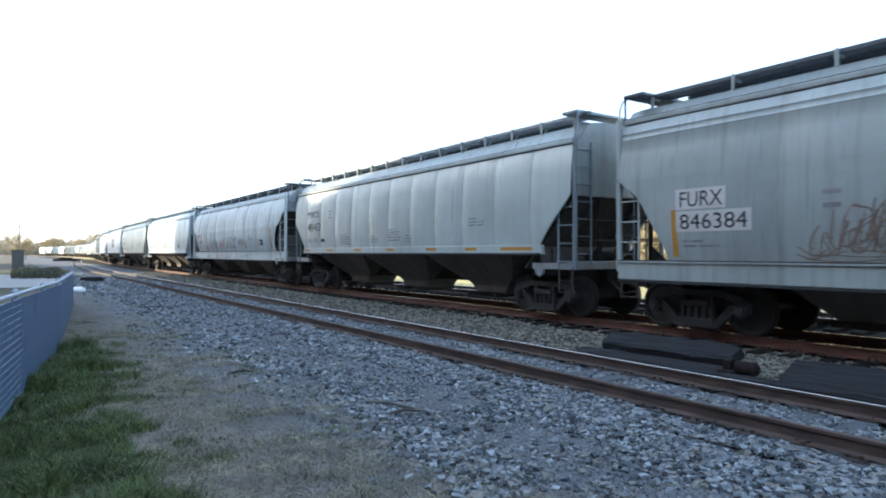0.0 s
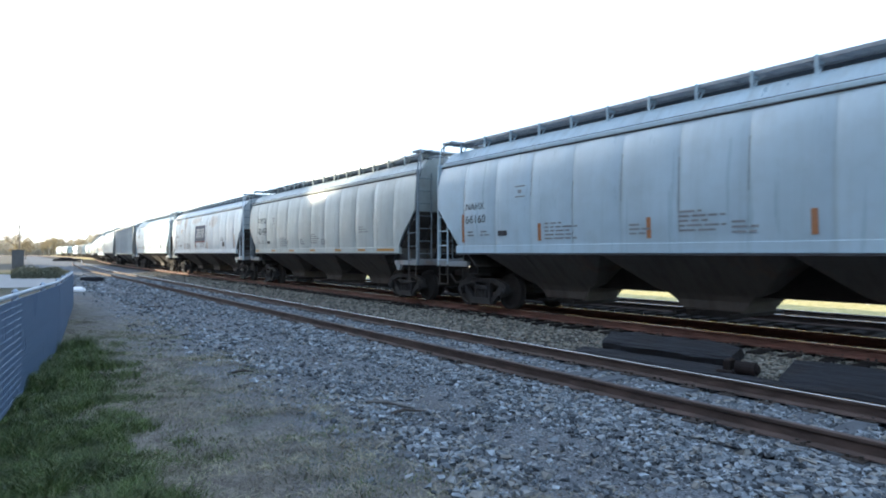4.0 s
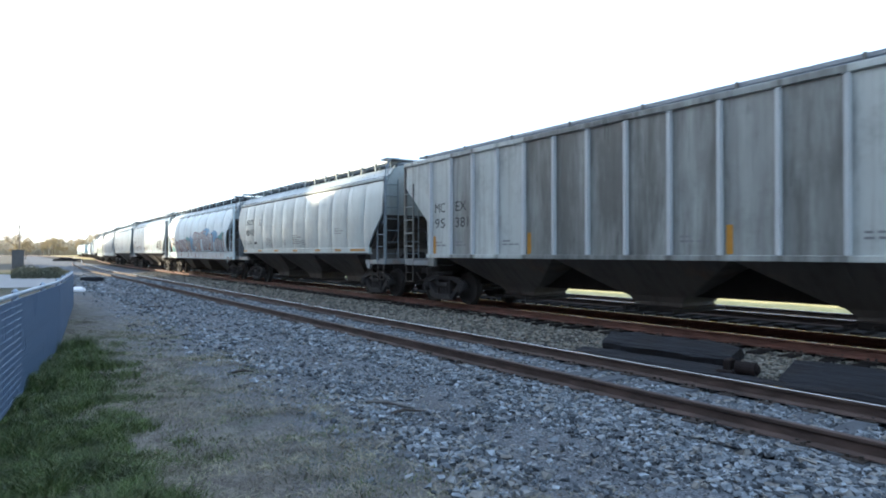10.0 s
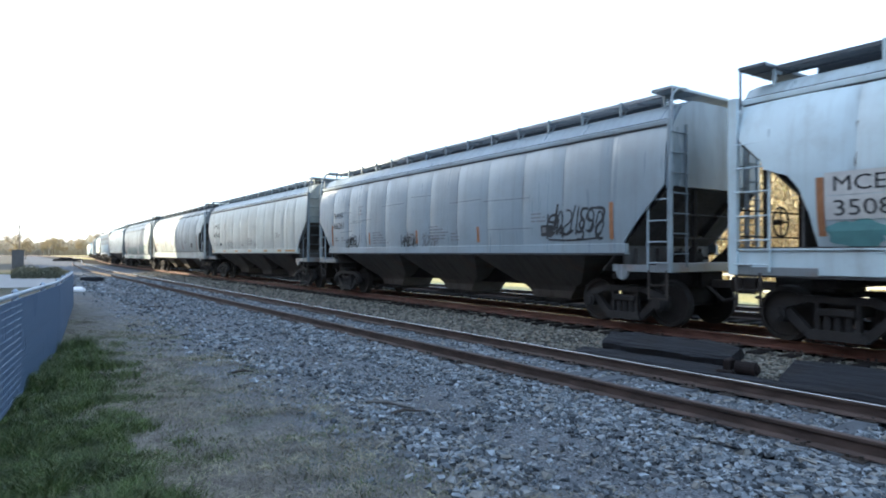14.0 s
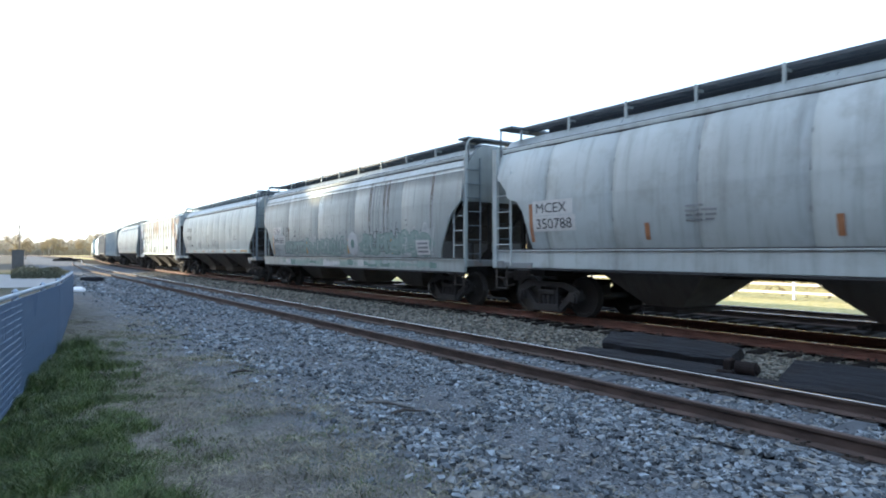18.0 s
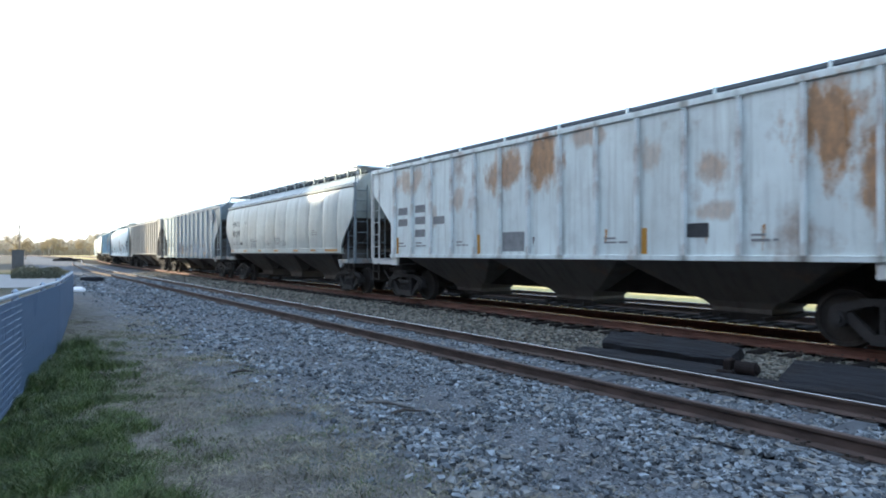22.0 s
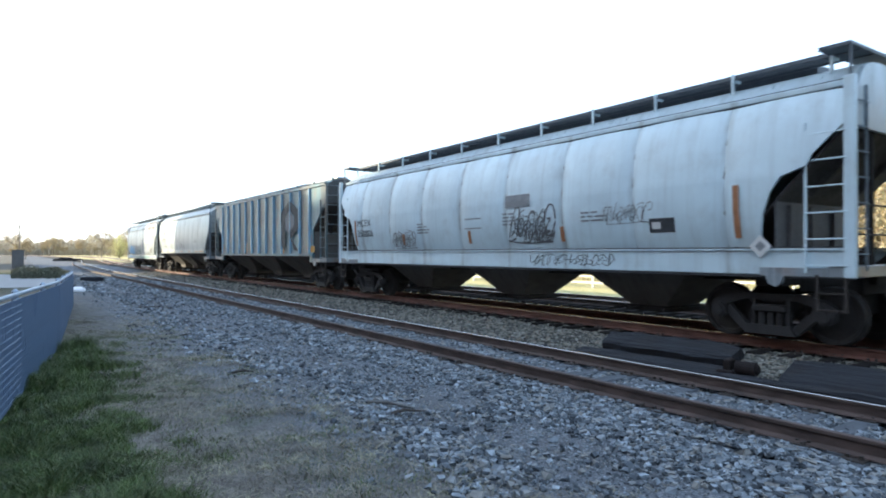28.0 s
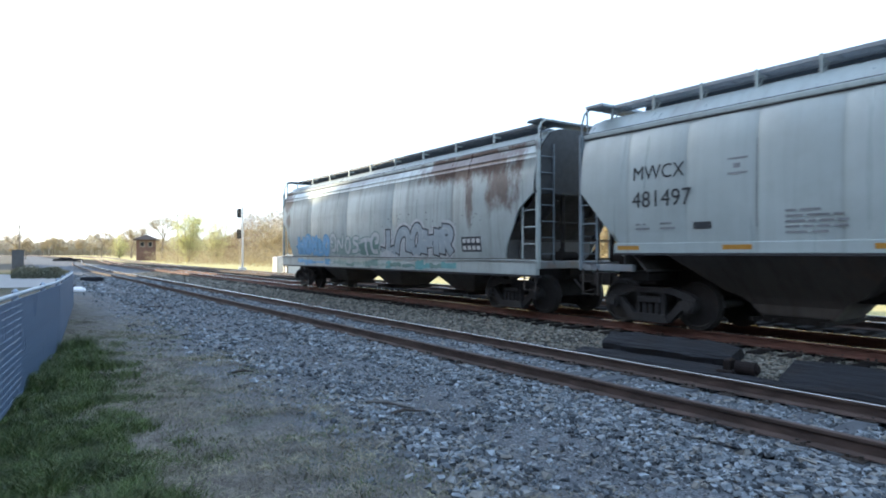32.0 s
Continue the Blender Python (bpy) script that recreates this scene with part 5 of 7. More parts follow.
def sheet(name, outlines):
    """Painted shapes as thin sheets that follow the wall, each outline welded into one piece."""
    bm = bmesh.new()
    for p in outlines:
        for q in slice_up(p):
            bm.faces.new([bm.verts.new((a, b, 0)) for a, b in q])
    bmesh.ops.remove_doubles(bm, verts=bm.verts, dist=1e-4)
    return bm_mesh(name, bm)


def sprayed(car, kind, half, rng, x0, x1, z0, z1, fill, line, glow=None, tops=0.08, fat=0.27, edge=0.045, shine=True, lean=0.12, pitch=1.12):
    """A row of sprayed shapes built up of fat strokes, each with a dark edge, a pale fill and a gleam."""
    h, x, last = z1 - z0, x0, -1
    while x < x1 - 0.4 * h:
        pick = rng.randrange(len(STROKES))
        if pick == last:
            pick = (pick + 3) % len(STROKES)
        last = pick
        w, up, tilt = h * rng.uniform(0.85, 1.2), rng.uniform(-tops, tops) * h, rng.uniform(-0.1, 0.1) + lean
        tall = h * rng.uniform(0.9, 1.12)
        paths = [path_at(rounded_off([(x + a * w + tilt * b * h, up + (0.14 + 0.76 * b) * tall) for a, b in p]), 0.10) for p in turned_about(rng, STROKES[pick])]
        letter = None
        for i, p in enumerate(paths):
            wide = fat * h * rng.uniform(0.9, 1.15)
            if glow is not None:
                part("graffiti_halo", on_side(kind, ribbon("graffiti_halo", p, wide + 5 * edge, 0.4), half, z0, 0.004 + 0.0004 * i), glow, letter or car)
            o = part("graffiti_edge", on_side(kind, ribbon("graffiti_edge", p, wide + 2 * edge, edge), half, z0, 0.006 + 0.0005 * i), line, letter or car, "" if letter else "dark edge of a sprayed letter-like shape")
            letter = letter or o
            part("graffiti_fill", on_side(kind, ribbon("graffiti_fill", p, wide), half, z0, 0.009 + 0.0005 * i), fill, letter)
            if shine and len(p) > 6:
                g = [(a - 0.30 * wide, b + 0.12 * wide) for a, b in p[1:len(p) // 2]]
                part("graffiti_shine", on_side(kind, ribbon("graffiti_shine", g, 0.10 * wide), half, z0, 0.012 + 0.0005 * i), SP["white"], letter)
        x += w * 0.70 * pitch


def tag(car, kind, half, rng, x0, x1, z, h, mat, width=0.03):
    """A quick sprayed tag: thin overlapping strokes and a flourish under them."""
    x = x0
    while x < x1 - 0.3 * h:
        w = h * rng.uniform(0.55, 0.85)
        for p in turned_about(rng, STROKES[rng.randrange(len(STROKES))] + STROKES[rng.randrange(len(STROKES))][:1]):
            k, up = rng.uniform(0.7, 1.25), rng.uniform(-0.15, 0.2)
            p = [(x + a * w * k + 0.25 * b * h + rng.gauss(0, 0.03), (b * k + up) * h + rng.gauss(0, 0.03)) for a, b in p]
            part("graffiti_tag", on_side(kind, ribbon("graffiti_tag", path_at(rounded_off(p), 0.12), width * rng.uniform(0.7, 1.3)), half, z, 0.006), mat, car, "thin sprayed scrawl")
        x += w * 0.66
    p = [(x0 + 0.1, -0.05), (x0 + 0.5 * (x1 - x0), -0.16 * h), (x1, -0.02), (x1 - 0.2, -0.14 * h)]
    part("graffiti_tag", on_side(kind, ribbon("graffiti_tag", path_at(rounded_off(p), 0.12), width * 0.8), half, z, 0.006), mat, car, "thin sprayed flourish")


def drips(car, kind, half, rng, x0, x1, z0, z1, n, mat):
    """Specks and short dashes of overspray above a piece."""
    for _ in range(n):
        x, z, w = rng.uniform(x0, x1), rng.uniform(z0, z1), rng.uniform(0.02, 0.12)
        part("overspray", on_side(kind, ribbon("overspray", [(x, 0), (x + w, rng.uniform(-0.05, 0.05))], rng.uniform(0.012, 0.035)), half, z, 0.005), mat, car, "dark specks of overspray")


def blotch(car, kind, half, rng, cx, cz, rx, rz, mat, label="brown rust stain", n=26):
    """A ragged stain, longer downwards than up."""
    top = KINDS[kind]["side"][-1][0] - 0.03
    pts = []
    for i in range(n):
        t = 2 * math.pi * i / n
        k = rng.uniform(0.72, 1.12)
        pts.append((cx + rx * k * math.cos(t), max(1.4, min(top, cz + rz * k * math.sin(t)))))
    part("rust_stain", on_side(kind, sheet("rust_stain", [pts]), half, 0.0, 0.003), mat, car, label)


def ribbon(name, pts, width, more=0.0):
    """One painted line of even width along a path, drawn out a little past its ends."""
    bm, last = bmesh.new(), None
    if more:
        (a, b), (c, d), (e, f), (g, h) = pts[0], pts[1], pts[-2], pts[-1]
        m, n = math.hypot(a - c, b - d) + 1e-9, math.hypot(g - e, h - f) + 1e-9
        k = min(more, 0.06)
        pts = [(a + (a - c) / m * k, b + (b - d) / m * k), *pts, (g + (g - e) / n * k, h + (h - f) / n * k)]
    for i, (a, b) in enumerate(pts):
        (e, f), (g, h) = pts[max(0, i - 1)], pts[min(len(pts) - 1, i + 1)]
        l = math.hypot(g - e, h - f) + 1e-9
        nx, ny = -(h - f) / l * width / 2, (g - e) / l * width / 2
        pair = bm.verts.new((a + nx, b + ny, 0)), bm.verts.new((a - nx, b - ny, 0))
        if last:
            bm.faces.new((last[0], last[1], pair[1], pair[0]))
        last = pair
    return bm_mesh(name, bm)


def spray(name, c):
    return plain(name, c, 0.6, 0, 5, 0.18, 0)


SP = {"silver": spray("spray_silver", (0.42, 0.42, 0.43)), "red": spray("spray_red", (0.16, 0.03, 0.035)), "blue": spray("spray_blue", (0.18, 0.36, 0.55)),
      "green": spray("spray_green", (0.17, 0.26, 0.23)), "mint": spray("spray_mint", (0.29, 0.37, 0.34)), "white": spray("spray_white", (0.55, 0.57, 0.57)),
      "black": spray("spray_black", (0.04, 0.045, 0.05)), "orange": spray("spray_orange", (0.45, 0.23, 0.06)), "teal": spray("spray_teal", (0.16, 0.36, 0.37)), "sky": spray("spray_sky_blue", (0.22, 0.44, 0.68)), "pale": spray("spray_pale_grey", (0.38, 0.43, 0.46)),
      "grey": spray("spray_grey", (0.23, 0.24, 0.25)), "faint": spray("spray_faded_black", (0.15, 0.155, 0.16)), "tag_red": spray("spray_tag_red", (0.40, 0.13, 0.12)), "tan": spray("spray_tan", (0.24, 0.19, 0.16)), "brown": spray("rust_streak", (0.115, 0.082, 0.064))}


def streaks(car, kind, half, rng, x0, x1, n, mat, top=None, low=2.0):
    """Narrow runs of old spill and rust down the side."""
    top = top or KINDS[kind]["side"][-1][0] - 0.15
    for _ in range(n):
        x, w = rng.uniform(x0, x1), rng.uniform(0.010, 0.032)
        z1, z0 = top - rng.uniform(0, 0.3), rng.uniform(low, (low + top) / 2)
        run = [(x - 0.3 * w, z0), (x + 0.3 * w, z0), (x + w, z1), (x - w, z1)]
        part("streak", on_side(kind, sheet("streak", [run]), half, 0.0, 0.003), mat, car, "dark streak of old spill")


def more_plate(car, s, kind, half, rng):
    panel(car, kind, half, 7.2, 2.15, 9.75, 3.22, M["navy"], "emblem", "dark blue emblem panel with pale slanted shapes", 0.006)
    panel(car, kind, half, 7.2, 2.15, 9.75, 2.22, SP["red"], "emblem_stripe", "red stripe along the panel's foot", 0.010)
    panel(car, kind, half, 7.2, 2.98, 7.55, 3.02, M["white"], "emblem_shape", "", 0.010)
    panel(car, kind, half, 9.3, 2.58, 9.75, 2.63, M["white"], "emblem_shape", "", 0.010)
    for a, w, lo, hi in ((7.50, 0.17, 0.0, 0.60), (7.80, 0.24, 0.0, 0.60), (8.22, 0.17, 0.0, 0.60), (8.60, 0.20, 0.0, 0.60), (9.00, 0.26, 0.0, 0.60)):
        bar = [(a + 0.4 * lo, lo), (a + w + 0.4 * lo, lo), (a + w + 0.4 * hi, hi), (a + 0.4 * hi, hi)]
        part("emblem_shape", on_side(kind, sheet("emblem_shape", [bar]), half, 2.42, 0.012), M["white"], car)
    streaks(car, kind, half, rng, 1, 15, 9, SP["brown"], low=2.9)


def more_big_piece(car, s, kind, half, rng):
    for cx, cz, rx, rz, m in ((1.9, 1.75, 0.42, 0.22, "teal"), (6.8, 2.3, 0.7, 0.3, "teal"), (7.6, 2.15, 0.9, 0.45, "blue"), (8.1, 1.85, 0.6, 0.3, "blue"), (11.6, 2.75, 0.9, 0.28, "blue"), (13.6, 2.5, 0.8, 0.35, "blue"), (14.8, 2.3, 0.6, 0.25, "teal"), (15.3, 2.55, 0.4, 0.15, "teal")):
        blotch(car, kind, half, rng, cx, cz, rx, rz, SP[m], "sky-blue sprayed patch")
    sprayed(car, kind, half, rng, 2.55, 7.7, 1.56, 2.36, SP["silver"], SP["red"], fat=0.31, tops=0.05, lean=0.05)
    sprayed(car, kind, half, rng, 8.35, 13.4, 1.56, 2.72, SP["silver"], SP["red"], fat=0.30, tops=0.04)
    sprayed(car, kind, half, rng, 13.6, 15.4, 1.56, 2.20, SP["silver"], SP["red"], fat=0.36, tops=0.02)
    for x in (3.9, 6.35, 9.75, 12.4):
        panel(car, kind, half, x, 1.72, x + 0.13, 2.12, M["amber"], "reflector", "amber reflective strip", 0.016)
    part("graffiti_patch", box_mesh("graffiti_band", 0.004, 12.6, 0.33), SP["white"], car, "white sprayed band on the sill", pose(-1.497, half - 8.9, 1.325))
    for i in range(12):
        w = rng.choice((0.03, 0.03, 0.05, 0.16))
        part("graffiti_patch", box_mesh("graffiti_drip", 0.004, 0.05, 0.31), SP["red"], car, "dark sprayed strokes on the sill", pose(-1.501, half - 3.1 - i * 1.02 - rng.uniform(0, 0.3), 1.33, rng.uniform(-24, 24), 0, 0) @ Matrix.Diagonal((1, w / 0.05, 1, 1)))


def more_faded_piece(car, s, kind, half, rng):
    for cx, rx in ((3.6, 0.9), (5.4, 1.0), (7.2, 0.9), (10.9, 1.0), (12.6, 1.1), (14.0, 0.7)):
        blotch(car, kind, half, rng, cx, 1.68, rx, 0.34, SP["mint"], "faded mint sprayed patch")
    sprayed(car, kind, half, rng, 2.9, 8.9, 1.36, 2.02, SP["mint"], SP["grey"], fat=0.24, edge=0.02)
    sprayed(car, kind, half, rng, 10.2, 14.6, 1.36, 2.12, SP["mint"], SP["green"], fat=0.26, edge=0.022)
    for x, w, z, h, m, wide in ((2.6, 2.2, 1.5, 0.5, "faint", 0.02), (5.2, 2.4, 1.55, 0.5, "white", 0.03), (7.2, 1.6, 1.5, 0.6, "green", 0.03), (10.4, 2.4, 1.6, 0.55, "faint", 0.03), (12.8, 1.9, 1.5, 0.65, "white", 0.03)):
        tag(car, kind, half, rng, x, x + w, z, h, SP[m], wide)
    drips(car, kind, half, rng, 2.5, 14.8, 2.0, 2.5, 70, SP["faint"])
    ring = [(9.5 + 0.40 * math.cos(t), 0.50 + 0.42 * math.sin(t)) for t in np.linspace(0, 6.283, 22)[:-1]]
    eye = [(9.5 + 0.14 * math.cos(t), 0.50 + 0.16 * math.sin(t)) for t in np.linspace(0, 6.283, 14)[:-1]]
    part("graffiti_disc", on_side(kind, sheet("graffiti_disc", [ring]), half, 1.3, 0.014), SP["white"], car, "pale sprayed disc")
    part("graffiti_disc", on_side(kind, sheet("graffiti_disc", [eye]), half, 1.3, 0.018), SP["green"], car)
    for x in (10.75, 10.85, 11.02, 11.25, 11.45, 11.72, 11.80, 11.98, 12.06, 14.55, 14.62):
        w, low = rng.uniform(0.012, 0.030), rng.uniform(1.95, 2.3)
        for z1, z0 in ((4.0, 3.0), (3.0, low)):
            run = [(x - w * (0.5 if z0 == low else 1), z0), (x + w * (0.5 if z0 == low else 1), z0), (x + w, z1), (x - w, z1)]
            part("streak", on_side(kind, sheet("streak", [run]), half, 0.0, 0.003), SP["brown"] if rng.random() < 0.6 else SP["grey"], car, "brown streak of old spill")
    streaks(car, kind, half, rng, 2.4, 4.6, 7, SP["brown"], 2.7, 1.9)
    sill_patches(car, half, rng, 2.5, 14.8, ("mint", "mint", "green", "white"))
    panel(car, kind, half, 13.75, 1.42, 14.45, 1.85, M["white"], "stencil_plate", "white and grey stencil plate", 0.022)
    for z in (1.48, 1.60, 1.72):
        panel(car, kind, half, 13.82, z, 14.38, z + 0.06, M["letter_grey"], "stencil", "", 0.026)


def more_last_car(car, s, kind, half, rng):
    for cx, rx, m in ((2.6, 0.9, "blue"), (3.9, 0.9, "blue"), (6.4, 1.2, "mint"), (8.2, 0.8, "green")):
        blotch(car, kind, half, rng, cx, 1.66, rx, 0.36, SP[m], "sprayed patch of colour")
    sprayed(car, kind, half, rng, 1.9, 4.9, 1.34, 2.15, SP["sky"], SP["blue"], edge=0.03)
    sprayed(car, kind, half, rng, 5.2, 8.9, 1.34, 2.12, SP["white"], SP["green"], fat=0.17, edge=0.03)
    sprayed(car, kind, half, rng, 9.3, 13.2, 1.34, 2.30, SP["pale"], SP["black"], SP["white"], fat=0.30, edge=0.05)
    drips(car, kind, half, rng, 8.5, 14.5, 2.2, 2.7, 30, SP["faint"])
    panel(car, kind, half, 13.6, 1.50, 14.45, 1.90, M["letter"], "stencil_plate", "black stencil plate with white blocks", 0.006)
    for i in range(4):
        for z in (1.55, 1.74):
            panel(car, kind, half, 13.66 + 0.2 * i, z, 13.80 + 0.2 * i, z + 0.11, M["white"], "stencil", "", 0.010)
    for x0, x1, names in ((1.8, 5.2, ("blue", "sky", "white")), (5.2, 9.2, ("green", "mint", "teal")), (9.4, 13.2, ("teal", "green", "teal"))):
        sill_patches(car, half, rng, x0, x1, names)


def sill_patches(car, half, rng, x0, x1, names):
    """Ragged sprayed patches along the face of the deep sill."""
    x = x0
    while x < x1:
        w, low, high = rng.uniform(0.25, 0.8), rng.uniform(0.97, 1.08), rng.uniform(1.14, 1.27)
        p = [(x + w * i / 6, low + rng.uniform(-0.02, 0.03)) for i in range(7)] + [(x + w * (6 - i) / 6, high + rng.uniform(-0.06, 0.02)) for i in range(7)]
        me = sheet("graffiti_patch", [p])
        lift = rng.uniform(0.0, 0.004)
        for v in me.vertices:
            v.co = (-1.556 - lift, half - v.co.x, v.co.y)
        part("graffiti_patch", me, SP[rng.choice(names)], car, "ragged sprayed patch on the sill")
        x += w * rng.uniform(0.7, 1.1)


def more_brush_tag(car, s, kind, half, rng):
    """Pale brown brush strokes crossing one another."""
    for i in range(4):
        tag(car, kind, half, rng, 3.5 + 0.35 * i, 4.9 + 0.4 * i, 1.42 + 0.07 * i, 0.55, SP["tan"], 0.02)
    drips(car, kind, half, rng, 3.4, 6.2, 1.5, 2.2, 20, SP["tan"])


def more_tags(car, s, kind, half, rng):
    for x, w, m in s["tags"]:
        tag(car, kind, half, rng, x, x + w, 1.62 + 0.2 * (w > 1), 0.35 + 0.2 * (w > 1), SP[m], 0.028 if w < 1 else 0.05)
    for i in range(9):                         # hairline scratches along the panels
        x, z, w = rng.uniform(1.5, 12), rng.uniform(1.8, 3.3), rng.uniform(0.6, 1.8)
        part("scratch", on_side(kind, ribbon("scratch", path_at([(x, 0), (x + w, rng.uniform(-0.03, 0.03))], 0.3), 0.012), half, z, 0.004), SP["faint"], car, "long dark scratch")


def more_red_tags(car, s, kind, half, rng):
    """Red and black scrawls on the side, and more of them along the sill."""
    for x, w, z, h, m, wide in ((3.3, 0.8, 1.70, 0.25, "tag_red", 0.03), (5.0, 1.2, 1.72, 0.40, "faint", 0.03), (6.4, 1.0, 1.75, 0.38, "tag_red", 0.03), (10.0, 1.2, 1.95, 0.22, "grey", 0.03), (11.0, 0.9, 1.85, 0.55, "white", 0.035)):
        tag(car, kind, half, rng, x, x + w, z, h, SP[m], 0.6 * wide)
    for cx, cz, rx, rz in ((8.9, 2.05, 0.42, 0.30), (9.5, 2.0, 0.3, 0.26)):
        loop = [(cx + rx * math.cos(t), cz + rz * math.sin(t)) for t in np.linspace(0.3, 5.6, 20)]
        loop += [(cx + (rx - 0.035) * math.cos(t), cz + (rz - 0.035) * math.sin(t)) for t in np.linspace(5.6, 0.3, 20)]
        part("graffiti_loop", on_side(kind, sheet("graffiti_loop", [loop]), half, 0.0, 0.008), SP["faint"], car, "thin faded black sprayed loop")
    for x, w, h, m in ((3.3, 0.9, 0.16, "faint"), (5.4, 1.4, 0.18, "tag_red"), (7.4, 0.8, 0.14, "faint"), (10.4, 1.3, 0.18, "grey")):
        sill_tag(car, half, rng, x, w, h, SP[m])


def sill_tag(car, half, rng, x, w, h, mat):
    """Sprayed strokes along the face of the deep sill."""
    end = x + w
    while x < end:
        k = h * rng.uniform(0.8, 1.5)
        for p in turned_about(rng, STROKES[rng.randrange(len(STROKES))]):
            me = ribbon("graffiti_tag", path_at(rounded_off([(x + a * k + 0.3 * b * h + rng.gauss(0, 0.03), 1.20 + (b + rng.gauss(0, 0.08)) * h) for a, b in p]), 0.1), 0.018)
            for v in me.vertices:
                v.co = (-1.495 - v.co.z, half - v.co.x, v.co.y)
            part("graffiti_tag", me, mat, car, "sprayed scrawl along the sill")
        x += k * 0.55


def more_block_tag(car, s, kind, half, rng):
    panel(car, kind, half, 9.58, 2.56, 10.45, 2.86, SP["grey"], "painted_block", "plain grey painted-out block", 0.008)
    for x, w, z, h, wide in ((9.7, 1.4, 1.78, 0.6, 0.035), (9.8, 1.1, 1.95, 0.4, 0.025), (10.2, 1.0, 1.75, 0.3, 0.03), (4.0, 1.4, 1.66, 0.4, 0.022), (4.1, 1.2, 1.72, 0.28, 0.02), (12.6, 1.2, 2.1, 0.3, 0.015)):
        tag(car, kind, half, rng, x, x + w, z, h, SP["faint"] if wide > 0.02 else SP["grey"], wide)
    for z in (2.1, 2.35):
        panel(car, kind, half, 7.9, z, 8.6, z + 0.025, M["letter_grey"], "stencil")
    sill_tag(car, half, rng, 10.3, 2.4, 0.24, SP["black"])


def more_hex(car, s, kind, half, rng):
    """A hexagonal ring with a leg, and a pale hexagon inside."""
    x0, z0, wide = 11.15, 1.55, 1.3
    ring = [[(0.0, 0.25), (0.38, 0.0), (0.38, 0.95), (0.0, 1.05)], [(0.0, 1.05), (0.38, 0.95), (0.38, 1.5), (0.0, 1.75)],
            [(0.0, 1.75), (0.38, 1.5), (0.8, 1.78), (0.8, 2.2)], [(0.8, 2.2), (0.8, 1.78), (1.22, 1.5), (1.6, 1.75)], [(1.22, 1.5), (1.6, 1.75), (1.6, 1.0), (1.22, 1.1)],
            [(1.22, 1.1), (1.6, 1.0), (0.95, 0.55), (0.7, 0.8)], [(0.7, 0.8), (0.95, 0.55), (1.6, 0.0), (1.2, 0.05)]]
    pale = [(0.42, 0.95), (0.8, 0.72), (1.18, 1.0), (1.18, 1.45), (0.8, 1.72), (0.42, 1.45)]
    part("emblem", on_side(kind, sheet("emblem", [[(a * wide + x0, b) for a, b in p] for p in ring]), half, z0, 0.065), SP["black"], car, "large black angular emblem")
    part("emblem", on_side(kind, sheet("emblem", [[(a * wide + x0, b) for a, b in pale]]), half, z0, 0.065), SP["grey"], car, "dull grey hexagon")
    panel(car, kind, half, 14.1, 1.5, 14.8, 1.75, M["amber"], "reflector", "yellow reflective panel", 0.006)
    panel(car, kind, half, 14.25, 1.85, 14.6, 2.2, M["letter_grey"], "stencil", "", 0.006)


def more_rust_white(car, s, kind, half, rng):
    panel(car, kind, half, 6.85, 1.52, 7.65, 1.98, M["letter_grey"], "stencil_plate", "dark grey painted-out plate", 0.006)
    for x, z in ((1.75, 2.65), (1.75, 2.30), (2.75, 2.68), (2.75, 2.33), (2.75, 1.95), (3.75, 2.30)):
        panel(car, kind, half, x, z, x + 0.55, z + 0.22, SP["grey"], "painted_block", "small grey painted-out block", 0.006)
    for x in (4.6, 7.9, 10.1, 12.3, 13.4):
        streaks(car, kind, half, rng, x, x + 0.12, 2, SP["orange"] if x > 9 else SP["brown"], 2.1, 1.5)
    panel(car, kind, half, 11.9, 1.75, 12.45, 2.0, M["letter"], "stencil_plate", "black and white stencil plate", 0.006)


def more_disc(car, s, kind, half, rng):
    for r, gap, m in ((0.31, 0.006, "white"), (0.23, 0.010, "silver")):
        ring = [(14.85 + r * math.cos(t), r * math.sin(t)) for t in np.linspace(0, 6.283, 22)[:-1]]
        part("emblem", on_side(kind, sheet("emblem", [ring]), half, 3.62, gap + 0.1), SP[m], car, "pale round emblem")
    sprayed(car, kind, half, rng, 9.75, 12.7, 1.16, 2.02, SP["pale"], SP["faint"], fat=0.34, edge=0.05, shine=False, pitch=1.35)
    for x, w, z, h in ((5.0, 2.1, 1.5, 0.75), (5.2, 1.8, 1.6, 0.6), (7.6, 1.8, 1.7, 0.4), (9.3, 1.2, 1.8, 0.5), (13.2, 1.3, 1.5, 0.8)):
        tag(car, kind, half, rng, x, x + w, z, h * 0.8, SP["faint"], 0.022)
    for x in (3.4, 6.6, 10.2, 12.6):
        panel(car, kind, half, x, 1.38, x + 0.55, 1.46, M["amber"], "reflector", "amber reflective strip", 0.006)


# paint for each look
def coat(*a, **k):
    return a, k


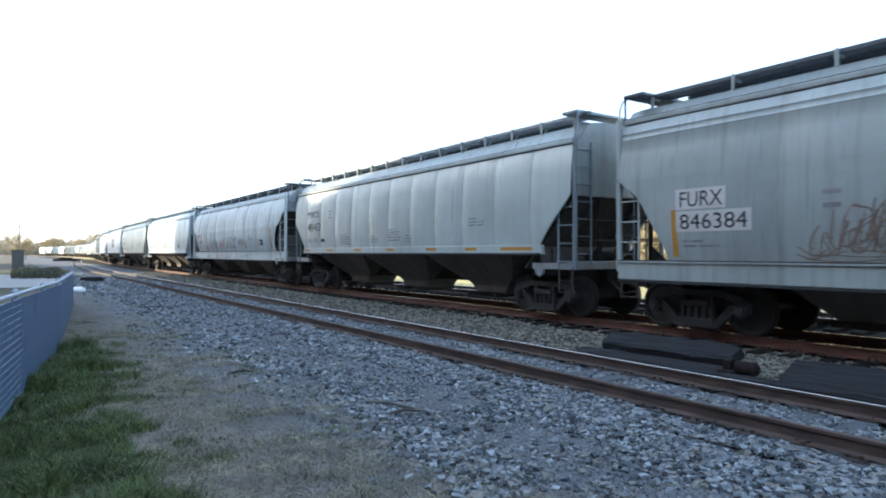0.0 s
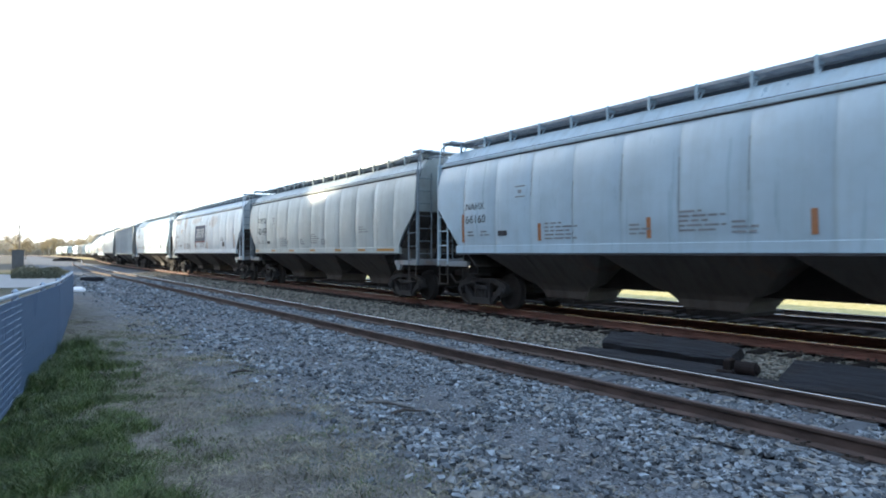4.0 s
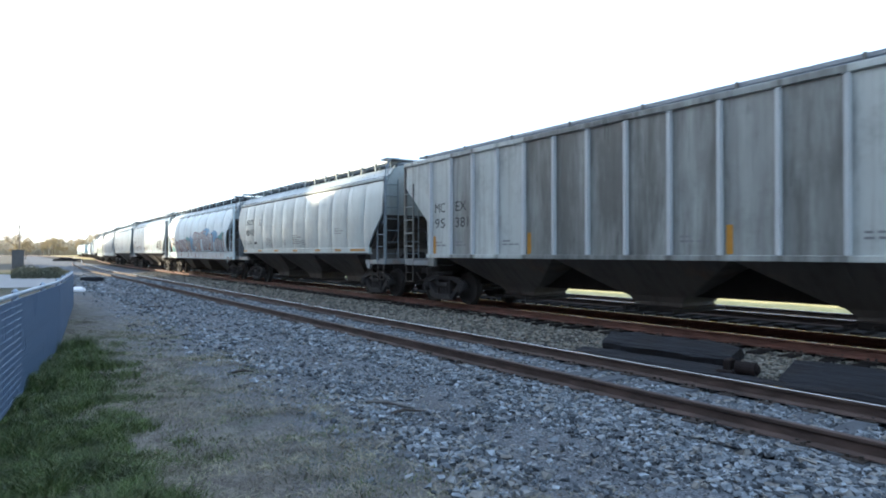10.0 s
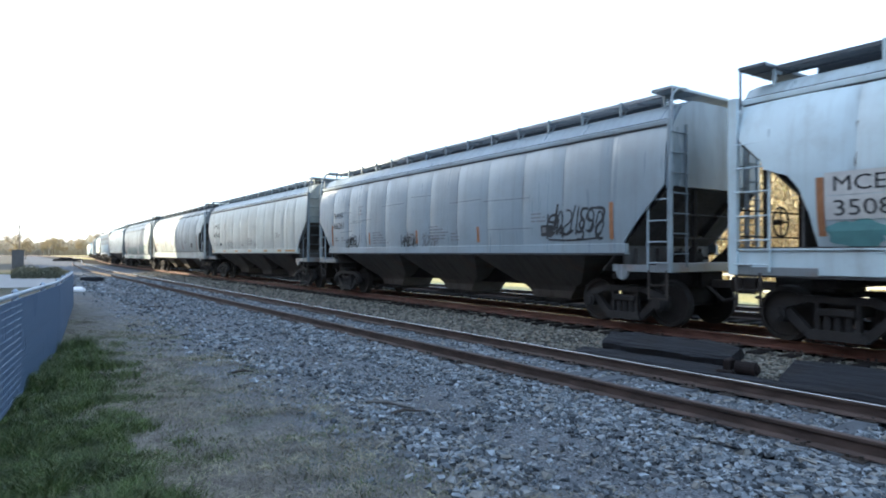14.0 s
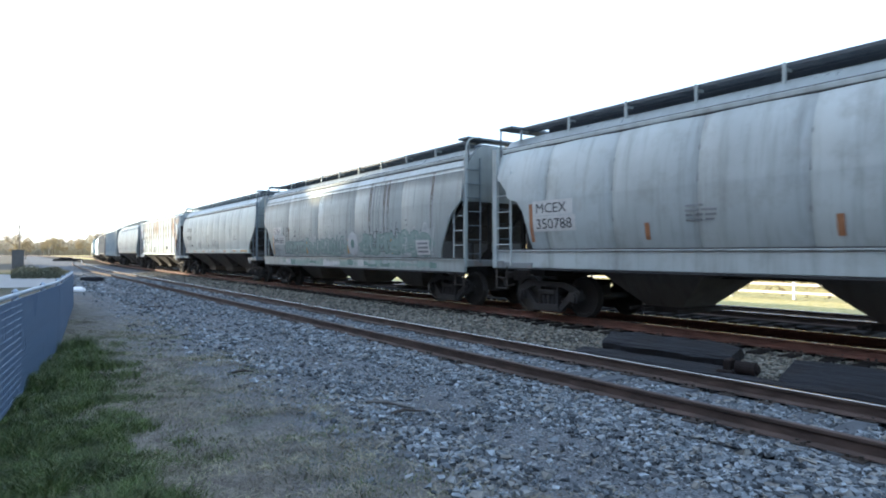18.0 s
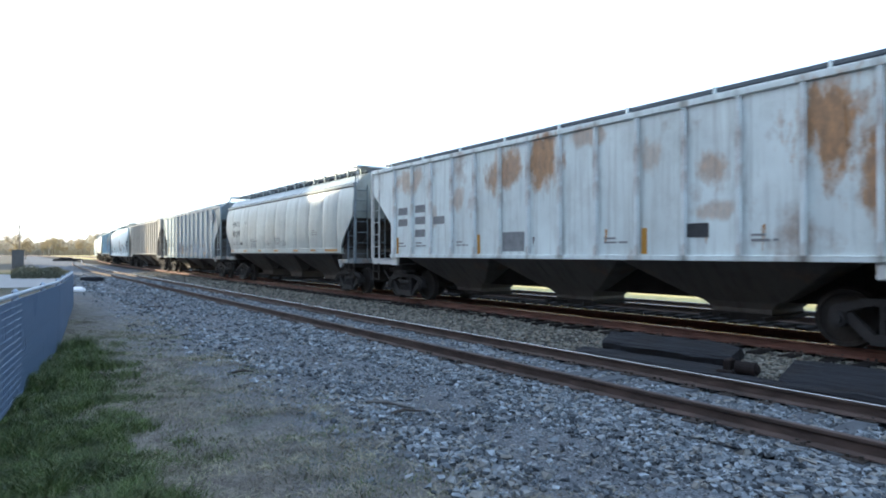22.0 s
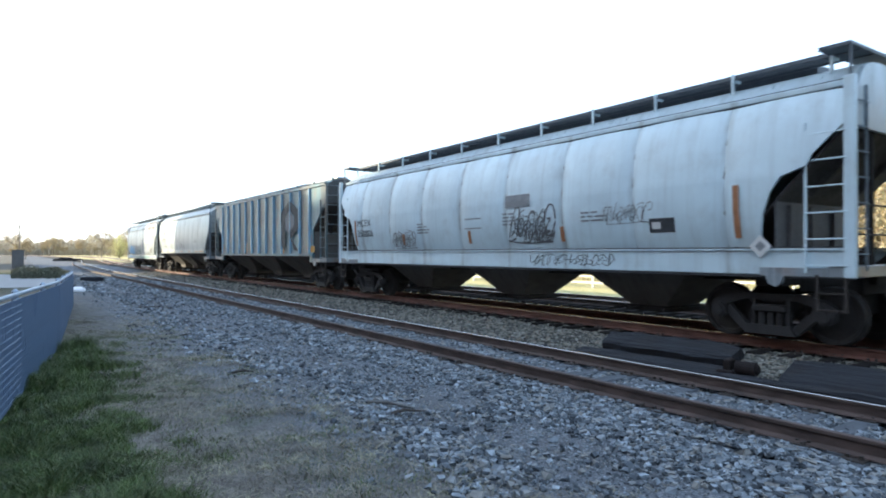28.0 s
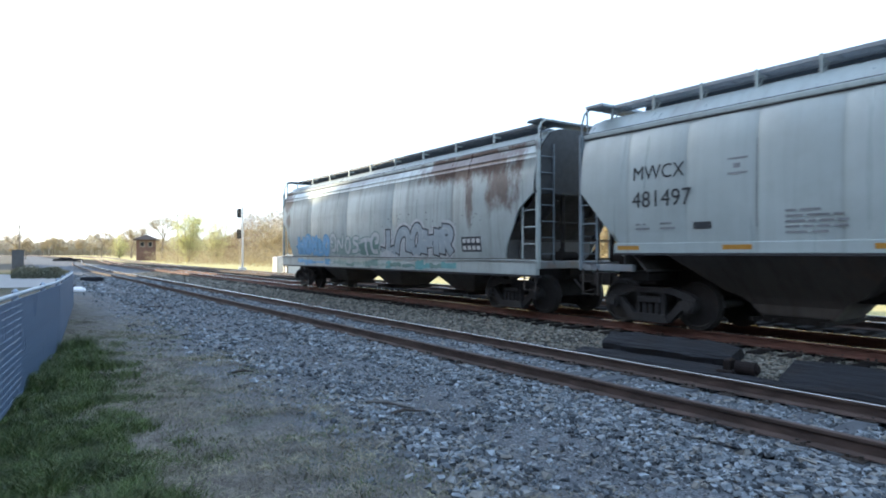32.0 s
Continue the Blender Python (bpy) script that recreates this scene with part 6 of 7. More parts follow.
P = {
    "grey": coat("warm_grey_paint", (0.43, 0.495, 0.49), 1, 0.22, 0, 0.14),
    "grey_b": coat("warm_grey_paint_b", (0.435, 0.495, 0.485), 7, 0.25, 0, 0.18),
    "pale": coat("pale_grey_paint", (0.31, 0.385, 0.435), 2, 0.28, 0.25, 0.22, rust_at=0.70),
    "pale_b": coat("pale_blue_grey_paint", (0.43, 0.56, 0.64), 3, 0.22, 0, 0.14),
    "rusty_pale": coat("pale_paint_with_rust", (0.61, 0.69, 0.73), 4, 0.25, 0.4, 0.25, rust_at=0.72, patches=((7.0, 3.7, 1.3, 0.25, 0.7), (4.4, 3.6, 0.5, 0.5, 0.6), (5.5, 3.0, 0.3, 0.2, 0.8), (1.5, 3.6, 1.8, 0.25, 0.45), (-3.0, 3.4, 1.0, 0.4, 0.4)), stain=(0.50, 0.28, 0.11)),
    "ivory": coat("dusty_white_paint", (0.53, 0.61, 0.635), 5, 0.50, 0.25, 0.32, rust_at=0.70, gloss=0.42),
    "ivory_b": coat("dusty_white_paint_b", (0.60, 0.72, 0.765), 9, 0.35, 0.15, 0.2, rust_at=0.74, gloss=0.38),
    "ivory_c": coat("dusty_white_paint_c", (0.44, 0.49, 0.49), 15, 0.65, 0.35, 0.45, rust_at=0.67, gloss=0.42),
    "cement": coat("cement_grey_paint", (0.37, 0.42, 0.415), 6, 0.35, 0.2, 0.5, rust_at=0.72),
    "cement_b": coat("cement_grey_paint_b", (0.37, 0.42, 0.42), 16, 0.35, 0.3, 0.5, rust_at=0.70),
    "burnt": coat("cement_grey_paint_with_rust", (0.44, 0.50, 0.49), 8, 0.4, 0.5, 0.6, rust_at=0.68, patches=((-5.4, 3.85, 2.9, 0.62, 1.0), (-7.0, 3.1, 0.7, 0.7, 0.9), (-5.7, 2.9, 0.22, 0.6, 0.85), (7.7, 3.75, 0.7, 0.55, 0.9), (7.4, 2.9, 0.25, 0.4, 0.8), (0.8, 3.95, 3.0, 0.16, 0.5)), stain=(0.135, 0.082, 0.066)),
    "ribgrey": coat("dirty_grey_paint", (0.52, 0.565, 0.54), 10, 0.5, 0, 0.45, dirt_color=(0.05, 0.049, 0.046)),
    "ribgrey_b": coat("dirty_tan_grey_paint", (0.36, 0.345, 0.31), 11, 0.45, 0, 0.6, dirt_color=(0.09, 0.08, 0.068)),
    "ribwhite": coat("chalky_white_paint_with_rust", (0.80, 0.88, 0.87), 12, 0.3, 0.6, 0.4, rust_at=0.64, patches=((1.4, 3.5, 0.8, 0.6, 0.8), (0.1, 3.6, 0.7, 0.7, 0.9), (5.9, 3.7, 0.9, 0.4, 0.55), (3.4, 2.95, 0.3, 0.5, 0.5), (-4.2, 2.95, 0.4, 0.35, 0.6), (-4.3, 2.2, 0.4, 0.2, 0.45), (-6.1, 3.3, 0.7, 0.8, 0.9), (-6.9, 2.6, 0.6, 0.9, 0.85), (-7.6, 3.8, 1.0, 0.35, 0.8), (-1.4, 3.95, 0.6, 0.25, 0.5), (-2.9, 3.3, 0.3, 0.4, 0.4), (4.6, 2.5, 0.25, 0.4, 0.4)), stain=(0.50, 0.25, 0.085)),
    "ribslate": coat("slate_grey_paint", (0.285, 0.355, 0.385), 13, 0.6, 0.3, 0.6, rust_at=0.75),
    "ribblue": coat("faded_teal_blue_paint", (0.105, 0.225, 0.27), 14, 0.8, 0.5, 0.8, rust_at=0.60, dirt_color=(0.07, 0.066, 0.06), patches=((5.0, 3.4, 0.9, 0.8, 0.5), (2.1, 3.6, 0.6, 0.6, 0.6), (-0.4, 3.2, 0.8, 0.9, 0.55), (-3.0, 3.7, 1.1, 0.5, 0.6), (-5.6, 3.0, 0.7, 1.0, 0.5), (3.4, 2.2, 0.5, 0.4, 0.4), (-1.8, 2.1, 0.8, 0.4, 0.4), (6.8, 3.6, 0.4, 0.6, 0.5)), stain=(0.115, 0.10, 0.095)),
    "rib_pale": paint("pale_rib_paint", (0.56, 0.60, 0.61), 21, 0.3, 0, 0.2),
    "rib_white": paint("white_rib_paint", (0.74, 0.80, 0.80), 22, 0.45, 0.7, 0.3, rust_at=0.56),
    "rib_slate": paint("slate_rib_paint", (0.36, 0.43, 0.47), 23, 0.25, 0, 0.2),
    "rib_tan": paint("tan_grey_rib_paint", (0.43, 0.42, 0.385), 24, 0.3, 0, 0.2),
    "rib_edge": paint("light_blue_rib_paint", (0.24, 0.42, 0.56), 17, 0.6, 0.5, 0.6, rust_at=0.60),
}

smooth = dict(kind="smooth", build=marks_smooth, brackets=15, walk=M["galv"])
rounded = dict(kind="round", build=marks_round, brackets=11)
ridged = dict(kind="ridged", build=marks_ridged, brackets=10, sill_paint=None)
ribbed = dict(kind="ribbed", build=marks_ribbed, brackets=9, walk=M["galv"])
L_GREY = "warm grey smooth-sided covered hopper with amber strips on its sill"
L_ROUND = "dusty white round-sided covered hopper with a deep sill"
# kind, place of the front end along the track at the start, length, paint and marks
CARS = [
    dict(ridged, at=-0.95, length=16.23, paint=P["cement"], marks=("FURX", "846384"), label="cement grey covered hopper with white mark panels", more=more_brush_tag),
    dict(smooth, at=16.49, length=16.1, paint=P["grey"], marks=("MWCX", "481432"), label=L_GREY),
    dict(rounded, at=33.95, length=17.0, paint=P["ivory"], marks=("MCEX", "350892"), label="dusty white round-sided covered hopper with red and black scrawls", more=more_red_tags),
    dict(smooth, at=52.15, length=15.8, paint=P["pale_b"], marks=("NAHX", "66160"), z=2.6, cap=0.18, w=0.8, w2=0.85, amber=False, label="pale blue-grey smooth covered hopper with orange strips"),
    dict(smooth, at=69.1, length=15.95, paint=P["grey_b"], marks=("MWCX", "481458"), label=L_GREY),
    dict(smooth, at=86.39, length=17.25, paint=P["rusty_pale"], marks=("NAHX", "62110"), z=2.55, cap=0.19, w=0.85, w2=0.85, amber=False, more=more_plate, label="pale covered hopper with rust stains and a dark emblem panel"),
    dict(smooth, at=104.98, length=15.75, paint=P["pale_b"], marks=("NAHX", "66161"), z=3.40, w=1.2, w2=1.25, amber=False, label="pale blue-grey smooth covered hopper with orange strips"),
    dict(ribbed, at=122.05, length=17.05, paint=P["ribgrey"], marks=[("MC", 1, 2.62), ("EX", 2, 2.62), ("95", 1, 2.18), ("381", 2, 2.18)], ribs=17, differ=0.8, drop=0.1, rib_paint=P["rib_pale"], label="dirty grey rib-sided covered hopper streaked with black"),
    dict(smooth, at=140.40, length=15.85, paint=P["grey"], marks=("MWCX", "481410"), label=L_GREY),
    dict(rounded, at=157.40, length=17.15, paint=P["ivory_b"], marks=("MCEX", "350821"), label="round-sided white covered hopper with large silver graffiti", more=more_big_piece),
    dict(smooth, at=175.80, length=15.95, paint=P["pale"], marks=("NAHX", "66261"), z=2.75, cap=0.20, w=0.8, w2=0.85, amber=False, label="pale grey covered hopper with black scrawls", more=more_tags,
         tags=((2.4, 0.9, "black"), (6.3, 0.8, "black"), (7.5, 0.95, "grey"), (12.75, 1.75, "black"))),
    dict(smooth, at=193.05, length=15.6, paint=P["grey_b"], marks=("MWCX", "481446"), label=L_GREY),
    dict(rounded, at=209.90, length=17.2, paint=P["ivory_c"], marks=("MCEX", "350788"), label=L_ROUND),
    dict(ridged, at=228.38, length=16.1, paint=P["cement_b"], marks=("FURX", "846366"), label="cement grey covered hopper with faded mint graffiti", more=more_faded_piece),
    dict(smooth, at=245.84, length=16.0, paint=P["grey"], marks=("MWCX", "481363"), label=L_GREY),
    dict(ribbed, at=263.20, length=16.65, paint=P["ribwhite"], marks=[], ribs=16, differ=0.1, rib_paint=P["rib_white"], label="chalky white rib-sided covered hopper with rust patches", more=more_rust_white, ladder_paint=M["white"], frame=M["white"], platform=M["white"], walk=M["walk"], drop=0.1),
    dict(smooth, at=281.19, length=16.0, paint=P["grey_b"], marks=("MWCX", "481299"), label=L_GREY),
    dict(ribbed, at=298.60, length=16.42, paint=P["ribslate"], low=0.30, marks=[("MW", 1, 2.30), ("CX", 2, 2.30), ("461", 1, 1.95), ("503", 2, 1.95)], ribs=14, differ=0.2, rib_paint=P["rib_slate"], walk=P["rib_slate"], drop=0.1, label="slate grey rib-sided covered hopper with a round emblem", more=more_disc),
    dict(ribbed, at=316.40, length=16.8, paint=P["ribgrey_b"], marks=[("MC", 1, 2.62), ("EX", 2, 2.62), ("95", 1, 2.18), ("389", 2, 2.18)], ribs=17, differ=0.6, drop=0.1, rib_paint=P["rib_tan"], label="dirty tan-grey rib-sided covered hopper"),
    dict(rounded, at=334.45, length=17.2, paint=P["ivory_b"], marks=("MCEX", "350806"), plate=False, label="pale round-sided covered hopper with black scrawls and a grey block", more=more_block_tag),
    dict(ribbed, at=352.95, length=15.9, paint=P["ribblue"], rib_paint=P["rib_edge"], drop=0.1, differ=0.75, marks=[], ribs=15, end_paint=M["letter"], label="faded teal blue rib-sided covered hopper with a black emblem", more=more_hex),
    dict(smooth, at=370.30, length=15.6, paint=P["grey"], marks=("MWCX", "481497"), label=L_GREY),
    dict(ridged, at=387.25, length=16.5, paint=P["burnt"], end_paint=M["letter"], marks=("", ""), label="rust-stained covered hopper with blue and silver graffiti, last of the train", more=more_last_car),
]
TRAIN = []
for i, spec in enumerate(CARS):
    spec["seed"] = 100 + i
    if spec["kind"] == "smooth" and spec.get("amber", True):
        spec["ladder_paint"] = M["end"]
    count = KINDS[spec["kind"]]["panels"]
    seams = (spec["length"] / count, 0.5 * (count % 2 == 0), 0.26, 0.07, 0.14)
    if spec["kind"] == "round":
        seams = seams[:2] + (0.5, 0.12, 0.10)
    if spec["kind"] == "ribbed":
        # bands beside the ribs: dirt and painted rib shadow in one
        seams = ((spec["length"] - 1.0) / (spec["ribs"] - 1), 0.5 * (spec["ribs"] % 2), 0.75, 0.15, spec.get("differ", 0.3))
    (word, colour, number, *rest), extra = spec["paint"]
    spec["roof_paint"] = paint("dusty_roof_" + word, scaled(colour, 0.66), number + 40, 0.5, 0.1, 0.4, rust_at=0.72)
    # end walls: body colour scaled down for their shading, with extra dirt and streaks
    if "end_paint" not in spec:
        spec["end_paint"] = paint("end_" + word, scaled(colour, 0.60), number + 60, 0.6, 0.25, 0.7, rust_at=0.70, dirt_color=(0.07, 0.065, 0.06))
    spec["paint"] = paint(word, colour, number, *rest, seams=seams, **extra)
    if spec.get("sill_paint", 1) is None:
        spec["sill_paint"] = spec["paint"]
    TRAIN.append((hopper_car(spec), START + spec["at"] + spec["length"] / 2))
# ---- beyond the tracks ----
def build_white_fence():
    f = root("rail_fence", pose(23.5, 0, 0), "white painted post-and-rail fence on the grass", "fence")
    post = box_mesh("fence_post", 0.10, 0.10, 1.30, 0.01)
    for i in range(26):
        part("fence_post", post, M["wood_white"], f, "", pose(0, 2.0 + i * 2.4, 0.60))
    for i in range(25):
        for z in (0.22, 0.52, 0.82, 1.12):
            part("fence_rail", box_mesh("fence_rail", 0.03, 2.4, 0.085), M["wood_white"], f, "", pose(-0.07, 3.2 + i * 2.4, z))


build_white_fence()


def branch_tree(seed, height, leafy, puff=0.024, leaf=0.10, count=1500, stem=0.24):
    """Trunk with forking limbs, and small leaves or buds round the twigs."""
    r = random.Random(seed)
    bm, tips = bmesh.new(), []

    def grow(p, d, length, rad, depth):
        q = p + d * length
        add_tube(bm, p, q, rad, 6 if depth < 2 else 4, rad * 0.7)
        if depth >= 2:
            tips.append((p, q))
        if depth == 5:
            return
        for _ in range(3 if depth in (1, 2, 3) else 2):
            side = Vector((r.gauss(0, 1), r.gauss(0, 1), r.gauss(0.25, 0.5)))
            e = (d + side.normalized() * r.uniform(0.45, 0.85)).normalized()
            grow(q, e, length * r.uniform(0.62, 0.82), rad * 0.62, depth + 1)
    grow(Vector((0, 0, -0.2)), Vector((r.gauss(0, 0.04), r.gauss(0, 0.04), 1)).normalized(), height * stem, height * 0.018, 0)
    trunk = bm_mesh("trunk", bm)
    v, f = [], []
    for _ in range(int(count * leafy)):
        p, q = r.choice(tips)
        c = p.lerp(q, r.uniform(0, 1.1)) + Vector((r.gauss(0, 1), r.gauss(0, 1), r.gauss(0, 1))) * height * puff
        s = leaf * r.uniform(0.6, 1.5)
        a = Vector((r.gauss(0, 1), r.gauss(0, 1), r.gauss(0, 1))).normalized() * s
        b = Vector((r.gauss(0, 1), r.gauss(0, 1), r.gauss(0, 1))).normalized() * s
        k = len(v)
        v += [tuple(c - a * 0.6), tuple(c + b * 0.5), tuple(c + a * 0.6), tuple(c - b * 0.5)]
        f.append((k, k + 1, k + 2, k + 3))
    return trunk, mesh_of("crown", v, f)


TREES = [branch_tree(1, 8, 1.0, 0.042, 0.09, 4200, 0.19), branch_tree(2, 7, 1.0, 0.045, 0.085, 3800, 0.18), branch_tree(3, 9, 0.6, 0.04, 0.09, 3600, 0.20),
         branch_tree(4, 6, 1.0, 0.045, 0.085, 3800, 0.18), branch_tree(6, 10, 1.0, leaf=0.22, count=15000, puff=0.05, stem=0.17)]


def feather_tree(seed, height, spread, count, leaf):
    """Several slender stems from one root, feathered with small young leaves from low down to the tips."""
    r = random.Random(seed)
    bm, tips = bmesh.new(), []
    for s in range(9):
        a, lean = r.uniform(0, 6.283), r.uniform(0.02, 0.16) * spread
        h = height * r.uniform(0.6, 1.0)
        p, rad = Vector((0, 0, -0.2)), height * 0.009
        d = Vector((math.cos(a) * lean, math.sin(a) * lean, 1)).normalized()
        for j in range(6):
            q = p + d * h / 6
            add_tube(bm, p, q, rad, 5, rad * 0.8)
            for _ in range(5):
                e = (d * r.uniform(0.4, 1.0) + Vector((r.gauss(0, 0.7), r.gauss(0, 0.7), r.gauss(0, 0.3)))).normalized()
                b = p.lerp(q, r.random())
                c = b + e * h * r.uniform(0.10, 0.26) * (1.15 - j * 0.13) * spread
                add_tube(bm, b, c, rad * 0.4, 3, rad * 0.15)
                tips.append((b, c))
            p, rad = q, rad * 0.8
            d = (d + Vector((r.gauss(0, 0.12), r.gauss(0, 0.12), 0.1))).normalized()
    v, f = [], []
    for _ in range(count):
        p, q = r.choice(tips)
        c = p.lerp(q, r.uniform(0.1, 1.15)) + Vector((r.gauss(0, 1), r.gauss(0, 1), r.gauss(0, 1))) * height * 0.028
        a = Vector((r.gauss(0, 1), r.gauss(0, 1), r.gauss(0, 1))).normalized() * leaf * r.uniform(0.5, 1.4)
        b = Vector((r.gauss(0, 1), r.gauss(0, 1), r.gauss(0, 1))).normalized() * leaf * r.uniform(0.4, 0.9)
        k = len(v)
        v += [tuple(c - a), tuple(c + b * 0.6), tuple(c + a), tuple(c - b * 0.6)]
        f.append((k, k + 1, k + 2, k + 3))
    return bm_mesh("trunk", bm), mesh_of("crown", v, f)


TREES += [feather_tree(31, 10.5, 2.1, 22000, 0.11), feather_tree(32, 9.0, 2.3, 12000, 0.10)]


def tree(i, x, y, size, material, label, name="tree"):
    trunk, crown = TREES[i]
    t = root(name, pose(x, y, 0.0, 0, 0, (x * 37 + y * 53) % 360) @ Matrix.Scale(size, 4), label, "tree", "trees beyond the railway")
    part("trunk", trunk, M["bark"], t)
    part("crown", crown, material, t)
    return t


def spot(px, d):
    """A place d metres deep into the view, at px of the width of 1568."""
    a, b = d, (px - 784) / 1111 * d
    c, e = math.sin(radians(TURN)), math.cos(radians(TURN))
    return a * c + b * e, a * e - b * c


r = random.Random(21)
for i in range(46):
    y = -6 + i * 2.6 + r.uniform(-0.8, 0.8)
    x = 27 + r.uniform(0, 16) + max(0, (y - 60) * 0.12)
    tree(r.choice((0, 1, 2, 3)), x, y, r.uniform(0.75, 1.05), M["leaf_tan"], "bare spring tree with tan buds in low sun")
for i in range(80):
    px, d = r.uniform(-60, 500), r.uniform(165, 330)
    x, y = spot(px, d)
    if x - bend(y) > 24 or (px < 62 and x - bend(y) < 3) :
        tree(r.choice((0, 1, 2, 3)), x, y, r.uniform(0.9, 1.55), M["leaf_tan"], "bare spring tree with tan buds in low sun")
for i in range(40):
    px, d = r.uniform(-20, 240), r.uniform(400, 470)
    x, y = spot(px, d)
    if abs(x - MAIN_X - bend(y)) > 13:
        tree(r.choice((0, 1, 2, 3)), x, y, r.uniform(1.5, 2.3), M["leaf_tan"], "distant bare spring tree")
tree(5, *spot(335, 122), 0.98, M["leaf_green"], "tall feathery yellow-green young-leaved tree in the sun")
tree(6, *spot(382, 132), 1.05, M["leaf_green"], "feathery yellow-green young-leaved tree in the sun")
tree(6, *spot(212, 190), 0.85, M["leaf_green"], "feathery yellow-green young-leaved tree in the sun")
for px, d, size in ((440, 135, 1.25), (470, 128, 1.3), (500, 138, 1.3), (412, 142, 1.1), (288, 170, 2.1), (250, 185, 1.7), (232, 200, 1.6), (180, 260, 1.9), (30, 230, 1.6)):
    tree(2, *spot(px, d), size, M["leaf_tan"], "tall bare spring tree in low sun")


def build_brush():
    """Undergrowth and far woods: countless twiggy clumps."""
    q = random.Random(8)
    spots = [(q.uniform(24, 52), q.uniform(-10, 110), 6.0 * q.random() ** 1.5, 0.10) for _ in range(60000)]
    for _ in range(26000):
        px, d = q.uniform(-30, 520), q.uniform(150, 330)
        x, y = spot(px, d)
        if x - bend(y) > 24:
            spots.append((x, y, 5.5 * q.random() ** 1.6, 0.22))
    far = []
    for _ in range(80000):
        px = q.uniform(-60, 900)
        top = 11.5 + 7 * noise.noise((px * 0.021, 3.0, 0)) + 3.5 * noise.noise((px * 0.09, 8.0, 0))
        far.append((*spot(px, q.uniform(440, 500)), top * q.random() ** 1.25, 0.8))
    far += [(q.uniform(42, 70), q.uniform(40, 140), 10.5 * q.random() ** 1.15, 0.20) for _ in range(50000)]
    for _ in range(20000):
        px, d = q.uniform(195, 520), q.uniform(95, 165)
        x, y = spot(px, d)
        if x - bend(y) > 19.5:
            spots.append((x, y, 2.2 * q.random() ** 1.8, 0.10))
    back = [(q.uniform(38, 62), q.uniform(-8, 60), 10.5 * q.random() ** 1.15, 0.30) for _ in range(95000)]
    twigs(q, "woods_edge", back, M["leaf_edge"], "tan wood edge behind the rail fence, lightened for sun")
    weeds = []
    for _ in range(16000):
        px, d = q.uniform(20, 122), q.uniform(40, 58)
        x, y = spot(px, d)
        weeds.append((x, y, 0.48 * q.random() ** 1.3 * max(0.08, min(1.0, (px - 18) / 12, (124 - px) / 25) * (0.75 + 0.7 * noise.noise((px * 0.06, d * 0.3, 1)))), 0.06))
    twigs(q, "weeds", weeds, M["weed"], "dark rank weeds behind the fence")
    bank = []
    for _ in range(46000):
        px, d = q.uniform(395, 640), q.uniform(126, 172)
        top = 11.5 * min(1.0, (px - 390) / 45) * (0.85 + 0.3 * noise.noise((px * 0.03, d * 0.05, 2.0)))
        bank.append((*spot(px, d), top * q.random() ** 0.9, 0.13))
    twigs(q, "wooded_bank", bank, M["leaf_bank"], "brown wooded bank with bare spring twigs")
    twigs(q, "brush", spots, M["leaf_tan"], "tan spring undergrowth beyond the tracks")
    twigs(q, "far_woods", far, M["leaf_hazed"], "brown spring woods in the distance, paled for haze")


def twigs(q, name, spots, material, label):
    v, f = [], []
    for x, y, z, s in spots:
        a = Vector((q.gauss(0, 1), q.gauss(0, 1), q.gauss(0, 1.3))).normalized() * s * q.uniform(0.6, 1.5)
        b = Vector((q.gauss(0, 1), q.gauss(0, 1), q.gauss(0, 1))).normalized() * s * 0.6
        k = len(v)
        v += [(x - a.x, y - a.y, z - a.z), (x + b.x, y + b.y, z + b.z), (x + a.x, y + a.y, z + a.z), (x - b.x, y - b.y, z - b.z)]
        f.append((k, k + 1, k + 2, k + 3))
    tagged(new(name, mesh_of(name, v, f, material)), label, "undergrowth", kind="stuff")


build_brush()


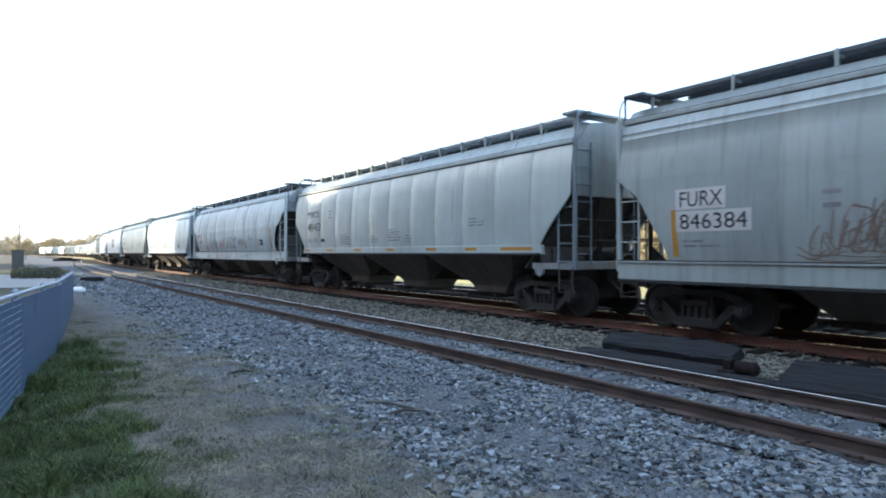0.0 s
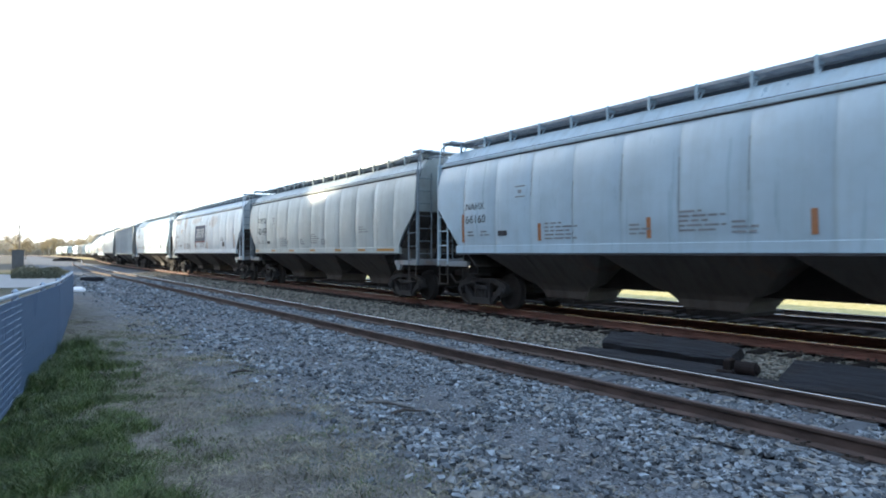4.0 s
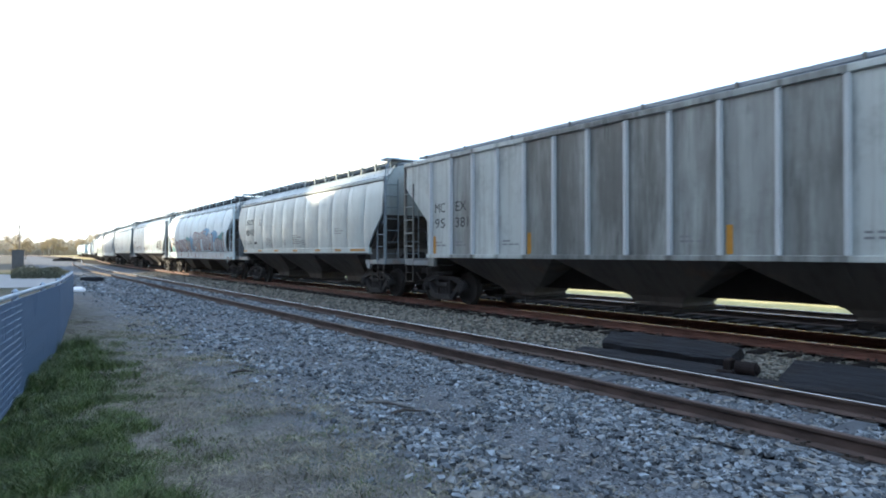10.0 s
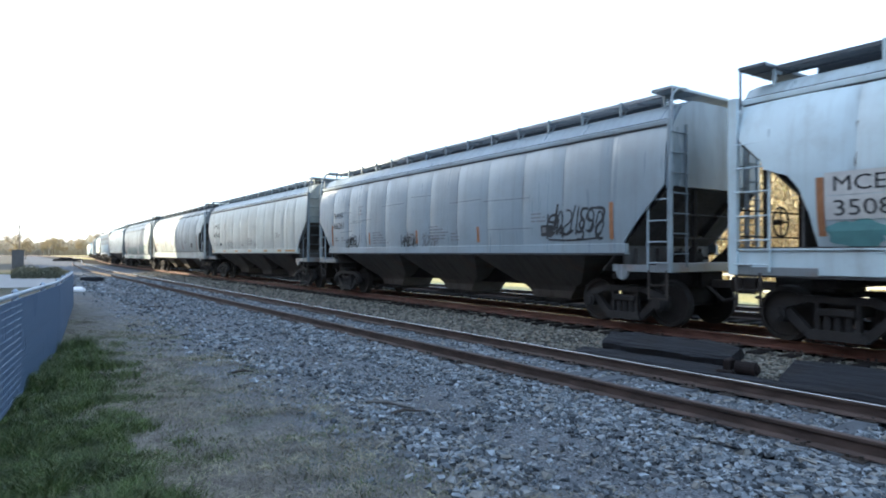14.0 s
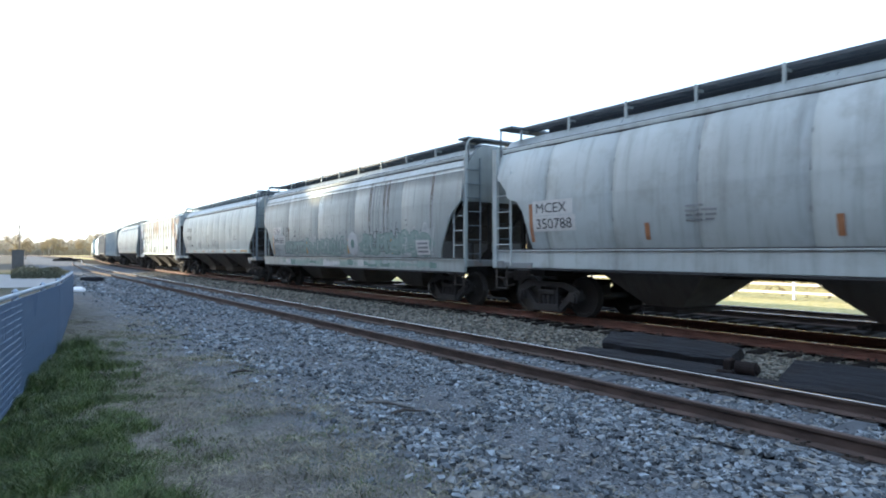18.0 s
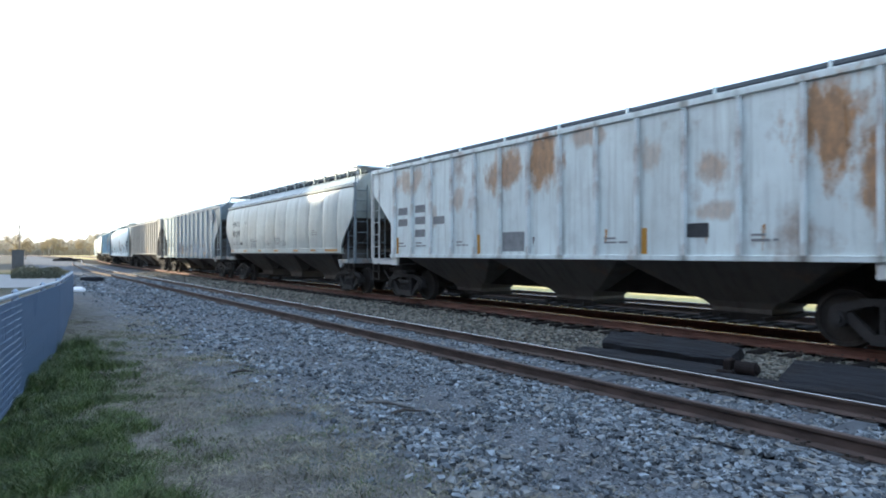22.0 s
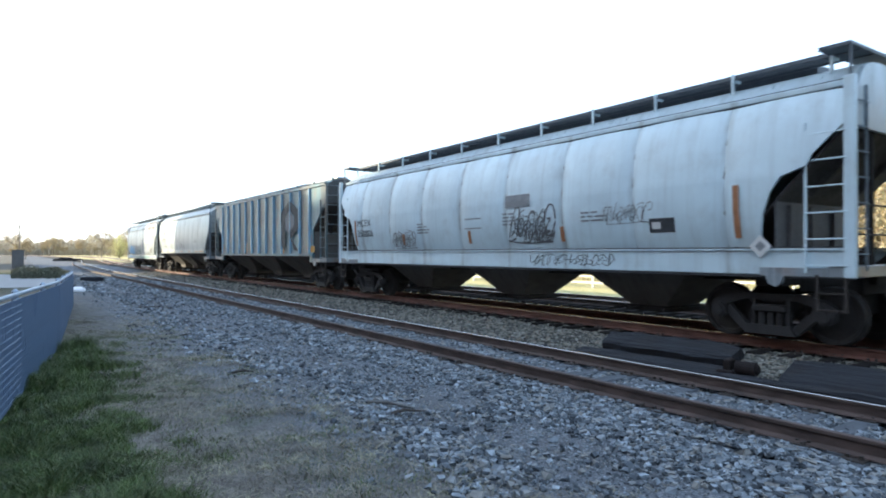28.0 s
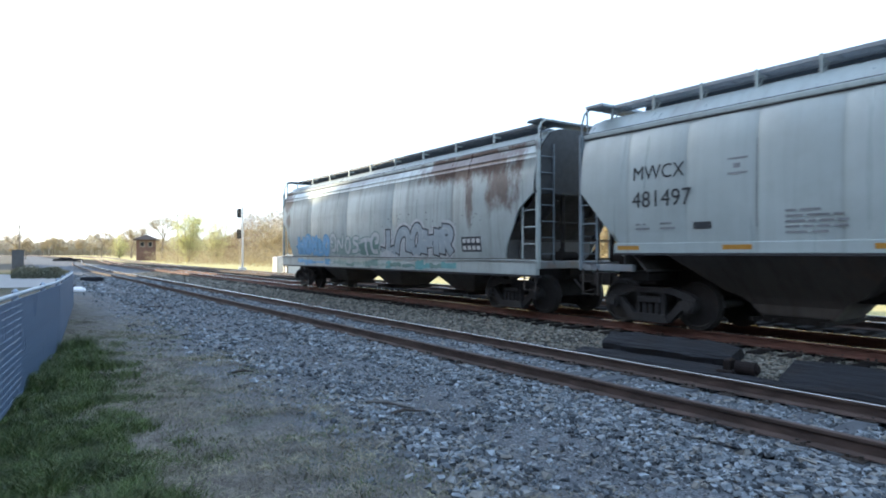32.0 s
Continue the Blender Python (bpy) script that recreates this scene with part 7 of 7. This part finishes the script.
def build_tower():
    t = root("signal_tower", pose(24.8, 153, 0, 0, 0, -8) @ Matrix.Scale(0.88, 4), "old brown brick two-storey signal tower with a hipped roof", "building")
    part("wall", cached(("tower_wall",), lambda bm: (add_box(bm, -2.2, 2.2, -2.2, 2.2, 0, 5.2), add_box(bm, -2.3, 2.3, -2.3, 2.3, 2.9, 3.05))), M["brick"], t)

    def roof(bm):
        a = [bm.verts.new(p) for p in ((-3, -3, 5.1), (3, -3, 5.1), (3, 3, 5.1), (-3, 3, 5.1))]
        b = [bm.verts.new(p) for p in ((-3, -3, 5.25), (3, -3, 5.25), (3, 3, 5.25), (-3, 3, 5.25))]
        p, q = bm.verts.new((0, -0.6, 6.6)), bm.verts.new((0, 0.6, 6.6))
        bm.faces.new(a[::-1])
        for i in range(4):
            bm.faces.new((a[i], a[(i + 1) % 4], b[(i + 1) % 4], b[i]))
        bm.faces.new((b[0], b[1], p))
        bm.faces.new((b[1], b[2], q, p))
        bm.faces.new((b[2], b[3], q))
        bm.faces.new((b[3], b[0], p, q))
    part("roof", cached(("tower_roof",), roof), M["shingle"], t)
    for x, y, rz in ((-2.21, -0.9, 90), (-2.21, 0.9, 90), (-0.9, -2.21, 0), (0.9, -2.21, 0)):
        w = part("window", box_mesh("window", 1.0, 0.06, 1.3), M["cream"], t, "", pose(x, y, 4.1, 0, 0, rz))
        part("pane", box_mesh("pane", 0.8, 0.08, 1.1), M["signal"], w)
    part("door", box_mesh("door", 0.95, 0.08, 2.05), M["cream"], t, "", pose(-2.22, 0.2, 1.05, 0, 0, 90))


build_tower()


def build_signal():
    s = root("railway_signal", pose(18.0, 59.6, 0), "silver signal mast with two black signal heads", "railway signal")
    part("mast", cached(("mast",), lambda bm: (add_tube(bm, (0, 0, 0.3), (0, 0, 6.0), 0.09, 12, 0.07), add_box(bm, -0.3, 0.3, -0.3, 0.3, -0.1, 0.3, 0.03),
                                             add_tube(bm, (0, 0, 6.0), (0, 0, 6.15), 0.09, 10, 0.02))), M["silver"], s)
    for z in (5.4, 3.45):
        h = part("signal_head", cached(("signal_head",), lambda bm: (add_box(bm, -0.2, 0.2, -0.06, 0.0, -0.42, 0.42, 0.02),
                                                                    [add_tube(bm, (0, -0.3, dz), (0, -0.05, dz), 0.10, 12) for dz in (-0.26, 0.0, 0.26)])), M["signal"], s, "", pose(-0.35, -0.1, z))
        part("arm", box_mesh("arm", 0.4, 0.06, 0.06), M["silver"], s, "", pose(-0.2, 0, z))
    part("ladder", cached(("mast_ladder",), lambda bm: ([add_tube(bm, (x, 0.25, 0.1), (x, 0.12, 5.9), 0.015, 5) for x in (-0.17, 0.17)],
                                                     [add_tube(bm, (-0.17, 0.2, z), (0.17, 0.2, z), 0.01, 5) for z in np.arange(0.4, 5.8, 0.3)])), M["silver"], s)


build_signal()


def build_cabinet(x, y, w, d, h, material, label):
    c = root("equipment_cabinet", pose(x, y, 0), label, "cabinet", "trackside equipment cabinets")
    part("body", cached((w, d, h, "cabinet_body"), lambda bm: (add_box(bm, -w / 2, w / 2, -d / 2, d / 2, 0.12, h - 0.08, 0.02), add_box(bm, -w / 2 - 0.05, w / 2 + 0.05, -d / 2 - 0.05, d / 2 + 0.05, -0.05, 0.12))), material, c)
    part("roof", cached((w, d, h, "cabinet_roof"), lambda bm: add_prism(bm, [(-w / 2 - 0.06, h - 0.078), (w / 2 + 0.06, h - 0.078), (w / 2 + 0.06, h - 0.03), (0, h + 0.04), (-w / 2 - 0.06, h - 0.03)], -d / 2 - 0.06, d / 2 + 0.06, "y")), material, c)
    part("door", box_mesh("cabinet_door", w * 0.8, 0.03, h * 0.75), material, c, "", pose(0, -d / 2 - 0.012, h * 0.5))


build_cabinet(0.6, 82.0, 1.1, 0.9, 2.0, M["shear"], "dull grey steel relay cabinet beside the line")
build_cabinet(19.0, 51.5, 1.5, 1.0, 1.35, M["white"], "white equipment cabinet by the rail fence")
build_cabinet(18.9, 48.6, 1.6, 1.1, 1.5, M["white"], "white equipment cabinet by the rail fence")


def build_pole(x, y, h):
    p = root("utility_pole", pose(x, y, 0), "weathered wooden utility pole with a crossarm", "utility pole", "utility poles")
    part("pole", cached((h, "pole"), lambda bm: add_tube(bm, (0, 0, -0.3), (0, 0, h), 0.15, 8, 0.1)), M["bark"], p)
    part("crossarm", box_mesh("crossarm", 2.2, 0.1, 0.12), M["bark"], p, "", pose(0, 0.1, h - 0.6))


build_pole(1.5, 165.0, 8.0)
build_pole(36.0, 175.0, 12.0)


def build_heap():
    q = random.Random(3)
    for i in range(9):
        lay_timber(9.8 + q.uniform(-1.6, 1.6), 150 + q.uniform(-1, 1), 0.0 + 0.24 * (i // 4), 2.6, 0.26, 0.24, q.uniform(60, 120), 20 + i % 3, "black timber in a heap beside the track")


build_heap()
thing("pavement", cached(("pavement",), lambda bm: add_prism(bm, [spot(-90, 29), spot(60, 30), spot(112, 33), spot(100, 40), spot(62, 46), spot(-90, 52)], -0.1, 0.03, "z")), M["concrete"], pose(0, 0, 0), "grey worn concrete yard behind the fence", "pavement", kind="structure")

# ---- unseen wall added west of the yard, cut so its shadow covers the tracks ----
def build_shade_wall():
    tall = [(-40, -0.2), (85.5, -0.2), (85.5, 21.6), (78.75, 22.6), (63.25, 22.6), (59.75, 20.7), (53.75, 22.4), (-40, 22.4)]
    low = [(99, -0.2), (140, -0.2), (140, 20.5), (99, 22.0)]

    def build(bm):
        for outline in (tall, low):
            add_prism(bm, outline, -20.4, -20.0, "x")
    w = thing("shade_wall_west", cached(("shade_wall_west",), build), M["brick"], pose(0, 0, 0), "unseen plain wall with gabled tops, added to shade the tracks", "wall", kind="structure")


build_shade_wall()


# ---- what moves ----
def on_track(s):
    return Vector((MAIN_X + bend(s), s, 0.0))


def motions():
    """The train rolls by at an even pace; each car follows the bend of the track on its two trucks."""
    for car, s0 in TRAIN:
        rows = []
        for t in range(33):
            s = s0 - SPEED * t
            a, b = on_track(s - 6.4), on_track(s + 6.4)
            c, d = (a + b) / 2, b - a
            rows.append((float(t), pose(c.x, c.y, MAIN_Z, 0, 0, math.degrees(-math.atan2(d.x, d.y)))))
        walk(car, rows)
    first = WHEELSETS[0]
    turn = math.degrees(SPEED / 0.452 / FPS)
    walk(first, [(i / FPS, pose(0, 0, 0, turn * i % 360, 0, 0)) for i in range(32 * FPS + 1)])
    keys = first.animation_data
    for w in WHEELSETS[1:]:
        w.rotation_mode = "QUATERNION"
        own = w.animation_data_create()
        own.action = keys.action
        own.action_slot = keys.action_slot


motions()
